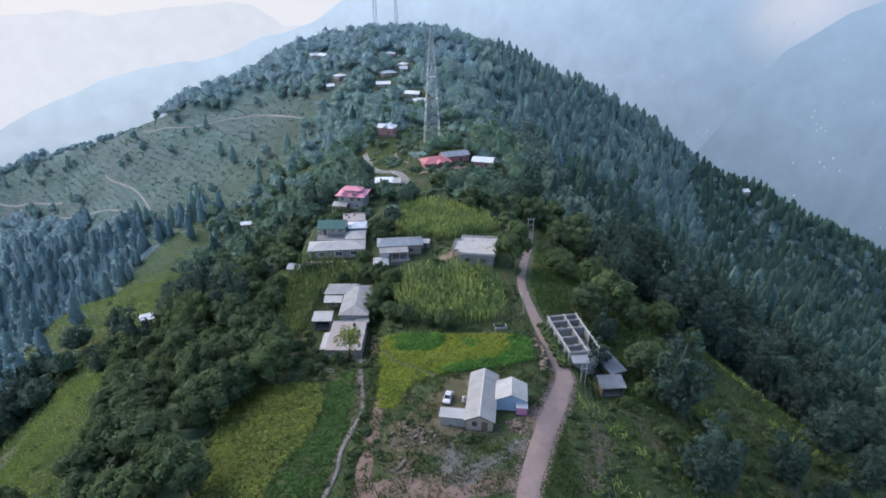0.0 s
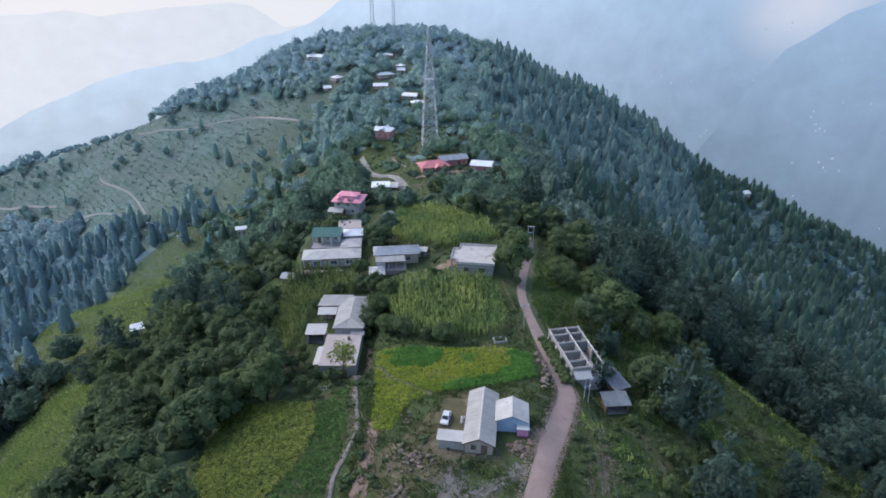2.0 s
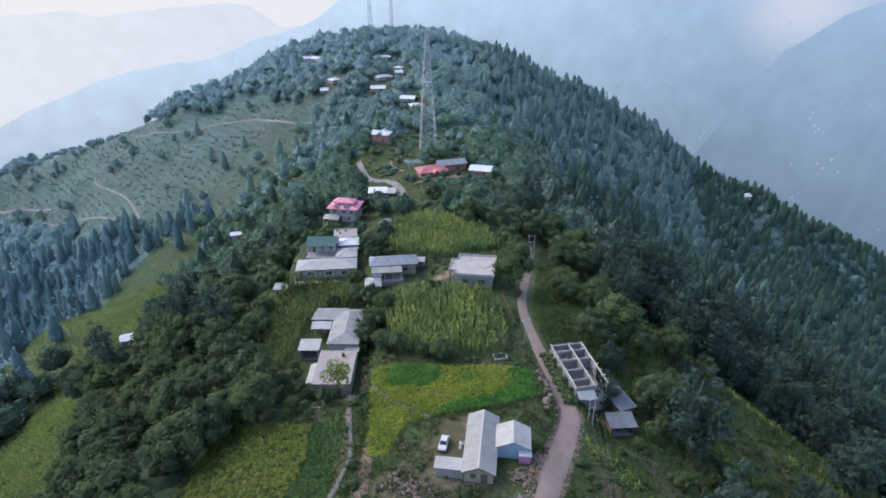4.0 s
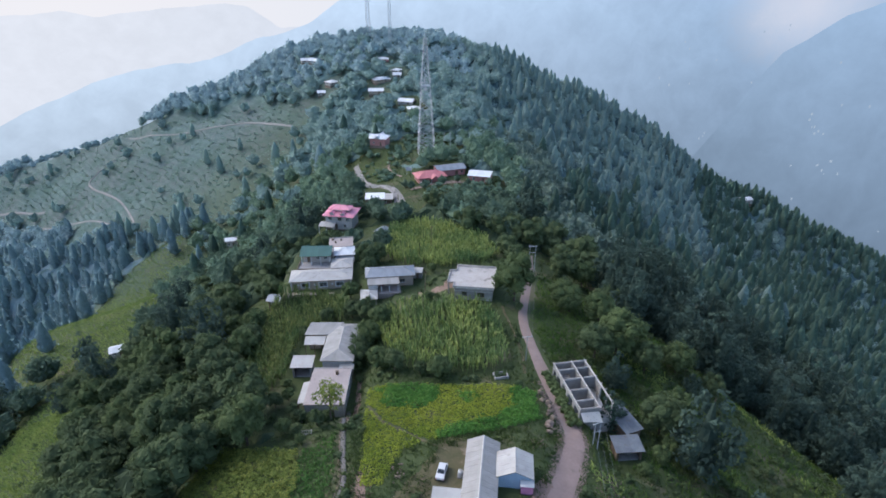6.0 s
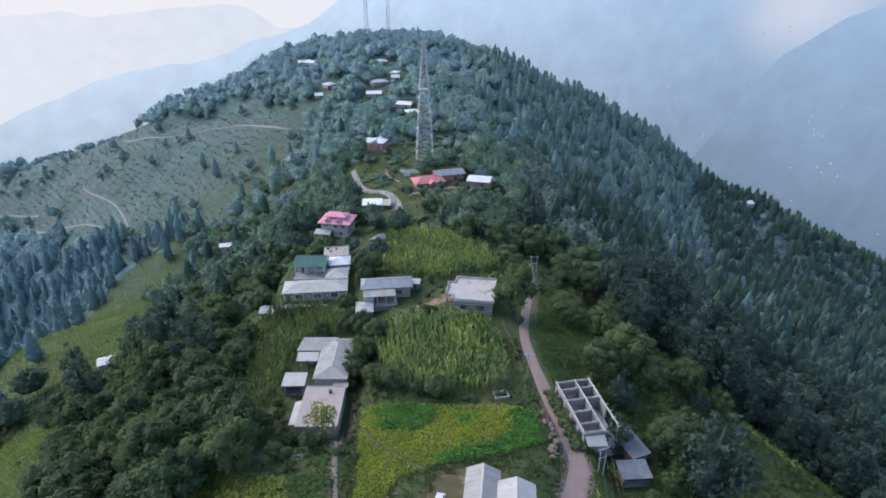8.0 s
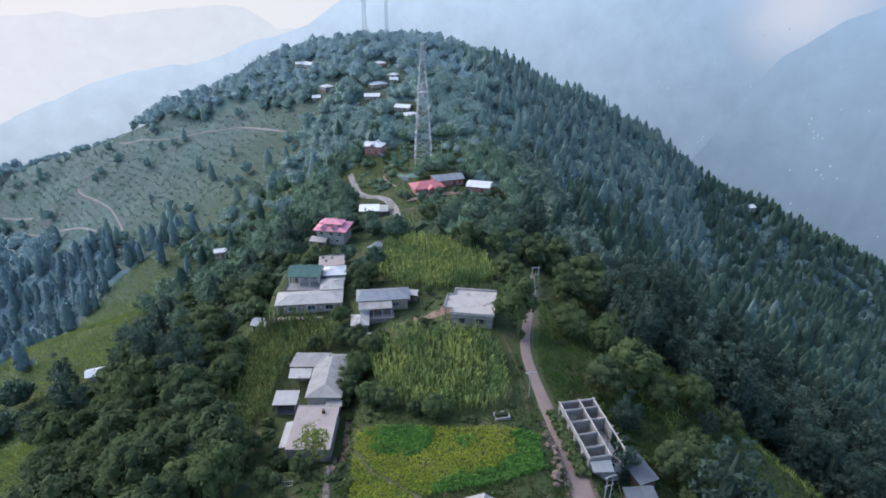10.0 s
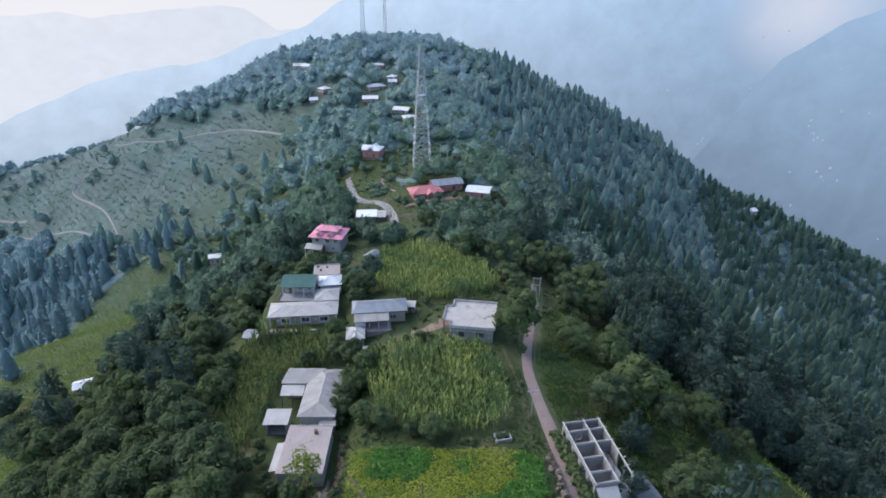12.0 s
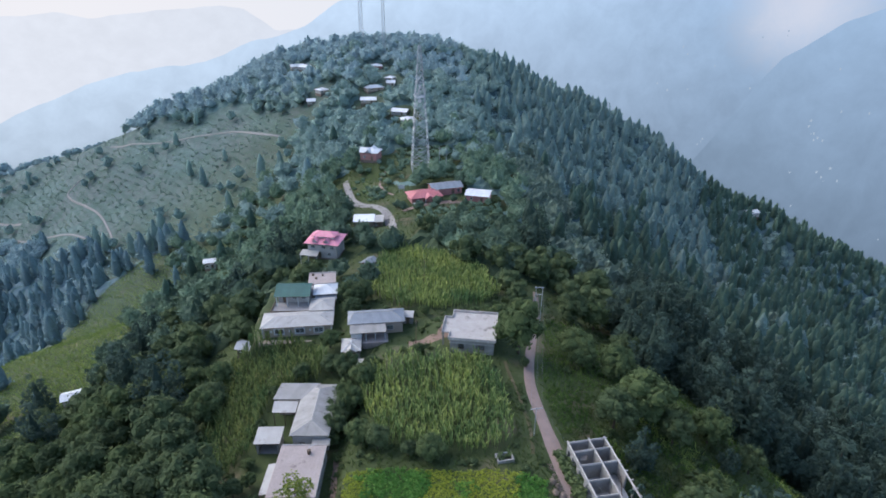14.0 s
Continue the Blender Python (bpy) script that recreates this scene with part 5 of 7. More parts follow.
plain_house(-46, 163.5, hgt(-46, 163.5) + 0.2, -10, 3.6, 3.2, 2.2, "gable", TIN_GREY, STONE, "grey hut among trees below the maize", 0.7)
plain_house(-19.5, 206, hgt(-19.5, 206) + 0.1, 60, 4.2, 3.0, 2.2, "gable", TIN_GREY, STONE, "small grey shed behind the maize field", 0.6)


# ---- masts, poles and wires ----
def lattice(name, x, y, z, tall, base, top, panels, label, turn=0.0, dishes=()):
    """A four-legged lattice tower with braced panels."""
    t = thing(name, pose(x, y, z, 0, 0, turn), label, "tower")

    def corner(k, h):
        w = base + (top - base) * (h / tall) ** 1.15
        return ((w, -w, -w, w)[k], (w, w, -w, -w)[k], h)

    hs = [tall * (1 - (1 - i / panels) ** 1.25) for i in range(panels + 1)]
    r = max(0.075, base * 0.029)
    for k in range(4):
        part("leg", Bag().pipe([corner(k, a) for a in hs], r), STEEL, t)
    for a, b in zip(hs[:-1], hs[1:]):
        for k in range(4):
            n = (k + 1) % 4
            for p, q in ((corner(k, a), corner(n, b)), (corner(n, a), corner(k, b)), (corner(k, b), corner(n, b))):
                part("brace", Bag().tube(p, q, r * 0.8, 4), STEEL, t)
    for a, h, s in dishes:
        w = base + (top - base) * (h / tall) ** 1.15 + 0.5
        c, sn = math.cos(radians(a)), math.sin(radians(a))
        d = part("dish", Bag().tube((c * w, sn * w, h), (c * (w + 0.35), sn * (w + 0.35), h), s, 14, s * 0.92), WHITE_PAINT, t, "white microwave drum antenna")
        part("bracket", Bag().tube((c * (w - 0.6), sn * (w - 0.6), h), (c * w, sn * w, h), 0.08, 5), STEEL, d)
    part("rod", Bag().tube((0, 0, tall), (0, 0, tall + 3), 0.06, 5), STEEL, t)
    return t


big = lattice("lattice_tower", -5.9, 312, -13.8, 57.5, 4.2, 0.55, 17, "tall grey lattice telecom tower on the ridge", 8, [(-100, 34, 0.9), (-60, 31, 0.7), (-130, 37, 0.6), (-95, 40, 0.5), (160, 36, 0.7)])
for a in (-110, -30, 90, 200):
    c, s = math.cos(radians(a)), math.sin(radians(a))
    part("panel_antenna", Bag().box(c * 2.6 - 0.18, c * 2.6 + 0.18, s * 2.6 - 0.12, s * 2.6 + 0.12, 36.5, 39.2, 0.05), WHITE_PAINT, big, "white panel antenna")
part("platform", Bag().box(-2.3, 2.3, -2.3, 2.3, 35.2, 35.32), STEEL, big)
part("guard_rail", Bag().box(-2.3, 2.3, -2.34, -2.28, 36.1, 36.16), STEEL, big)
part("guard_rail", Bag().box(-2.3, 2.3, 2.28, 2.34, 36.1, 36.16), STEEL, big)
lattice("mast", -57, 530, hgt(-57, 530) - 1, 62, 1.6, 0.7, 16, "slender lattice mast on the summit", 20)
lattice("mast", -37.5, 506, hgt(-37.5, 506) - 1, 66, 1.2, 0.6, 18, "thin lattice mast on the summit", 0)


def utility_pole(x, y, top, turn, twin, label, spread=1.6):
    z = float(sheet_z(x, y))
    p = thing("utility_pole", pose(x, y, z, 0, 0, turn), label, "utility pole", "power line poles")
    h = top - z
    for sx in ((-spread / 2, spread / 2) if twin else (0.0,)):
        part("pole", Bag().tube((sx, 0, -0.8), (sx, 0, h), 0.10, 8, 0.07), STEEL, p)
    part("crossarm", Bag().box(-1.15, 1.15, -0.06, 0.06, h - 0.35, h - 0.22), STEEL, p)
    if twin:
        part("crossarm", Bag().box(-0.9, 0.9, -0.05, 0.05, h - 2.3, h - 2.2), STEEL, p)
    for sx in (-1.05, 0.0, 1.05):
        part("insulator", Bag().tube((sx, 0, h - 0.22), (sx, 0, h + 0.02), 0.06, 8, 0.045), WHITE_PAINT, p)
    return (x, y, top, turn)


poles = [utility_pole(27.2, 168, 3.6, 0, True, "twin-legged steel power pole beside the road"), utility_pole(19.9, 125, 2.3, 10, False, "single steel power pole at the field edge"),
         utility_pole(29.3, 99.2, 1.2, 20, True, "twin-legged steel power pole below the road", 1.1), utility_pole(22.5, 48, 6.5, 10, False, "steel power pole near the roadside")]
line = thing("power_line", Matrix(), "thin overhead power wires following the village road", "power line")
for (x0, y0, z0, a0), (x1, y1, z1, a1) in zip(poles[:-1], poles[1:]):
    for k in (-1.05, 0.0, 1.05):
        p = Vector((x0 + k * math.cos(radians(a0)), y0 + k * math.sin(radians(a0)), z0 + 0.02))
        q = Vector((x1 + k * math.cos(radians(a1)), y1 + k * math.sin(radians(a1)), z1 + 0.02))
        pts = [p.lerp(q, i / 12) - Vector((0, 0, 4 * 0.7 * (i / 12) * (1 - i / 12))) for i in range(13)]
        part("wire", Bag().pipe(pts, 0.013, 4), CABLE, line)
for x, y in ((3.2, 313.5), (6.4, 313.0)):
    z = float(sheet_z(x, y))
    p = thing("utility_pole", pose(x, y, z), "grey steel pole beside the telecom tower", "utility pole", "poles by the tower")
    part("pole", Bag().tube((0, 0, -0.8), (0, 0, 11.5), 0.16, 8, 0.1), STEEL, p)
    part("crossarm", Bag().box(-0.9, 0.9, -0.06, 0.06, 10.8, 10.95), STEEL, p)
for x, y, h in ((-3.2, 152.0, 8.5), (-2.0, 186, 9)):
    z = float(sheet_z(x, y))
    p = thing("utility_pole", pose(x, y, z), "thin wooden service pole between the houses", "utility pole", "service poles")
    part("pole", Bag().tube((0, 0, -0.8), (0.25, 0, h), 0.1, 7, 0.07), TIMBER, p)
    part("crossarm", Bag().box(-0.3, 0.75, -0.04, 0.04, h - 0.5, h - 0.4), TIMBER, p)


# ---- cars ----
def car(x, y, turn, label):
    z = float(sheet_z(x, y)) + 0.06
    c = thing("car", pose(x, y, z, 0, 0, turn), label, "car", "parked cars")
    prof = [(-1.72, 0.32), (-1.74, 0.62), (-1.62, 0.80), (-0.75, 0.90), (1.25, 0.92), (1.62, 0.86), (1.70, 0.60), (1.66, 0.32)]
    body, n = Bag(), len(prof)
    rings = [(-0.72, 0.96), (-0.69, 1.0), (0.69, 1.0), (0.72, 0.96)]
    verts = [(w, yy * (1 if k in (1, 2) else 0.985), 0.32 + (zz - 0.32) * (1.0 if k in (1, 2) else 0.96)) for k, (w, f) in enumerate(rings) for yy, zz in prof]
    faces = [(k * n + i, k * n + (i + 1) % n, (k + 1) * n + (i + 1) % n, (k + 1) * n + i) for k in range(3) for i in range(n)]
    body.add(verts, faces + [tuple(range(n))[::-1], tuple(range(3 * n, 4 * n))])
    part("body", body, CAR_PAINT, c)
    part("cabin_glass", Bag().hexa([(-0.66, -0.8, 0.88), (0.66, -0.8, 0.88), (0.66, 1.3, 0.9), (-0.66, 1.3, 0.9)], [(-0.54, -0.25, 1.34), (0.54, -0.25, 1.34), (0.54, 0.95, 1.34), (-0.54, 0.95, 1.34)]), DARK_GLASS, c, "dark tinted car windows")
    part("roof", Bag().box(-0.56, 0.56, -0.28, 0.98, 1.34, 1.40, 0.03), CAR_PAINT, c)
    for sx in (-0.6, 0.6):
        for a, b in (((sx, -0.8, 0.89), (sx * 0.9, -0.26, 1.35)), ((sx, 1.28, 0.9), (sx * 0.9, 0.94, 1.35)), ((sx * 1.08, 0.25, 0.9), (sx * 0.93, 0.3, 1.35))):
            part("pillar", Bag().tube(a, b, 0.045, 5), CAR_PAINT, c)
        for yy in (-1.08, 1.05):
            wheel = part("wheel", Bag().tube((sx * 1.0, yy, 0.27), (sx * 1.19, yy, 0.27), 0.27, 14), RUBBER, c)
            part("rim", Bag().tube((sx * 1.19, yy, 0.27), (sx * 1.21, yy, 0.27), 0.16, 10), STEEL, wheel)
        part("headlight", Bag().box(sx - 0.12, sx + 0.12, 1.66, 1.71, 0.55, 0.68), WHITE_PAINT, c)
        part("tail_light", Bag().box(sx - 0.1, sx + 0.1, -1.76, -1.71, 0.52, 0.68), TIN_RED, c)
    part("bumper", Bag().box(-0.72, 0.72, -1.82, -1.73, 0.3, 0.46, 0.03), RUBBER, c)
    part("bumper", Bag().box(-0.72, 0.72, 1.69, 1.78, 0.3, 0.46, 0.03), RUBBER, c)
    return c


DARK_GLASS = shade("tinted_glass", (0.015, 0.018, 0.02), (0.025, 0.028, 0.03), 1.0, 0.1, 4, 0.0, 0.0, spec=0.5)
car(0.95, 88.7, -13, "small white hatchback parked on the grass")
car(-6.2, 268.6, -70, "white car parked before the red-roofed building")


# ---- yard things ----
def water_tank():
    t = thing("water_tank", pose(4.05, 88.2, float(sheet_z(4.05, 88.2)), 0, 0, -8), "white plastic water tank beside the long house", "water tank")
    part("tank", Bag().pipe([(0, 0, 0.25), (0, 0, 1.25), (0, 0, 1.4)], [0.42, 0.42, 0.2], 16), WHITE_PAINT, t)
    part("lid", Bag().tube((0, 0, 1.4), (0, 0, 1.46), 0.22, 12), BLOCK, t)
    part("stand", Bag().box(-0.5, 0.5, -0.5, 0.5, -0.3, 0.25), BLOCK, t)


def trough():
    t = thing("trough", pose(13.6, 118.2, float(sheet_z(13.6, 118.2)), 0, 0, 12), "open concrete water trough at the field edge", "trough")
    for name, a in (("side", (-1.5, 1.5, -1.0, -0.8)), ("side", (-1.5, 1.5, 0.8, 1.0)), ("side", (-1.5, -1.3, -0.8, 0.8)), ("side", (1.3, 1.5, -0.8, 0.8))):
        part(name, Bag().box(*a, -0.5, 0.75, 0.02), SLAB, t)
    part("bottom", Bag().box(-1.3, 1.3, -0.8, 0.8, -0.4, 0.15), DARK_GLASS, t, "dark standing water")


def cot(x, y, turn):
    z = float(sheet_z(x, y))
    t = thing("charpoy", pose(x, y, z + 0.05, 0, 0, turn), "pale wooden rope cot standing in the grass", "cot")
    for sx in (-0.9, 0.9):
        for sy in (-0.5, 0.5):
            part("leg", Bag().tube((sx, sy, -0.3), (sx, sy, 0.5), 0.05, 7), PLASTER, t)
        part("rail", Bag().tube((sx, -0.5, 0.42), (sx, 0.5, 0.42), 0.045, 6), PLASTER, t)
    for sy in (-0.5, 0.5):
        part("rail", Bag().tube((-0.9, sy, 0.42), (0.9, sy, 0.42), 0.045, 6), PLASTER, t)
    for k in range(5):
        part("cord", Bag().tube((-0.7 + 0.35 * k, -0.48, 0.44), (-0.7 + 0.35 * k, 0.48, 0.44), 0.02, 4), PLASTER, t)


def sign_board(x, y):
    t = thing("sign_board", pose(x, y, float(sheet_z(x, y)), 0, 0, 5), "plain white board on two posts", "sign board")
    for sx in (-1.0, 1.0):
        part("post", Bag().tube((sx, 0, -0.6), (sx, 0, 3.2), 0.06, 6), STEEL, t)
    part("board", Bag().box(-1.3, 1.3, -0.08, -0.02, 1.5, 3.3), WHITE_PAINT, t)


water_tank()
trough()
cot(-24.4, 102.3, 10)
cot(-27.5, 107.5, 60)
sign_board(-13.6, 284.5)


# ---- stones ----
def stone_meshes(n, seed, material):
    rng = np.random.RandomState(seed)
    out = []
    for k in range(n):
        bm = bmesh.new()
        bmesh.ops.create_icosphere(bm, subdivisions=1, radius=0.5)
        sq = Vector(rng.uniform(0.7, 1.15, 3))
        for v in bm.verts:
            v.co = Vector((v.co.x * sq.x, v.co.y * sq.y, v.co.z * sq.z * 0.75)) * rng.uniform(0.82, 1.14)
        for f in bm.faces:
            f.smooth = False
        me = bpy.data.meshes.new("stone")
        bm.to_mesh(me)
        bm.free()
        me.materials.append(material)
        out.append(me)
    return out


STONES = stone_meshes(8, 3, STONE)
stone_rng = np.random.RandomState(17)


def lay_stone(name, x, y, z, size, parent=None):
    o = new(name, STONES[stone_rng.randint(len(STONES))])
    o.matrix_world = pose(x, y, z, *stone_rng.uniform(-25, 25, 2), stone_rng.uniform(0, 360)) @ Matrix.Diagonal((size, size * stone_rng.uniform(0.75, 1.2), size * stone_rng.uniform(0.7, 1.0), 1))
    if parent:
        o.parent = parent
    return o


def stone_heap(x0, x1, y0, y1, count, lo, hi, rise, label):
    heap = thing("stone_heap", Matrix(), label, "stone heap")
    cx, cy = (x0 + x1) / 2, (y0 + y1) / 2
    for k in range(count):
        u, v = stone_rng.normal(0, 0.42, 2)
        u, v = max(-1, min(1, u)), max(-1, min(1, v))
        x, y = cx + u * (x1 - x0) / 2, cy + v * (y1 - y0) / 2
        s = stone_rng.uniform(lo, hi)
        lay_stone("stone", x, y, float(sheet_z(x, y)) + s * 0.25 + rise * max(0, 1 - math.hypot(u, v) * 1.3) * stone_rng.uniform(0.3, 1), s, heap)


stone_heap(11.2, 15.8, 79.2, 83.6, 110, 0.3, 0.75, 0.8, "heap of broken grey building stones")
stone_heap(-9.0, -0.2, 76.2, 82.0, 90, 0.3, 1.0, 0.25, "scattered rubble and stones in the yard")
stone_heap(-9.2, -4.6, 69.4, 73.6, 60, 0.3, 0.8, 0.35, "small heap of rubble near the dirt yard")
stone_heap(-8.6, -4.4, 86.5, 91.0, 30, 0.2, 0.7, 0.1, "few loose stones in the grass")
stone_heap(16.0, 22.0, 94.5, 98.5, 26, 0.15, 0.45, 0.1, "loose stones on the roadside verge")
stone_heap(27.0, 33.0, 74.0, 92.0, 70, 0.15, 0.5, 0.0, "loose stones on the slope below the road")
for k in range(20):
    t = k / 19
    x, y = 21.4 + 0.8 * math.sin(t * 3.1) + stone_rng.uniform(-0.7, 0.5), 100.5 + 13.0 * t + stone_rng.uniform(-0.3, 0.3)
    s = stone_rng.uniform(0.6, 1.5) if k % 3 else stone_rng.uniform(1.2, 1.9)
    b = lay_stone("boulder", x, y, float(sheet_z(x, y)) + s * 0.22, s)
    tagged(b, "rough grey boulder lining the road edge", "boulder", "boulders along the road")

wall = thing("stone_wall", Matrix(), "low dry stone wall beside the footpath", "stone wall")
WALL_LINE = [(-18.2, 113), (-17.8, 105.4), (-16.5, 95.8), (-15.2, 88), (-16.2, 81.8), (-17.5, 76.3), (-17.6, 71.3), (-18.7, 66.7), (-20, 62)]
for (x0, y0), (x1, y1) in zip(WALL_LINE[:-1], WALL_LINE[1:]):
    n = int(math.hypot(x1 - x0, y1 - y0) / 0.4)
    for k in range(n):
        t = k / n
        for off, dz in ((-0.62, 0.0),):
            x, y = x0 + (x1 - x0) * t + off + stone_rng.uniform(-0.1, 0.1), y0 + (y1 - y0) * t
            lay_stone("stone", x, y, float(sheet_z(x, y)) + dz, stone_rng.uniform(0.3, 0.6), wall)
draped("pavement", WALL_LINE, [0.45, 0.5, 0.5, 0.5, 0.55, 0.5, 0.5, 0.5, 0.5], PATH_GREY, "narrow grey concrete footpath on top of the stone wall", "path", 0.22, ragged=0.12, seed=21)


# ---- loose gravel round the yard and the road edges ----
def gravel(spots, count, wide, material, label, seed):
    rng = np.random.RandomState(seed)
    P = np.array(spots, float)
    k = rng.randint(0, len(P) - 1, count)
    f = rng.rand(count)[:, None]
    C = P[k] * (1 - f) + P[k + 1] * f + rng.normal(0, wide, (count, 2))
    x, y = C[:, 0], C[:, 1]
    z = sheet_z(x, y) + 0.05
    a, r = rng.uniform(0, 6.28, count), rng.uniform(0.05, 0.2, count)
    V = np.zeros((count, 5, 3))
    for i in range(4):
        q = r * rng.uniform(0.7, 1.3, count)
        V[:, i] = np.stack([x + q * np.cos(a + i * 1.57), y + q * np.sin(a + i * 1.57), z - 0.02], -1)
    V[:, 4] = np.stack([x, y, z + r * 0.5], -1)
    base = np.arange(count)[:, None] * 5
    F = np.concatenate([base + np.array([i, (i + 1) % 4, 4]) for i in range(4)])
    ob = new("gravel", quick_mesh("gravel", V.reshape(-1, 3), F, material))
    return tagged(ob, label, "gravel", kind="stuff")


gravel([(-13.5, 66), (-7, 69), (-1.5, 69), (5, 69), (11.5, 70)], 1500, 1.1, DIRT, "reddish crumbs of earth round the dirt yard", 31)
gravel([(-13.0, 66), (-12.8, 70), (-12.6, 77), (-12.2, 84), (-12.6, 90)], 1100, 0.9, DIRT, "reddish crumbs of earth along the footpath", 32)
gravel([(4.6, 68), (2.0, 71), (1.2, 74.5), (1.4, 78)], 1500, 1.7, PATH_GREY, "loose grey gravel in the yard", 33)
gravel([(13.4, 77.2), (11.0, 75.2), (8.0, 72.9), (4.5, 71.0), (1.0, 69.4)], 1200, 0.8, PATH_GREY, "loose grey gravel along the wheel ruts", 34)
gravel([(-8, 78.5), (-4, 79.5), (0, 82), (5, 80), (9, 80)], 1400, 1.6, STONE, "small broken stones strewn over the yard", 35)
gravel([(25, 70), (26.5, 76), (28.4, 83), (29.5, 92)], 1500, 1.2, STONE, "small stones on the bank below the road", 36)
gravel([(10.8, 66), (13.4, 75), (16.0, 82), (20, 90.5), (23, 99), (23.2, 107), (21.6, 118)], 1500, 0.45, ROAD, "road grit along the verge", 37)
gravel([(15.0, 66), (18.2, 75), (21.2, 82), (25, 90.5), (27.6, 99), (27.4, 107), (25.8, 118)], 1500, 0.4, ROAD, "road grit along the outer verge", 38)


# ---- plants: patterns ----
def inside(poly, x, y):
    """Whether points lie inside a polygon of (x, y) corners."""
    x, y = np.asarray(x, float), np.asarray(y, float)
    hit = np.zeros(x.shape, bool)
    for (x0, y0), (x1, y1) in zip(poly, poly[1:] + poly[:1]):
        cross = (y0 > y) != (y1 > y)
        hit ^= cross & (x < (x1 - x0) * (y - y0) / (y1 - y0 + 1e-12) + x0)
    return hit


def near_line(path, x, y):
    """Distance of points to a polyline."""
    best = np.full(np.shape(x), 1e9)
    for (x0, y0), (x1, y1) in zip(path[:-1], path[1:]):
        dx, dy = x1 - x0, y1 - y0
        t = np.clip(((x - x0) * dx + (y - y0) * dy) / (dx * dx + dy * dy), 0, 1)
        best = np.minimum(best, np.hypot(x - x0 - t * dx, y - y0 - t * dy))
    return best


def leaf_cards(rng, centres, radii, count, size, droop=0.0, flat=1.0, ruffle=0.4):
    """Folded leaf clumps on the outside of a set of round lobes."""
    centres, radii = np.array(centres, float), np.array(radii, float)
    pick = rng.choice(len(radii), count, p=radii**2 / np.sum(radii**2))
    d = rng.normal(size=(count, 3))
    d[:, 2] = d[:, 2] * 0.9 + 0.25
    d /= np.linalg.norm(d, axis=1)[:, None]
    p = centres[pick] + d * (radii[pick] * rng.uniform(0.78, 1.22, count))[:, None] * np.array([1, 1, flat])
    nrm = d + rng.normal(size=(count, 3)) * ruffle
    nrm[:, 2] += 0.35
    nrm /= np.linalg.norm(nrm, axis=1)[:, None]
    side = np.cross(nrm, rng.normal(size=(count, 3)))
    side /= np.linalg.norm(side, axis=1)[:, None]
    along = np.cross(nrm, side)
    along[:, 2] -= droop
    s = size * rng.uniform(0.6, 1.4, count)[:, None]
    v = np.stack([p - along * s, p + side * s * 0.62 - nrm * s * 0.18, p + along * s, p - side * s * 0.62 - nrm * s * 0.18], 1)
    return v.reshape(-1, 3), np.arange(count * 4).reshape(-1, 4)


def lobes_core(rng, centres, radii, share, flat=1.0, nu=6, nv=3):
    """Rough inner masses of a crown, so that it is not see-through everywhere."""
    V, F, n = [], [], 0
    for c, r in zip(centres, radii):
        ring = []
        for j in range(nv + 1):
            ph = math.pi * j / nv
            for i in range(nu):
                th = 2 * math.pi * (i + 0.5 * (j % 2)) / nu
                k = r * share * rng.uniform(0.8, 1.15)
                ring.append((c[0] + k * math.sin(ph) * math.cos(th), c[1] + k * math.sin(ph) * math.sin(th), c[2] + k * flat * math.cos(ph)))
        V += ring
        for j in range(nv):
            for i in range(nu):
                a, b = n + j * nu + i, n + j * nu + (i + 1) % nu
                F.append((a, a + nu, b + nu, b))
        n += len(ring)
    return np.array(V), np.array(F)


def join(*meshes):
    V, F, n = [], [], 0
    for v, f in meshes:
        V.append(v)
        F.append(f + n)
        n += len(v)
    return np.vstack(V), np.vstack(F)


def broad_crown(seed, cards, size, tall=1.0, lobes=13):
    """Round billowing crown of a broad-leaved tree about 6.5 m across, its base about 1 m above the foot."""
    rng = np.random.RandomState(seed)
    centres, radii = [(0, 0, 3.3 * tall)], [2.15]
    for k in range(lobes):
        up = 1 - 1.5 * (k + 0.5) / lobes
        a, flat = k * 2.4 + rng.uniform(-0.35, 0.35), math.sqrt(1 - up * up)
        reach = rng.uniform(1.6, 2.35)
        centres.append((reach * flat * math.cos(a), reach * flat * math.sin(a), (3.4 + 1.8 * up + rng.uniform(-0.3, 0.3)) * tall))
        radii.append(rng.uniform(0.8, 1.4) * (13 / lobes) ** 0.4)
    fine = lobes > 8
    core = lobes_core(rng, centres, radii, 0.82 if fine else 0.9, nu=7 if fine else 5, nv=5 if fine else 3)
    return join(core, leaf_cards(rng, centres, radii, cards, size, ruffle=0.34))


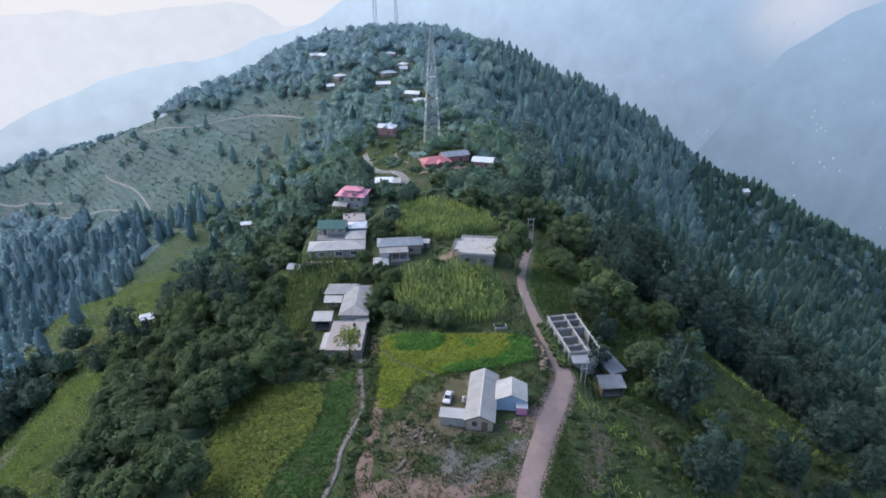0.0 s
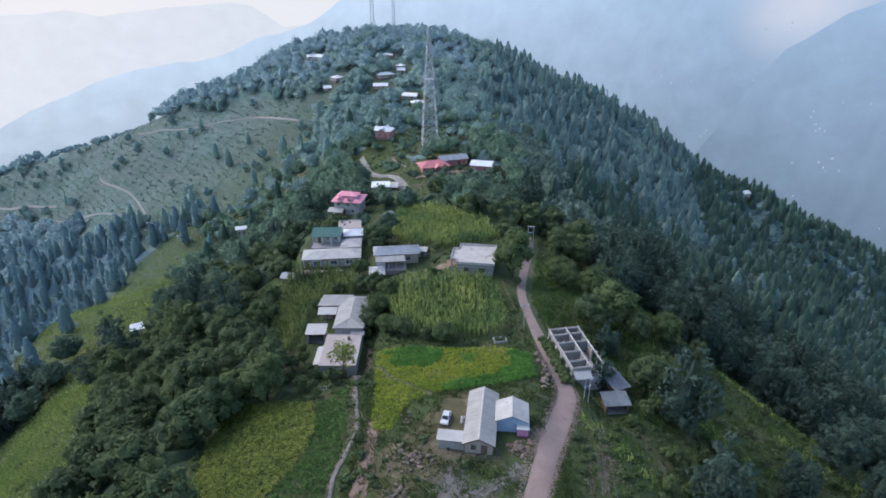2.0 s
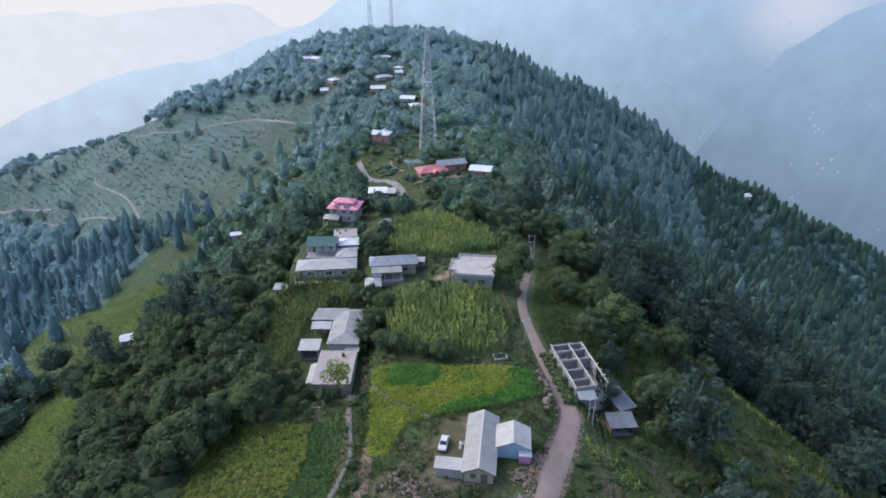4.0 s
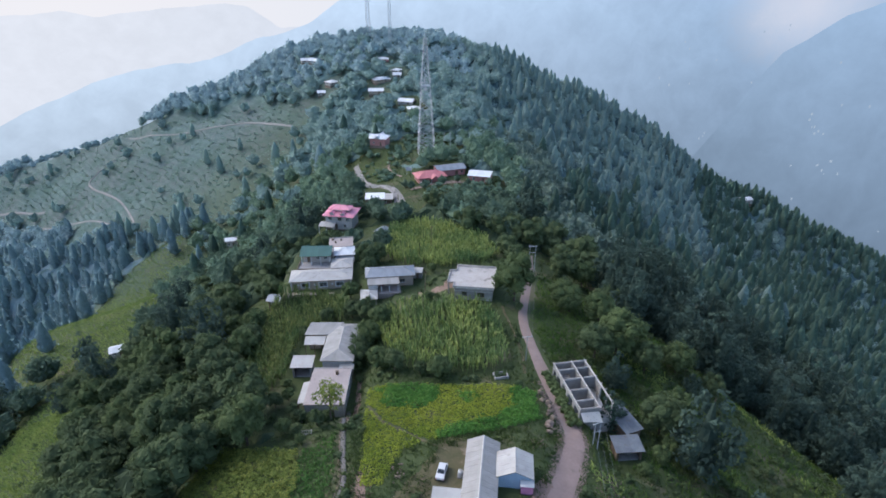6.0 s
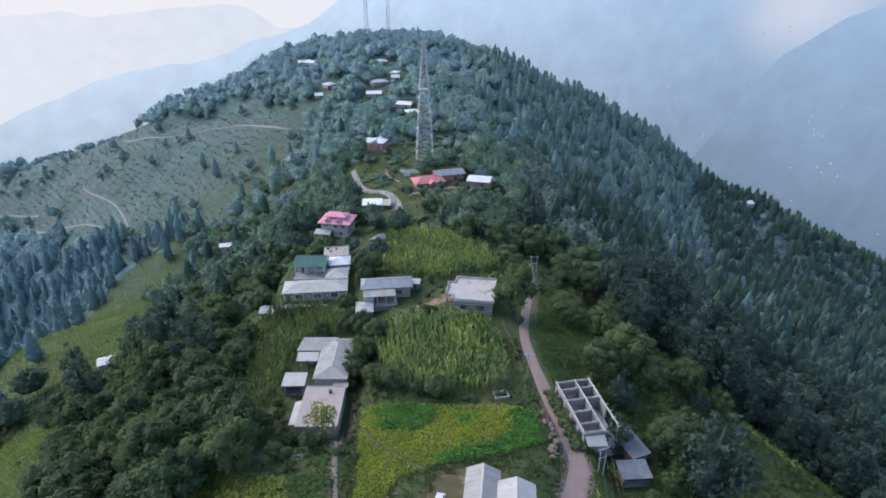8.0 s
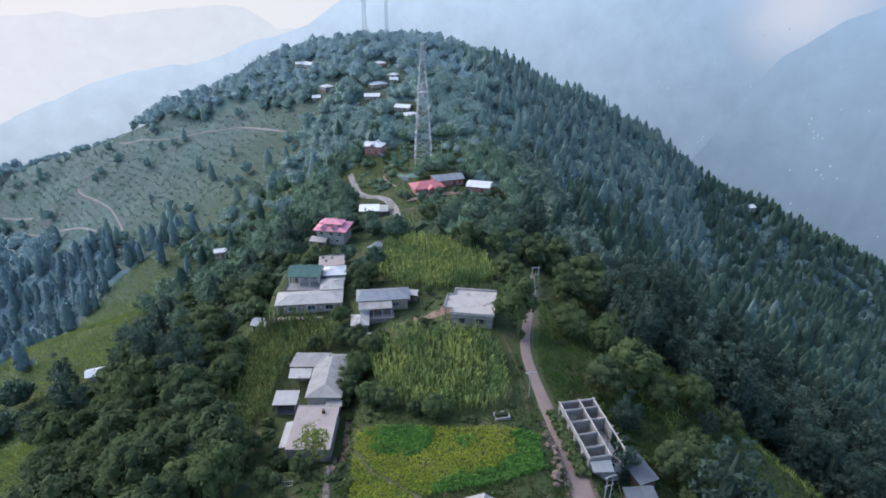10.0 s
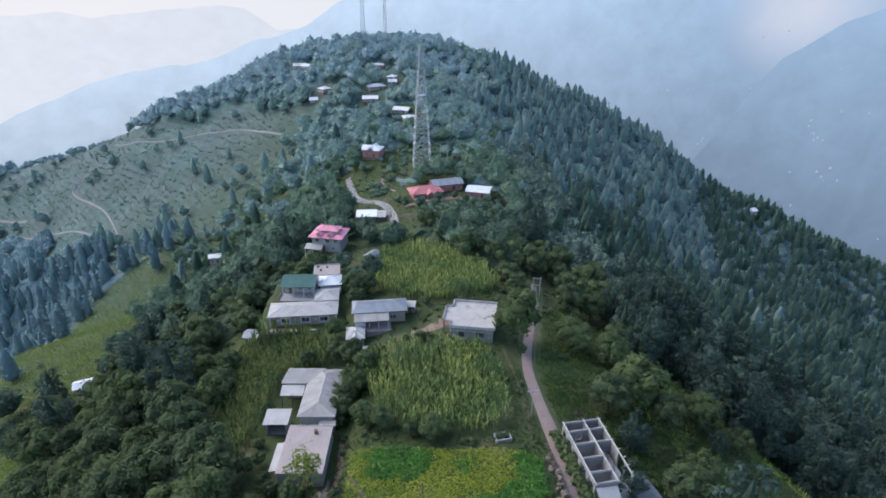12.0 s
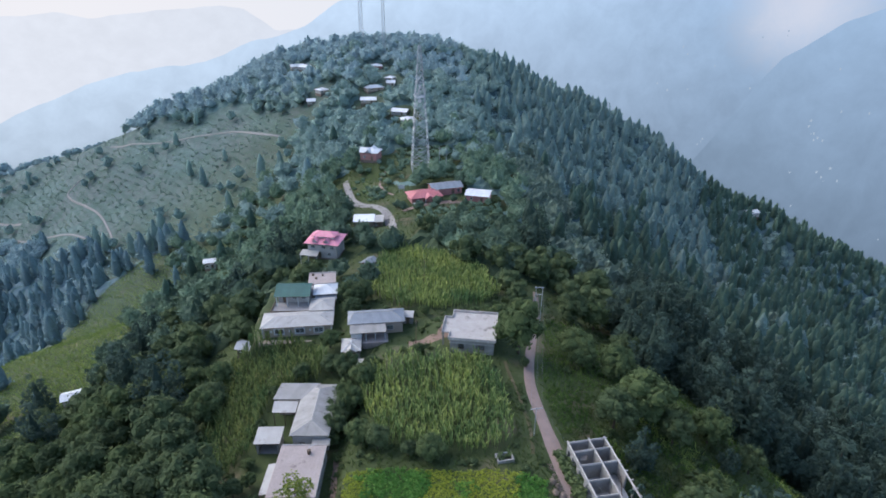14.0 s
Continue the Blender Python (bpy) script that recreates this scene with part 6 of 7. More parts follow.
def dome_crown(seed, cards, size, tall=1.0, nu=13, nv=8):
    """Billowing crown of a broad-leaved tree seen from farther off: one lumpy mass under a coat of leaf clumps."""
    rng = np.random.RandomState(seed)
    lumps = rng.normal(size=(24, 3))
    lumps[:, 2] = np.abs(lumps[:, 2]) * 0.9 + 0.1
    lumps /= np.linalg.norm(lumps, axis=1)[:, None]
    push = rng.uniform(0.45, 1.1, 24)

    def skin(d):
        swell = (np.exp(-(1 - d @ lumps.T) * 22) * push).max(axis=1)
        r = 2.0 + 1.25 * swell
        p = d * r[:, None] * np.array([1, 1, 0.95])
        p[:, 2] = np.where(p[:, 2] < 0, p[:, 2] * 0.75, p[:, 2]) * tall + 2.9 * tall
        return p

    ph, th = np.meshgrid(np.linspace(0.0, math.pi, nv + 1), np.arange(nu) * 2 * math.pi / nu, indexing="ij")
    th = th + (np.arange(nv + 1) % 2)[:, None] * math.pi / nu
    d = np.stack([np.sin(ph) * np.cos(th), np.sin(ph) * np.sin(th), np.cos(ph)], -1).reshape(-1, 3)
    V = skin(d) * np.array([0.9, 0.9, 0.95]) * (1 + rng.uniform(-0.13, 0.13, (len(d), 1)))
    F = np.array([(j * nu + i, (j + 1) * nu + i, (j + 1) * nu + (i + 1) % nu, j * nu + (i + 1) % nu) for j in range(nv) for i in range(nu)])
    d = rng.normal(size=(cards, 3))
    d[:, 2] = np.abs(d[:, 2] + 0.35) - 0.3
    d /= np.linalg.norm(d, axis=1)[:, None]
    spots = skin(d) * (1 + rng.uniform(-0.06, 0.1, (cards, 1)))
    leaf = leaf_cards(rng, [(0, 0, 0)], [1.0], cards, size, ruffle=1.0)[0].reshape(cards, 4, 3)
    leaf = leaf - leaf.mean(axis=1, keepdims=True) + spots[:, None]
    return join((V, F), (leaf.reshape(-1, 3), np.arange(cards * 4).reshape(-1, 4)))


def cone_core(rng, n=7):
    """Tiers of drooping boughs of a conifer, tapering to a blunt point."""
    tiers = [(1.2, 1.9), (2.7, 2.25), (4.2, 2.1), (5.6, 1.8), (6.9, 1.35), (8.0, 0.85)]
    V, F = [], []
    for z, r in tiers:
        m, a0 = len(V), rng.uniform(0, 6.28)
        for i in range(n):
            a = a0 + 2 * math.pi * i / n
            q = r * rng.uniform(0.78, 1.18)
            V.append((q * math.cos(a), q * math.sin(a), z - 0.35 + rng.uniform(-0.25, 0.2)))
        for i in range(n):
            a = a0 + 2 * math.pi * (i + 0.25) / n
            V.append((r * 0.7 * math.cos(a), r * 0.7 * math.sin(a), z + 0.6 + rng.uniform(-0.2, 0.2)))
        V += [(0.16 * math.cos(a0 + 6.283 * i / n), 0.16 * math.sin(a0 + 6.283 * i / n), z + 1.6) for i in range(n)]
        for i in range(n):
            k = (i + 1) % n
            F += [(m + i, m + k, m + n + k, m + n + i), (m + n + i, m + n + k, m + 2 * n + k, m + 2 * n + i)]
    return np.array(V), np.array(F)


def shaggy_cone(rng, n=8):
    """One rough, rounded cone: a conifer seen from far off."""
    rings = [(0.4, 0.8), (1.4, 1.75), (2.8, 2.1), (4.2, 2.05), (5.6, 1.8), (7.0, 1.5), (8.3, 1.1), (9.4, 0.6), (10.2, 0.05)]
    lean = rng.uniform(0.8, 1.2, n)
    V = []
    for k, (z, r) in enumerate(rings):
        for i in range(n):
            a = 2 * math.pi * (i + 0.5 * (k % 2)) / n
            q = r * lean[i] * rng.uniform(0.72, 1.22)
            V.append((q * math.cos(a), q * math.sin(a), z + rng.uniform(-0.45, 0.45) * min(1, r)))
    F = [(k * n + i, k * n + (i + 1) % n, (k + 1) * n + (i + 1) % n, (k + 1) * n + i) for k in range(len(rings) - 1) for i in range(n)]
    return np.array(V), np.array(F)


def pine_crown(seed, cards, size, far=False):
    """Full clumpy crown of a pine about 10 m tall and 5.5 m across."""
    rng = np.random.RandomState(seed)
    centres, radii = [], []
    for level in range(8):
        z = 1.7 + level * 1.04
        reach = 2.6 * math.sin(math.pi * (0.27 + 0.66 * level / 7.6)) ** 0.85
        n = max(1, round(6.4 * (1 - level / 8.6)))
        for k in range(n):
            a = 2 * math.pi * (k + rng.uniform(-0.3, 0.3)) / n + level
            rr = reach * rng.uniform(0.5, 0.95)
            centres.append((rr * math.cos(a), rr * math.sin(a), z + rng.uniform(-0.35, 0.35)))
            radii.append((0.55 + 0.35 * (1 - level / 8)) * rng.uniform(0.75, 1.25))
    core = shaggy_cone(rng) if far else cone_core(rng, 9)
    core = (core[0] * np.array([0.8, 0.8, 0.96] if far else [0.42, 0.42, 0.85]), core[1])
    V, F = join(core, leaf_cards(rng, centres, radii, cards, size, droop=0.2, flat=0.85, ruffle=0.35))
    return V * np.array([1.04, 1.04, 1.05] if far else [1.12, 1.12, 1.1]), F


def trunk_mesh(seed, tall, r, limbs):
    rng = np.random.RandomState(seed)
    bag = Bag()
    p = Vector((0, 0, -0.6))
    for k in range(4):
        q = Vector((rng.uniform(-0.12, 0.12), rng.uniform(-0.12, 0.12), tall * (k + 1) / 4))
        bag.tube(p, q, r * (1 - 0.2 * k), 6, r * (1 - 0.2 * (k + 1)))
        p = q
    for k in range(limbs):
        a = 2.4 * k
        z = tall * rng.uniform(0.4, 0.85)
        bag.tube((0, 0, z), (1.5 * math.cos(a), 1.5 * math.sin(a), z + rng.uniform(0.8, 1.6)), r * 0.38, 5, r * 0.12)
    return bag


def spread_out(template, x, y, z, turn, scale, tilt=None):
    """Many copies of a pattern as one set of arrays."""
    V, F = template
    c, s = np.cos(turn), np.sin(turn)
    n = len(x)
    X = (V[None, :, 0] * c[:, None] - V[None, :, 1] * s[:, None]) * scale[:, None] + x[:, None]
    Y = (V[None, :, 0] * s[:, None] + V[None, :, 1] * c[:, None]) * scale[:, None] + y[:, None]
    Z = V[None, :, 2] * scale[:, None] + z[:, None]
    faces = (F[None] + (np.arange(n) * len(V))[:, None, None]).reshape(-1, F.shape[1])
    return np.stack([X, Y, Z], -1).reshape(-1, 3), faces


def stuff(name, meshes, material, label, category, smooth=False):
    meshes = [m for m in meshes if len(m[0])]
    V, F = join(*meshes)
    ob = new(name, quick_mesh(name, V, F, material, smooth))
    return tagged(ob, label, category, kind="stuff")


# ---- where what grows ----
MAIZE_LOW = [(-15.5, 143), (-8.7, 148.5), (2.6, 147.5), (12.2, 147), (15.8, 135), (16, 124), (12.8, 119.5), (2, 119.5), (-8, 122.5), (-13, 133)]
MAIZE_HIGH = [(-16.5, 212), (-9.8, 217), (3.4, 211), (15.5, 198), (19.5, 183), (14, 175), (3, 172), (-8, 173), (-18, 185)]
MAIZE_LEFT = [(-48, 161), (-36, 160.8), (-29, 158.5), (-23.5, 153), (-24, 144.5), (-31, 143), (-34, 139), (-34, 124), (-38, 119.5), (-45.5, 126), (-48, 145)]
BEANS = [(-14.6, 116.5), (2, 115), (14, 115.5), (20.2, 113.5), (19.8, 104), (10.5, 99.5), (-2.7, 96), (-6, 94.5), (-8.9, 86.5), (-12.3, 86.5)]
YELLOW_FIELD = [(-42, 103.5), (-25.2, 97), (-23.2, 90), (-24.2, 81), (-28.5, 73), (-30, 60), (-41, 60), (-44, 84), (-45, 94)]
GREEN_STRIP = [(-24.5, 97), (-18.8, 101), (-17.2, 90), (-17.4, 82), (-19, 72), (-20, 62), (-29, 62), (-28, 75), (-24, 81)]
MEADOWS = [
    [(-147, 345), (-160, 342), (-172, 336), (-192, 324), (-207, 314), (-224, 302), (-226, 285), (-207, 258), (-192, 238), (-180, 222), (-172, 210), (-146, 190), (-132, 186), (-130, 199), (-126, 205), (-132, 222), (-134, 234),
     (-150, 280), (-156, 309), (-150, 330)],
    [(-197, 232), (-180, 222), (-170, 216), (-152, 197), (-144, 187), (-160, 190), (-182, 198), (-200, 212)],
    [(-136, 178), (-128, 183), (-115, 186), (-106, 168), (-101, 149), (-122, 161)],
    [(-129, 166), (-133, 154), (-143, 151), (-152, 153), (-150, 138), (-104, 93), (-72, 74), (-74, 84), (-90, 104), (-100, 122), (-100, 134), (-102, 158), (-120, 171)],
]
FRINGES = [[(-140, 335), (-134, 316), (-126, 250), (-111, 216), (-107, 188), (-118, 182), (-136, 200), (-150, 260), (-158, 310)],
           [(-104, 158), (-99, 158), (-95, 136), (-87, 113), (-76, 95), (-66, 80), (-72, 76), (-92, 105), (-101, 124), (-99, 140)]]
VERGE = [(56, 152), (64, 147), (73, 141), (82, 135), (91, 125), (99, 111), (107, 97), (113, 83), (100, 68), (60, 60), (36, 60), (24, 60), (27, 93), (31, 96), (33, 110), (33, 126), (32, 132), (43, 163), (47, 160)]
UPPER_VERGE = [(28, 172), (40, 174), (43, 163), (32, 132), (26, 126), (24, 138), (26, 156)]
TERRACES = [(-252, 512), (-214, 507), (-195, 509), (-153, 484), (-124, 482), (-98, 452), (-88, 404), (-90, 366), (-106, 352), (-125, 346), (-151, 344), (-172, 352), (-205, 376), (-268, 420), (-328, 462), (-397, 500), (-450, 525), (-440, 556),
            (-349, 545), (-287, 545), (-262, 548)]
CLEARINGS = [[(12, 271), (28, 271), (27, 262), (12, 262)], [(-42, 315), (-26, 326), (-18, 285), (-30, 283)], [(-20, 345), (8, 345), (14, 300), (-16, 302)], [(-44, 250), (-30, 246), (-32, 236), (-44, 236)],
             [(-4, 262), (14, 264), (8, 252), (-6, 250)], [(-12, 174), (4, 175), (6, 149), (-12.5, 149)]]
ROAD_LINE = [(12.5, 40), (13.2, 65.8), (18.6, 81.7), (25.4, 99), (25.4, 106.7), (22.3, 130.3), (21.6, 142.8), (27.2, 170), (30.5, 190)]
LANE_LINE = [(-44, 322), (-36.5, 293), (-25, 276), (-15, 247), (-14, 236)]
FIELD_PATH = [(-13.8, 109.9), (-10.1, 103.0), (-5.9, 99.8), (-1.9, 96.3), (2.3, 93.7)]
TRACKS = [[(-204, 384), (-217, 404), (-236, 430), (-257, 450), (-280, 471), (-287, 481), (-280, 489)], [(-335, 466), (-306, 448), (-290, 443), (-249, 418), (-208, 387)], [(-450, 535), (-405, 514), (-366, 497), (-330, 479)],
          [(-268, 521), (-244, 503), (-218, 489), (-196, 481), (-168, 470), (-143, 460), (-120, 439), (-102, 425)]]


def on_plot(x, y, margin):
    hit = np.zeros(np.shape(x), bool)
    for px, py, hw, hd, turn, pz in PLOTS:
        c, s = math.cos(radians(turn)), math.sin(radians(turn))
        u, v = (x - px) * c + (y - py) * s, -(x - px) * s + (y - py) * c
        hit |= (np.abs(u) < hw + margin) & (np.abs(v) < hd + margin)
    return hit


def built_over(x, y, margin=1.0):
    """Fields, roads, yards and houses."""
    hit = on_plot(x, y, margin)
    for poly in (MAIZE_LOW, MAIZE_HIGH, MAIZE_LEFT, BEANS, YELLOW_FIELD, GREEN_STRIP):
        hit |= inside(poly, x, y)
    hit |= near_line(ROAD_LINE, x, y) < 2.4 + margin
    hit |= near_line(LANE_LINE, x, y) < 1.7 + margin
    return hit


def jittered(x0, x1, y0, y1, step, seed, wobble=0.9):
    rng = np.random.RandomState(seed)
    X, Y = np.meshgrid(np.arange(x0, x1, step), np.arange(y0, y1, step), indexing="ij")
    X = X + rng.uniform(-0.5, 0.5, X.shape) * step * wobble
    Y = Y + rng.uniform(-0.5, 0.5, Y.shape) * step * wobble
    return X.ravel(), Y.ravel(), rng


# ---- woods ----
tx, ty, rng = jittered(-520, 620, 60, 640, 7.7, 11)
keep = np.abs(tx) < 0.88 * ty + 40
keep &= ~built_over(tx, ty, 3.4)
keep &= ~inside([(-29, 97), (-29, 111), (-16, 111), (-16, 97)], tx, ty)
keep &= ~inside([(-20, 60), (-19, 118), (22, 119), (27, 60)], tx, ty)
spine = (tx > -22) & (tx < 24) & (ty < 178)
keep &= ~spine
for poly in MEADOWS:
    keep &= ~inside(poly, tx, ty) | (rng.rand(len(tx)) < 0.03)
for poly in CLEARINGS + [VERGE] + FRINGES:
    keep &= ~inside(poly, tx, ty) | ((poly is CLEARINGS[2]) & (rng.rand(len(tx)) < 0.35))
keep &= ~inside(UPPER_VERGE, tx, ty) | (rng.rand(len(tx)) < 0.08)
edge_mix = 0.5 + 0.5 * np.sin(tx * 0.06 + 2 * np.sin(ty * 0.045)) * np.cos(ty * 0.07)
on_terraces = inside(TERRACES, tx + 12 * np.sin(ty * 0.11 + 1), ty + 12 * np.sin(tx * 0.09))
keep &= ~on_terraces | (rng.rand(len(tx)) < 0.02 + 0.16 * edge_mix**3)
for line in TRACKS:
    keep &= near_line(line, tx, ty) > 4.5
keep &= ~((tx > -300) & (tx < -244) & (ty > 490)) | (rng.rand(len(tx)) < 0.12)
keep &= ~((tx < -250) & (ty > 500)) | (rng.rand(len(tx)) < 0.8)
keep &= (near_line(LANE_LINE, tx, ty) > 5.5) & (near_line(LANE_LINE, tx, ty + 6.0) > 4.5)
far_houses = [(-105, 510), (-96.5, 501), (-42, 482), (-40, 440), (-42, 425), (-30, 458), (-29, 449), (-20, 400), (-15, 386), (-77, 456), (-84, 450), (283.7, 528), (-104.5, 177.5), (-105, 290), (-46, 163.5), (-19.5, 206)]
for hx, hy in far_houses:
    far = hy > 350
    keep &= ~((np.abs(tx - hx) < (6.5 if far else 7.5)) & (ty > hy - (7 if far else 8)) & (ty < hy + (4 if far else 6)))
keep &= near_line([(-104.5, 177.5), (-88, 150)], tx, ty) > 4.5
keep &= rng.rand(len(tx)) < 0.95
tx, ty = tx[keep], ty[keep]
size = rng.uniform(1.2, 1.95, len(tx))
side_x = tx - crest_x(ty)
for x0, x1, y0, y1, f in ((-20, 14, 300, 345, 0.6), (-16, 30, 238, 272, 0.42), (-34, -16, 236, 253, 0.42), (-46, -24, 204, 216, 0.42), (-42, -20, 300, 327, 0.42), (-44, -24, 186, 196, 0.45), (-125, -78, 185, 330, 0.8), (-60, -22, 140, 175, 0.75), (-400, -250, 500, 640, 0.6)):
    size = np.where((tx > x0) & (tx < x1) & (ty > y0) & (ty < y1), size * f, size)
for hx, hy in far_houses:
    if hy > 350:
        size = np.where((np.abs(tx - hx) < 10) & (ty > hy - 22) & (ty < hy), size * np.clip((hy - ty) / 26, 0.42, 0.75), size)
pine_share = np.where(side_x > np.where(ty < 200, 50, 66), 0.93, np.where(side_x > 34, 0.3, np.where(side_x < -140, np.where(ty < 385, 1.0, 0.35), np.where(side_x < -26, 0.05, 0.0))))
pine_share = np.where((ty > 430) & (side_x < 60), 0.0, pine_share)
patchy = 0.5 + 0.5 * np.sin(tx * 0.05 + 1.3 * np.sin(ty * 0.04)) * np.cos(ty * 0.037 + 1)
pine_share = np.where((side_x > 34) & (ty > 170), pine_share - 0.12 - 0.4 * np.clip(patchy - 0.55, 0, 1) / 0.45, pine_share)
is_pine = rng.rand(len(tx)) < pine_share
# single trees by the houses, the fields and on the open slopes: x, y, size
single_broad = [
    (-13.6, 140.5, 1.0), (-15.5, 134, 0.9), (-12.5, 146.5, 0.8), (-17.5, 144.5, 1.0), (20.3, 151.5, 2.05), (-2.2, 150.3, 0.55), (-23.6, 157, 0.9), (-21.8, 147.6, 0.8), (0.6, 118.4, 0.95),
    (-3.5, 119.3, 0.5), (-9.2, 121.5, 0.8), (-12.8, 124.0, 0.9), (35, 151, 1.1), (-21.5, 178, 1.1), (-20, 171, 0.9), (-22, 186, 1.0), (24.0, 183, 1.0), (-1.5, 169.5, 0.5), (22.5, 177, 0.9)]
single_broad += [
    (-262, 540, 1.7), (-254, 538, 2.0), (-246, 537, 2.1), (-238, 537, 2.2), (-229, 537, 2.2), (-221, 537, 2.2), (-212, 541, 2.1), (-203, 551, 2.0), (-192, 558, 2.1), (-181, 553, 2.0), (-171, 549, 2.1), (-162, 549, 2.0), (-148, 548, 2.2), (-138, 551, 2.2),
    (-127, 553, 2.1), (-101, 541, 2.5), (39.4, 530, 2.1), (70.9, 546, 2.2), (-32.9, 540, 1.9), (-20.3, 540, 1.8), (-50, 541, 1.4), (-112, 543, 1.6), (-33, 121, 0.45), (-31.5, 116.5, 0.5), (-33.8, 114.5, 0.6), (-29.5, 111.5, 0.5), (-33, 140.5, 0.5),
    (-29.6, 141, 0.4), (-33.6, 131, 0.4), (-90.7, 155.0, 0.6), (11, 167, 0.55), (14, 169, 0.6), (17, 168.5, 0.6), (8, 170, 0.45), (42, 99, 0.6), (46, 104, 0.7), (38, 96, 0.5), (52, 92, 0.45)]
single_broad += [
    (-26.5, 102.8, 0.5), (-22.8, 104.6, 0.5), (-27.3, 108.2, 0.55), (-24.6, 108.6, 0.5), (-21.2, 106.6, 0.45), (-29, 104, 0.6), (-25, 99.6, 0.35), (-18.0, 128.6, 0.85), (-17.8, 133.2, 1.0), (-17.9, 138.0, 0.95),
    (-16.2, 141.5, 0.85), (-15.4, 136.0, 0.8), (-18.3, 126.5, 0.5), (-28, 146, 0.7), (16.5, 164.5, 0.9), (21.0, 146.5, 0.4), (9, 272, 0.62), (13.5, 267, 0.55), (23, 268.5, 0.6), (27, 272, 0.7), (-12.5, 268.5, 0.4)]
single_broad += [
    (-37, 325, 0.55), (-27, 325, 0.45), (-41, 214, 0.6), (-31, 213, 0.55), (43.4, 135, 1.85), (37, 131, 1.5), (49, 130, 1.3), (42.5, 149, 1.6), (45.7, 109.5, 1.6), (57.9, 132.8, 1.4), (52, 117, 1.2), (65, 128, 0.9),
    (-88.3, 118.3, 0.9), (-92, 124, 0.8), (-76, 95, 0.8), (-57, 84, 0.6), (70, 108, 0.4), (78, 116, 0.45), (62, 98, 0.4), (84, 98, 0.5), (-52, 104, 1.2), (-58, 110, 1.4), (-51, 92, 0.9), (-47, 100, 1.0)]
single_broad += [(58, 82, 0.6), (62, 88, 0.7), (66, 84, 0.55), (76, 98, 0.7), (83, 92, 0.6), (57, 97, 0.6), (44, 88, 0.6), (40, 80, 0.5)]
single_pine = [
    (-121, 186, 1.45), (-112.5, 157.3, 1.1), (-127, 192, 0.8), (-106.4, 192, 0.8), (-109.8, 153.9, 0.7), (-150.7, 179.8, 1.2), (-158, 186, 1.1), (-146, 174, 1.0), (35.0, 108.4, 0.85), (39.5, 121.6, 0.9), (59.8, 126.8, 0.7),
    (50.8, 101.5, 1.95), (49.0, 79.2, 1.65), (54, 88, 0.9), (88.4, 103, 1.6), (111, 135, 1.3), (116, 147, 1.3), (72, 143, 1.85), (78, 139, 1.3), (97, 112.6, 1.3), (94, 122, 1.4), (102.8, 103, 1.2), (60, 136, 0.9), (86, 131, 1.2), (110, 96, 1.3), (66, 76, 1.0), (72.2, 91.4, 1.35), (91.4, 93.5, 1.2), (80, 86, 0.9)]
# trees standing apart on the old terraces
lx, ly, rng_e = jittered(-450, -85, 335, 565, 15, 71)
ok = inside(TERRACES, lx, ly) & (rng_e.rand(len(lx)) < np.where(ly < 420, 0.26, 0.17))
for line in TRACKS:
    ok &= near_line(line, lx, ly) > 5
lx, ly = lx[ok], ly[ok]
terrace_trees = [(x, y, rng_e.uniform(0.9, 1.75)) for x, y in zip(lx, ly)]
extra = single_broad + single_pine + terrace_trees
tx = np.concatenate([tx, [p[0] for p in extra]])
ty = np.concatenate([ty, [p[1] for p in extra]])
tz = sheet_z(tx, ty)
size = np.concatenate([size, [p[2] for p in extra]])
spin = rng.uniform(0, 6.283, len(tx))
is_pine = np.concatenate([is_pine, np.zeros(len(single_broad), bool), np.ones(len(single_pine), bool), rng_e.rand(len(lx)) < 0.55])
side_x = tx - crest_x(ty)
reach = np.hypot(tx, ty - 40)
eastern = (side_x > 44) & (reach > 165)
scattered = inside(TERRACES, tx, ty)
# distance bands for the painted haze, dithered; reach runs from the camera path
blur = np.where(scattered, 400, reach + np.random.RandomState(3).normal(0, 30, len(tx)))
NEAR_TREES = 165

for kind, crowns, trunk, leaves, label, group in (
        ("broad", [broad_crown(20 + k, 960, 0.21, 0.85 + 0.08 * k) for k in range(5)], trunk_mesh(5, 4.2, 0.2, 5), (LEAF_BROAD, LEAF_OLIVE), "leafy green broad-leaved tree on the slope", "broad-leaved trees of the village"),
        ("pine", [pine_crown(40 + k, 1320, 0.26) for k in range(4)], trunk_mesh(6, 9.4, 0.2, 0), (LEAF_PINE, LEAF_PINE), "dark green conifer with drooping boughs", "conifers of the steep slope")):
    mine = np.where(is_pine == (kind == "pine"))[0]
    order = mine[np.argsort(reach[mine])]
    firsts = []
    for i, o in enumerate(order[:NEAR_TREES]):
        k = i % len(crowns)
        if i < len(crowns) * 2:
            tree = thing("broadleaf_tree" if kind == "broad" else "conifer", Matrix(), label, "tree", group)
            part("trunk", trunk, BARK, tree)
            crown = new("crown", quick_mesh("crown", *crowns[k], leaves[i // len(crowns)]))
            crown.parent = tree
            firsts.append(tree)
            tree.matrix_world = pose(tx[o], ty[o], tz[o], 0, 0, math.degrees(spin[o])) @ Matrix.Diagonal((size[o],) * 3 + (1,))
        else:
            made = copy_thing(firsts[int(rng.randint(len(firsts)))], pose(tx[o], ty[o], tz[o], 0, 0, math.degrees(spin[o])))
            made.scale = (size[o] * rng.uniform(0.9, 1.12), size[o] * rng.uniform(0.9, 1.12), size[o] * rng.uniform(0.9, 1.1))
    rest = order[NEAR_TREES:]
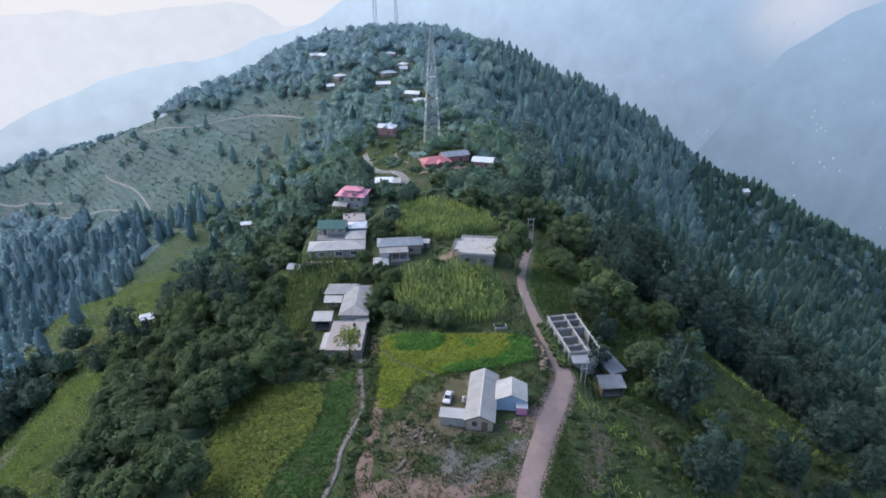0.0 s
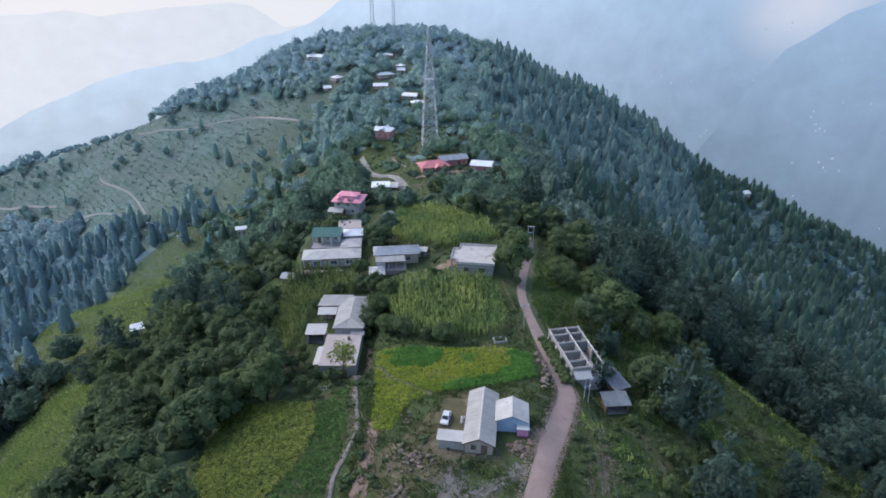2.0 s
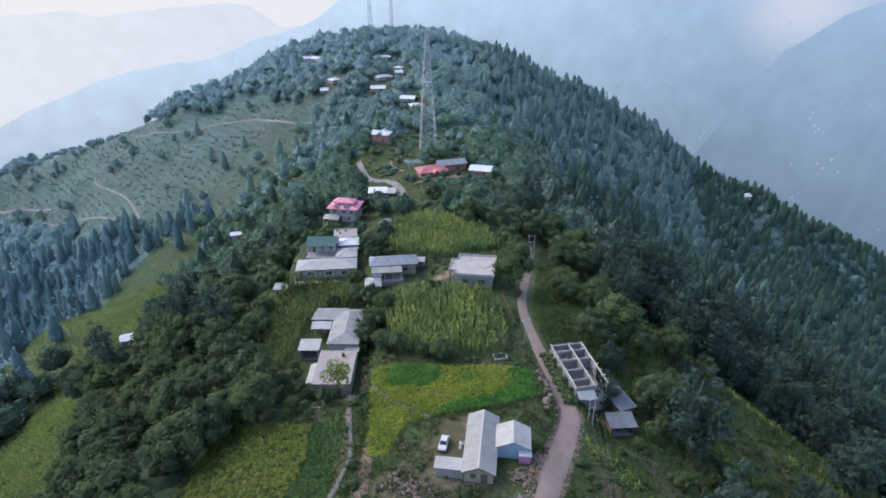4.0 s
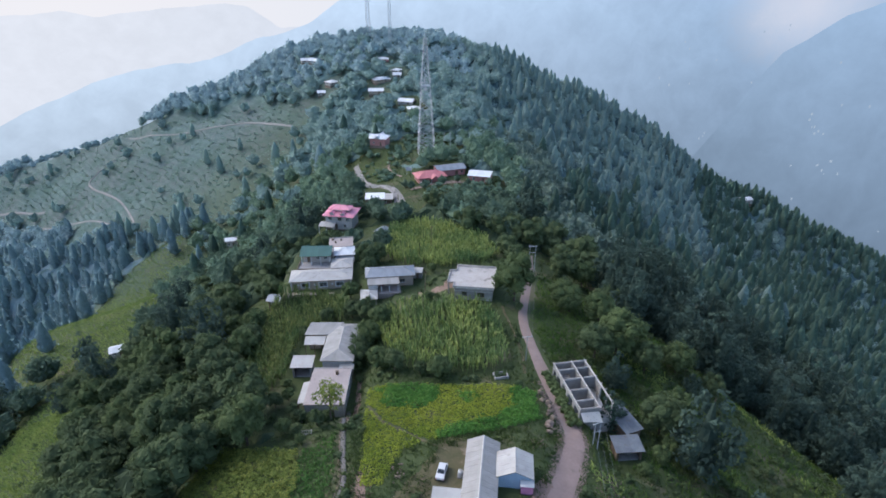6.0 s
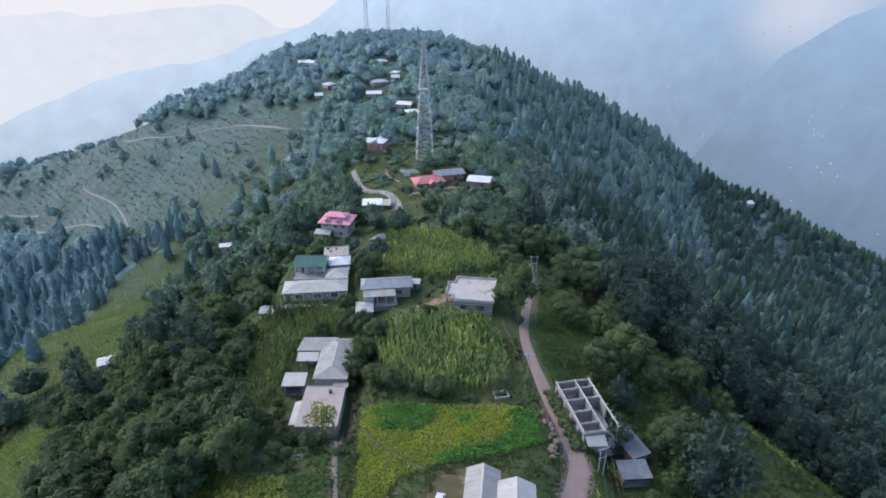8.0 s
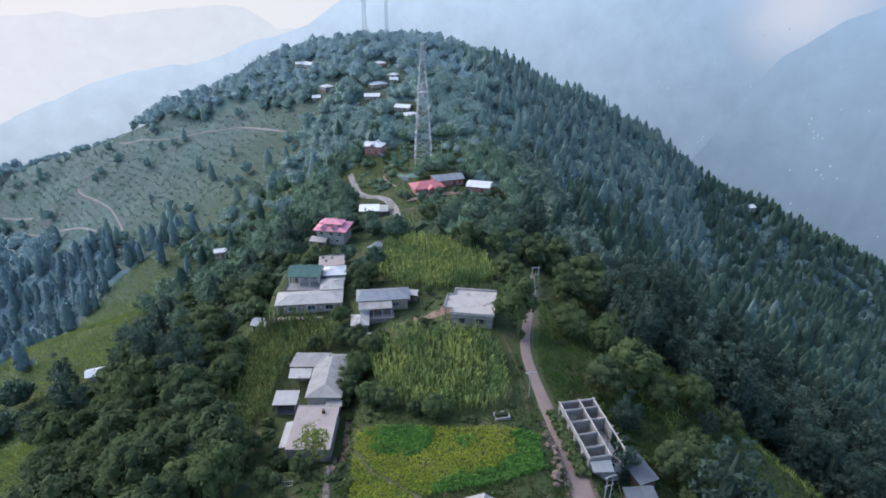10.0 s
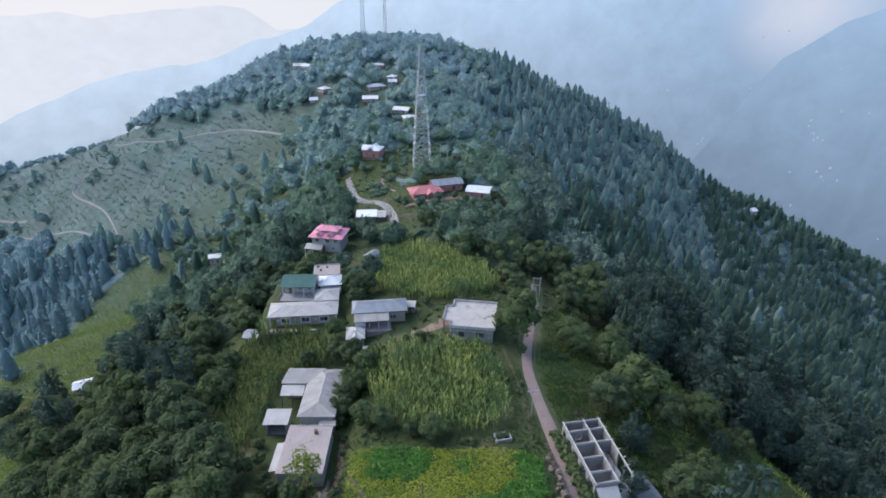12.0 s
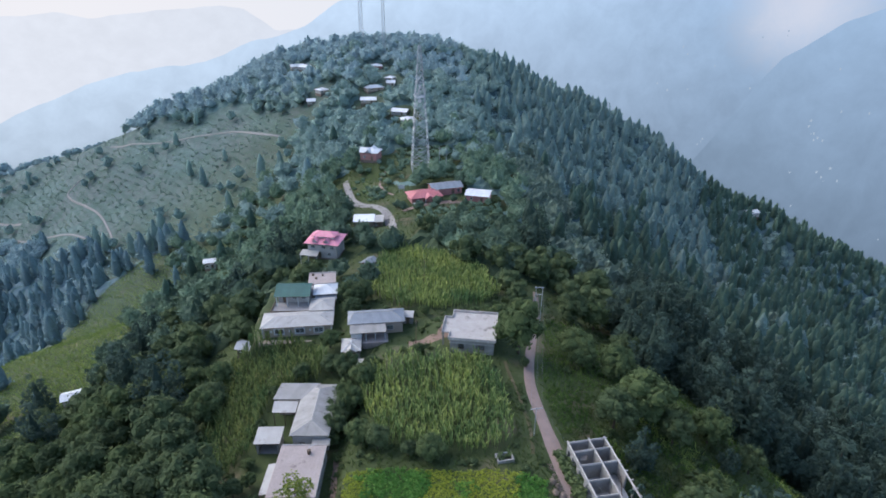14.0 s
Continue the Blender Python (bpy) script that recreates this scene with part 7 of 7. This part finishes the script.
    if kind == "broad":
        slope = rest[eastern[rest]]
        terrace = rest[scattered[rest]]
        rest = rest[~eastern[rest] & ~scattered[rest]]
        stuff("woods", [spread_out(dome_crown(95, 90, 0.42, 1.1), tx[terrace], ty[terrace], tz[terrace] - 0.4, spin[terrace], size[terrace] * 0.85)], LEAF_FAR_HAZE, "single leafy trees scattered over old terraces", "woods")
        # shoulder trees beyond 340 m take the paler far haze colour
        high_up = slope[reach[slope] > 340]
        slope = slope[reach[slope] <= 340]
        stuff("woods", [spread_out(dome_crown(96, 90, 0.42, 1.0), tx[high_up], ty[high_up], tz[high_up] - 0.4, spin[high_up], size[high_up])], LEAF_FAR_HAZE, "leafy wood on the shoulder of the summit, tinted pale with haze", "woods")
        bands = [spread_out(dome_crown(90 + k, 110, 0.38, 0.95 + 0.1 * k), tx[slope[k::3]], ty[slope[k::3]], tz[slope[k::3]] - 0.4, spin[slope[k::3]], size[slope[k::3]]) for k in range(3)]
        stuff("woods", bands, LEAF_EAST_HAZE, "mixed leafy wood on the steep eastern slope", "woods")
    zones = blur if kind == "broad" else blur - 8
    # each farther band gets paler, bluer foliage: haze painted in steps
    for broad, needles, lo, hi, cards, leaf, label2 in ((LEAF_BROAD, LEAF_PINE, 0, 165, 280, 0.29, "dense green wood on the hillside"), (LEAF_HILL_HAZE, LEAF_HILLPINE_HAZE, 165, 225, 165, 0.35, "green wood higher up the hillside"),
                                                        (LEAF_MID_HAZE, LEAF_MIDPINE_HAZE, 225, 300, 130, 0.385, "wood on the upper hillside, foliage tinted lightly with haze"), (LEAF_FAR_HAZE, LEAF_FARPINE_HAZE, 300, 430, 80, 0.46, "wood below the summit, foliage tinted pale with haze"),
                                                        (LEAF_TOP_HAZE, LEAF_FARPINE_HAZE, 430, 2000, 64, 0.5, "wood round the summit, foliage tinted palest with haze")):
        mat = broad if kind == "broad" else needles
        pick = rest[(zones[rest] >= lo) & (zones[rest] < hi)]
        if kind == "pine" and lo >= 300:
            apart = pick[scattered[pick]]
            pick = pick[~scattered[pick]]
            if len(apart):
                stuff("woods", [spread_out(pine_crown(87, 70, 0.4, True), tx[apart], ty[apart], tz[apart] - 0.4, spin[apart], size[apart])], LEAF_FAR_HAZE, "single conifers scattered over old terraces", "woods", smooth=True)
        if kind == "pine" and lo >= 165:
            # pines on the valley side take the needles with painted blue haze
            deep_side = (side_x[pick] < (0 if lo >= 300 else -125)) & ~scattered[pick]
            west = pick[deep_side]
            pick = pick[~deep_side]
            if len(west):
                stuff("woods", [spread_out(pine_crown(88, 70, 0.4, True), tx[west], ty[west], tz[west] - 0.4, spin[west], size[west])], LEAF_VALLEY_HAZE, "conifer wood on the valley side, tinted blue with haze", "woods", smooth=True)
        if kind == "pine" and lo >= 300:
            # low pines toned darker: thinner haze and the shadow side put into the colour
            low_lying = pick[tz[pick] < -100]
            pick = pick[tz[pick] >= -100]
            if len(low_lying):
                stuff("woods", [spread_out(pine_crown(84 + k, 80, 0.42, True), tx[low_lying[k::3]], ty[low_lying[k::3]], tz[low_lying[k::3]] - 0.4, spin[low_lying[k::3]], size[low_lying[k::3]]) for k in range(3)], LEAF_MIDPINE_HAZE,
                      "haze-tinted conifer wood low on the eastern slope, toned darker for the shadow side", "woods", smooth=True)
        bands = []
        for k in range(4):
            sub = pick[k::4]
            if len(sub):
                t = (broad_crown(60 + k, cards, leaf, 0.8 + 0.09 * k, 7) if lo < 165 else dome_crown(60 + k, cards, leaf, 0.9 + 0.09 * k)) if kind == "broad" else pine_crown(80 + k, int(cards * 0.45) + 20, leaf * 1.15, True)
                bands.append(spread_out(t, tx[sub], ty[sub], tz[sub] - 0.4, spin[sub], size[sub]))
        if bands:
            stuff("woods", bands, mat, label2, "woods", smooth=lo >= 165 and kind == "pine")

olive = thing("broadleaf_tree", pose(-20.3, 106.0, float(sheet_z(-20.3, 106.0)), 0, 0, 40) @ Matrix.Scale(1.4, 4), "thin-leaved yellowish olive tree in front of the terrace house", "tree")
part("trunk", trunk_mesh(9, 4.6, 0.17, 6), BARK, olive)
crown = new("crown", quick_mesh("crown", *leaf_cards(np.random.RandomState(77), [(0, 0, 4.4), (1.3, 0.3, 4.0), (-1.2, 0.6, 4.2), (0.2, -1.3, 3.8), (0.3, 1.2, 5.0), (-0.6, -0.5, 5.6), (0.9, -0.4, 5.2)], [1.2, 1.0, 0.95, 0.9, 1.0, 0.8, 0.8], 900, 0.17, ruffle=0.8), FIELD_LEAF))
crown.parent = olive

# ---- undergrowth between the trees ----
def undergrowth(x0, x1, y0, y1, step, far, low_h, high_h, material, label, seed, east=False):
    """A leafy, uneven sheet added to fill and lighten the gaps under the crowns; it runs out into the ground at the
    wood's edges.
    """
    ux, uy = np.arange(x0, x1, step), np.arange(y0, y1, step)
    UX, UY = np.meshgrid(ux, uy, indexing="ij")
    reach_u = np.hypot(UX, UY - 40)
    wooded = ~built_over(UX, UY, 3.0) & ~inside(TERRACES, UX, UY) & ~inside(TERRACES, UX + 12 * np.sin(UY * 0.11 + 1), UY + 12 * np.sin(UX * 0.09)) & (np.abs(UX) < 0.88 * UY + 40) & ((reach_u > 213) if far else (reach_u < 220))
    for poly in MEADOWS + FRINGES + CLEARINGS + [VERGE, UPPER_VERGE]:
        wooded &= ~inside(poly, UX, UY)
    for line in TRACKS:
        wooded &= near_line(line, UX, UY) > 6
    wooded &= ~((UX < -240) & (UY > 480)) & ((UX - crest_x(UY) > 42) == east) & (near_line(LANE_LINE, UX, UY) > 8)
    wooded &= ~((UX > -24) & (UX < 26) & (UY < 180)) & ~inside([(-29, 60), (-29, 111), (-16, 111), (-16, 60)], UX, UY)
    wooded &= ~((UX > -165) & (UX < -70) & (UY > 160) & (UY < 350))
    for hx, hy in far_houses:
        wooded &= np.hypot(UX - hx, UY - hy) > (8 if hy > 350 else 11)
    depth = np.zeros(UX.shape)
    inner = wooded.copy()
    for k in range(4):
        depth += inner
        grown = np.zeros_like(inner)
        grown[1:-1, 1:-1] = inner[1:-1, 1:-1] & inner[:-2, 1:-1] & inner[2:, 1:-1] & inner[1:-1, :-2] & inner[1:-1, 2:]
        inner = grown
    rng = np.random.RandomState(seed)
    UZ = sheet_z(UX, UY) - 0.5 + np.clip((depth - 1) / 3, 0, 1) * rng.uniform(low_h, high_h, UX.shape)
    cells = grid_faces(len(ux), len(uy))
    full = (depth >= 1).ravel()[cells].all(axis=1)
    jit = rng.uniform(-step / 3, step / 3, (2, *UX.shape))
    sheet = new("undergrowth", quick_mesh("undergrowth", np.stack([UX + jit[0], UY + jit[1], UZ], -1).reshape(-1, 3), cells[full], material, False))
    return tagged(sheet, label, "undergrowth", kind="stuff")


undergrowth(-500, 200, 215, 620, 3.2, True, 2.0, 4.8, UNDERWOOD_HAZE, "leafy undergrowth between the trees of the upper woods, tinted pale with haze", 44)
undergrowth(20, 620, 120, 640, 3.6, True, 3.0, 6.2, UNDERWOOD_EAST_HAZE, "undergrowth between the conifers of the eastern slope, tinted blue-green with haze", 46, True)
undergrowth(-430, -150, 150, 430, 3.4, True, 2.5, 5.5, UNDERWOOD_DEEP_HAZE, "undergrowth between the conifers of the valley side, tinted blue with haze", 47)
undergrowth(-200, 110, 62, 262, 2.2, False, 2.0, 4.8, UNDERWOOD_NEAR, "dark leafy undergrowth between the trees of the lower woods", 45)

# ---- shrubs ----
sx, sy, rng = jittered(-115, 112, 62, 200, 3.1, 21)
ok = ~built_over(sx, sy, 0.3) & ~inside([(-13, 60), (-12, 98), (21, 102), (24, 60)], sx, sy) & (np.abs(sx) < 0.8 * sy + 15)
in_meadow = np.zeros(len(sx), bool)
for poly in MEADOWS + FRINGES + [UPPER_VERGE]:
    in_meadow |= inside(poly, sx, sy)
ok &= ~in_meadow | (rng.rand(len(sx)) < 0.2)
dense = inside(VERGE, sx, sy)
ok &= rng.rand(len(sx)) < np.where(dense, 0.97, 0.55)
sx, sy = sx[ok], sy[ok]
rng2 = np.random.RandomState(9)
low = []
for k in range(3):
    c = [(0, 0, 0.5), (0.5, 0.2, 0.4), (-0.4, 0.4, 0.35), (0.1, -0.5, 0.4)]
    r = [0.6, 0.45, 0.5, 0.4]
    low.append(join(lobes_core(rng2, c, r, 0.75, nu=5), leaf_cards(rng2, c, r, 30, 0.26)))
meshes = [spread_out(low[k], sx[k::3], sy[k::3], sheet_z(sx[k::3], sy[k::3]), rng2.uniform(0, 6, len(sx[k::3])), rng2.uniform(0.4, 1.35, len(sx[k::3]))) for k in range(3)]
stuff("shrubs", meshes[:2], LEAF_OLIVE, "low green shrubs and weeds on the slope", "shrubs")
stuff("shrubs", meshes[2:], LEAF_BROAD, "dark green bushes on the slope", "shrubs")
cx_, cy_, rng = jittered(-50, 32, 232, 350, 2.2, 27)
ok = np.zeros(len(cx_), bool)
for poly in CLEARINGS[:5]:
    ok |= inside(poly, cx_, cy_)
ok &= ~on_plot(cx_, cy_, 0.8) & (near_line(LANE_LINE, cx_, cy_) > 2.6) & (rng.rand(len(cx_)) < np.where(inside(CLEARINGS[1], cx_, cy_), 0.3, 0.6))
ok &= ~((np.abs(cx_ + 5) < 11) & (np.abs(cy_ - 268) < 6))
stuff("shrubs", [spread_out(low[k], cx_[ok][k::3], cy_[ok][k::3], sheet_z(cx_[ok][k::3], cy_[ok][k::3]), rng2.uniform(0, 6, len(cx_[ok][k::3])), rng2.uniform(0.9, 2.2, len(cx_[ok][k::3]))) for k in range(3)],
      LEAF_MID_HAZE, "bushes round the upper clearings", "shrubs")
fx, fy, rng = jittered(-450, -85, 335, 565, 2.4, 22)
ok = inside(TERRACES, fx, fy)
for line in TRACKS:
    ok &= near_line(line, fx, fy) > 2.5
step = (sheet_z(fx, fy) + 0.6 * np.sin(fx * 0.05) + 0.8 * np.sin(fy * 0.031)) / 3.2
ok &= rng.rand(len(fx)) < np.where(step - np.floor(step) < 0.36, 0.95, 0.34)
fx, fy = fx[ok], fy[ok]
stuff("shrubs", [spread_out(join(lobes_core(rng2, [(0, 0, 0.0)], [1.1], 0.9, 0.4, 5), leaf_cards(rng2, [(0, 0, 0.1)], [1.1], 5, 0.45, flat=0.4)), fx, fy, sheet_z(fx, fy), rng2.uniform(0, 6, len(fx)), 0.35 + 1.3 * rng2.rand(len(fx)) ** 2.2)],
      SCRUB, "scrub growing along old field terraces", "shrubs")


yard_bushes = [(-2.9, 83.7, 0.9), (-6.3, 82.6, 0.7), (4.0, 78.0, 1.0), (-11.0, 74.9, 0.9), (-9.5, 79.0, 0.6), (-3.9, 74.6, 0.6), (-8.3, 71.6, 0.6), (-15.2, 75.3, 1.0), (1.3, 81.8, 0.5), (-15.8, 73.8, 0.8),
               (-7.5, 83.6, 0.6), (6.4, 78.9, 0.6), (-1.4, 73.5, 0.4), (-11.7, 77.7, 0.6), (10.7, 76.0, 0.5), (-5.6, 80.1, 0.5), (-14.6, 81, 0.7), (-15.0, 84.5, 0.6), (3.2, 79.0, 0.8), (-10.2, 73.4, 0.7)]
yb = np.array(yard_bushes)
bank = [(29.9 - 4.5 * 0.985 - v * 0.174 + 0.3 * math.sin(v * 5), 113.7 - 4.5 * 0.174 + v * 0.985, 1.5 + 0.5 * math.sin(v * 3.3 + 1)) for v in np.arange(-7.6, 7.8, 0.62)]
bank = np.array(bank)
stuff("bushes", [spread_out(low[k], bank[k::3, 0], bank[k::3, 1], sheet_z(bank[k::3, 0], bank[k::3, 1]) - 0.1, rng2.uniform(0, 6, len(bank[k::3])), bank[k::3, 2]) for k in range(3)], LEAF_OLIVE, "green bushes along the wall of the unfinished building", "bushes")
stuff("bushes", [spread_out(low[k], yb[k::3, 0], yb[k::3, 1], sheet_z(yb[k::3, 0], yb[k::3, 1]) - 0.1, rng2.uniform(0, 6, len(yb[k::3])), yb[k::3, 2] * 1.25) for k in range(3)], LEAF_BROAD, "dark green bushes growing among the rubble", "bushes")


# ---- crops ----
def maize_plant(seed):
    """A stalk with long arching leaves that droop at the tips."""
    rng = np.random.RandomState(seed)
    V, F = [(-0.03, 0, -0.1), (0.03, 0, -0.1), (0.02, 0.02, 2.1), (-0.02, 0.02, 2.1)], [(0, 1, 2, 3)]
    for k in range(8):
        a, z, reach = k * 2.6 + rng.uniform(-0.4, 0.4), 0.35 + k * 0.22, rng.uniform(0.3, 0.56)
        c, s = math.cos(a), math.sin(a)
        pts = [(0.0, z, 0.035), (reach * 0.5, z + 0.68, 0.08), (reach, z + 0.88, 0.012)]
        n = len(V)
        for r, h, w in pts:
            V += [(r * c - w * s, r * s + w * c, h), (r * c + w * s, r * s - w * c, h)]
        F += [(n, n + 1, n + 3, n + 2), (n + 2, n + 3, n + 5, n + 4)]
    return np.array(V, float), np.array(F)


def tassel(seed):
    rng = np.random.RandomState(seed)
    V, F = [], []
    for k in range(4):
        a = k * 1.57 + rng.uniform(-0.3, 0.3)
        c, s = math.cos(a) * 0.16, math.sin(a) * 0.16
        n = len(V)
        V += [(0, 0, 2.0), (s * 0.2, -c * 0.2, 2.02), (c, s, 2.36), (c * 0.9, s * 1.1, 2.38)]
        F.append((n, n + 1, n + 2, n + 3))
    return np.array(V), np.array(F)


def sow(poly, dx, dy, seed, turn=0.0):
    xs, ys = [p[0] for p in poly], [p[1] for p in poly]
    rng = np.random.RandomState(seed)
    cx, cy = np.mean(xs), np.mean(ys)
    r = max(max(xs) - min(xs), max(ys) - min(ys))
    X, Y = np.meshgrid(np.arange(-r, r, dx), np.arange(-r, r, dy), indexing="ij")
    X, Y = (X + rng.normal(0, dx * 0.2, X.shape)).ravel(), (Y + rng.normal(0, dy * 0.25, Y.shape)).ravel()
    c, s = math.cos(turn), math.sin(turn)
    X, Y = cx + X * c - Y * s, cy + X * s + Y * c
    k = inside(poly, X, Y) & (rng.rand(len(X)) < 0.85)
    return X[k], Y[k], rng


for poly, seed, dx, dy, label in ((MAIZE_LOW, 1, 1.15, 0.62, "tall green maize crop turning yellow"), (MAIZE_HIGH, 2, 1.15, 0.62, "tall maize crop above the houses"), (MAIZE_LEFT, 3, 1.05, 0.55, "ragged tall maize below the white house")):
    mx, my, rng = sow(poly, dx, dy, seed, 0.15)
    sc = rng.uniform(0.95, 1.6, len(mx))
    sp = rng.uniform(0, 6.28, len(mx))
    mz = sheet_z(mx, my)
    stuff("maize", [spread_out(maize_plant(seed * 10 + k), mx[k::4], my[k::4], mz[k::4], sp[k::4], sc[k::4]) for k in range(4)], DRY_CORN if seed == 3 else CORN, label, "maize crop")
    stuff("maize_tassels", [spread_out(tassel(seed), mx[::2], my[::2], mz[::2], sp[::2], sc[::2])], TASSEL, "dry tassels on top of the maize", "maize crop")


def bushy(seed, n, r, h, leaf):
    rng = np.random.RandomState(seed)
    return leaf_cards(rng, [(0, 0, h * 0.5), (r * 0.4, 0, h * 0.4), (-r * 0.3, r * 0.3, h * 0.45)], [r, r * 0.7, r * 0.7], n, leaf, flat=h / (2 * r))


GREEN_PATCHES = [[(-0.5, 98.5), (1.6, 95.2), (9.6, 98.4), (19.8, 103.5), (21.4, 111.0), (20.5, 116), (15.3, 113.8), (15.4, 107.6), (10.1, 103.2), (2.9, 101)], [(-11.0, 116.1), (-5.6, 116.3), (0.6, 115.0), (0.6, 109.1), (-2.7, 107.4), (-9.3, 107.4), (-11.0, 111.5)],
                 [(4.4, 112.0), (7.0, 112.4), (7.4, 109), (5, 108.8)]]
bx, by, rng = sow(BEANS, 0.44, 0.4, 5, 0.1)
clear = near_line(FIELD_PATH, bx, by) > 0.42
bx, by = bx[clear], by[clear]
wob = 0.5 * np.sin(bx * 1.3) + 0.5 * np.cos(by * 1.7 + bx) + np.random.RandomState(4).normal(0, 0.5, len(bx))
green = np.zeros(len(bx), bool)
for poly in GREEN_PATCHES:
    green |= inside(poly, bx + wob, by + wob)
dx_, dy_, rng = sow(YELLOW_FIELD, 0.72, 0.62, 6, 0.4)
gx_, gy_, rng = sow(GREEN_STRIP, 0.55, 0.5, 7, 0.0)


def plants(name, x, y, template, material, label, category, lo, hi, seed):
    rng = np.random.RandomState(seed)
    stuff(name, [spread_out(template[k], x[k::len(template)], y[k::len(template)], sheet_z(x[k::len(template)], y[k::len(template)]), rng.uniform(0, 6.28, len(x[k::len(template)])),
                            rng.uniform(lo, hi, len(x[k::len(template)]))) for k in range(len(template))], material, label, category)


bean_t = [bushy(70 + k, 15, 0.34, 0.5, 0.125) for k in range(3)]
squash_t = [bushy(75 + k, 17, 0.42, 0.75, 0.15) for k in range(3)]
plants("bean_plants", bx[~green], by[~green], bean_t, BEAN, "yellowing low bean crop", "bean crop", 0.7, 1.25, 1)
plants("vegetable_plants", bx[green], by[green], squash_t, SQUASH, "bright green vegetable patches in the bean field", "vegetable crop", 0.7, 1.35, 2)
clump_t = [bushy(80 + k, 34, 0.55, 1.0, 0.15) for k in range(3)]
plants("bean_plants", dx_, dy_, clump_t, FIELD_LEAF, "yellow-green crop on the lower terrace field", "bean crop", 0.7, 1.3, 3)
plants("vegetable_plants", gx_, gy_, squash_t, STRIP_LEAF, "lush green strip of plants below the path", "vegetable crop", 0.6, 1.1, 4)


# ---- grass ----
def tuft(seed, n, tall, wide):
    rng = np.random.RandomState(seed)
    V, F = [], []
    for k in range(n):
        a, lean, h = rng.uniform(0, 6.28), rng.uniform(0.4, 1.3), tall * rng.uniform(0.6, 1.2)
        c, s = math.cos(a), math.sin(a)
        ox, oy = rng.uniform(-wide, wide, 2)
        w = 0.055
        i = len(V)
        V += [(ox - s * w, oy + c * w, -0.05), (ox + s * w, oy - c * w, -0.05), (ox + c * lean * h * 0.6 + s * w * 0.5, oy + s * lean * h * 0.6 - c * w * 0.5, h * 0.75), (ox + c * lean * h, oy + s * lean * h, h * 0.9)]
        F.append((i, i + 1, i + 2, i + 3))
    return np.array(V), np.array(F)


grass_x, grass_y = [], []
for x0, x1, y0, y1, step, seed in ((-140, 118, 58, 235, 1.75, 31), (-30, 62, 58, 140, 0.95, 32), (-130, -55, 60, 160, 1.0, 33), (-188, -88, 140, 345, 1.4, 34), (-48, 30, 235, 345, 1.3, 35), (60, 106, 96, 164, 0.85, 36), (23, 60, 98, 176, 0.85, 37), (-15, 22, 62, 101, 0.55, 38)):
    ax, ay, rng = jittered(x0, x1, y0, y1, step, seed)
    ok = ~built_over(ax, ay, -0.9) & (np.abs(ax) < 0.9 * ay + 45) & (near_line(ROAD_LINE, ax, ay) > 2.25)
    bare = inside([(-15, 60), (-13.5, 88), (-4, 94), (20, 101), (22, 90), (14, 62)], ax, ay)
    clumps = np.sin(ax * 0.9 + 2 * np.sin(ay * 0.5)) + np.cos(ay * 0.8 + ax * 0.3)
    ok &= ~bare | (rng.rand(len(ax)) < np.where(clumps > 0.2, 0.85, 0.3))
    grass_x.append(ax[ok])
    grass_y.append(ay[ok])
ax, ay = np.concatenate(grass_x), np.concatenate(grass_y)
bright = np.zeros(len(ax), bool)
for poly in MEADOWS + FRINGES:
    bright |= inside(poly, ax, ay)
# yellower streaks run down the open slope below the road
along = (ax - 45) * 0.707 - (ay - 155) * 0.707
across = (ax - 45) * 0.707 + (ay - 155) * 0.707
streak = np.sin(across * 0.42 + 1.1 * np.sin(along * 0.07)) + 0.6 * np.sin(across * 0.19 + along * 0.11 + 2)
on_verge = inside(VERGE, ax, ay)
bright |= on_verge & (streak + 0.5 * np.sin(ax * 0.9) * np.cos(ay * 0.7) > 1.2)
lush = on_verge & (streak > -0.1) & ~bright
for poly in (UPPER_VERGE, CLEARINGS[1]):
    lush |= inside(poly, ax, ay)
tufts = [tuft(90 + k, 5, 0.5, 0.35) for k in range(4)]
plants("grass", ax[lush], ay[lush], tufts, BLADE_LUSH, "lush deep green grass beside the road", "grass", 0.8, 1.8, 8)
plants("grass", ax[~bright & ~lush], ay[~bright & ~lush], tufts, BLADE, "rough green grass and weeds", "grass", 0.6, 1.5, 5)
plants("grass", ax[bright], ay[bright], tufts, BLADE_BRIGHT, "long bright green grass of the open slopes", "grass", 1.0, 2.3, 6)
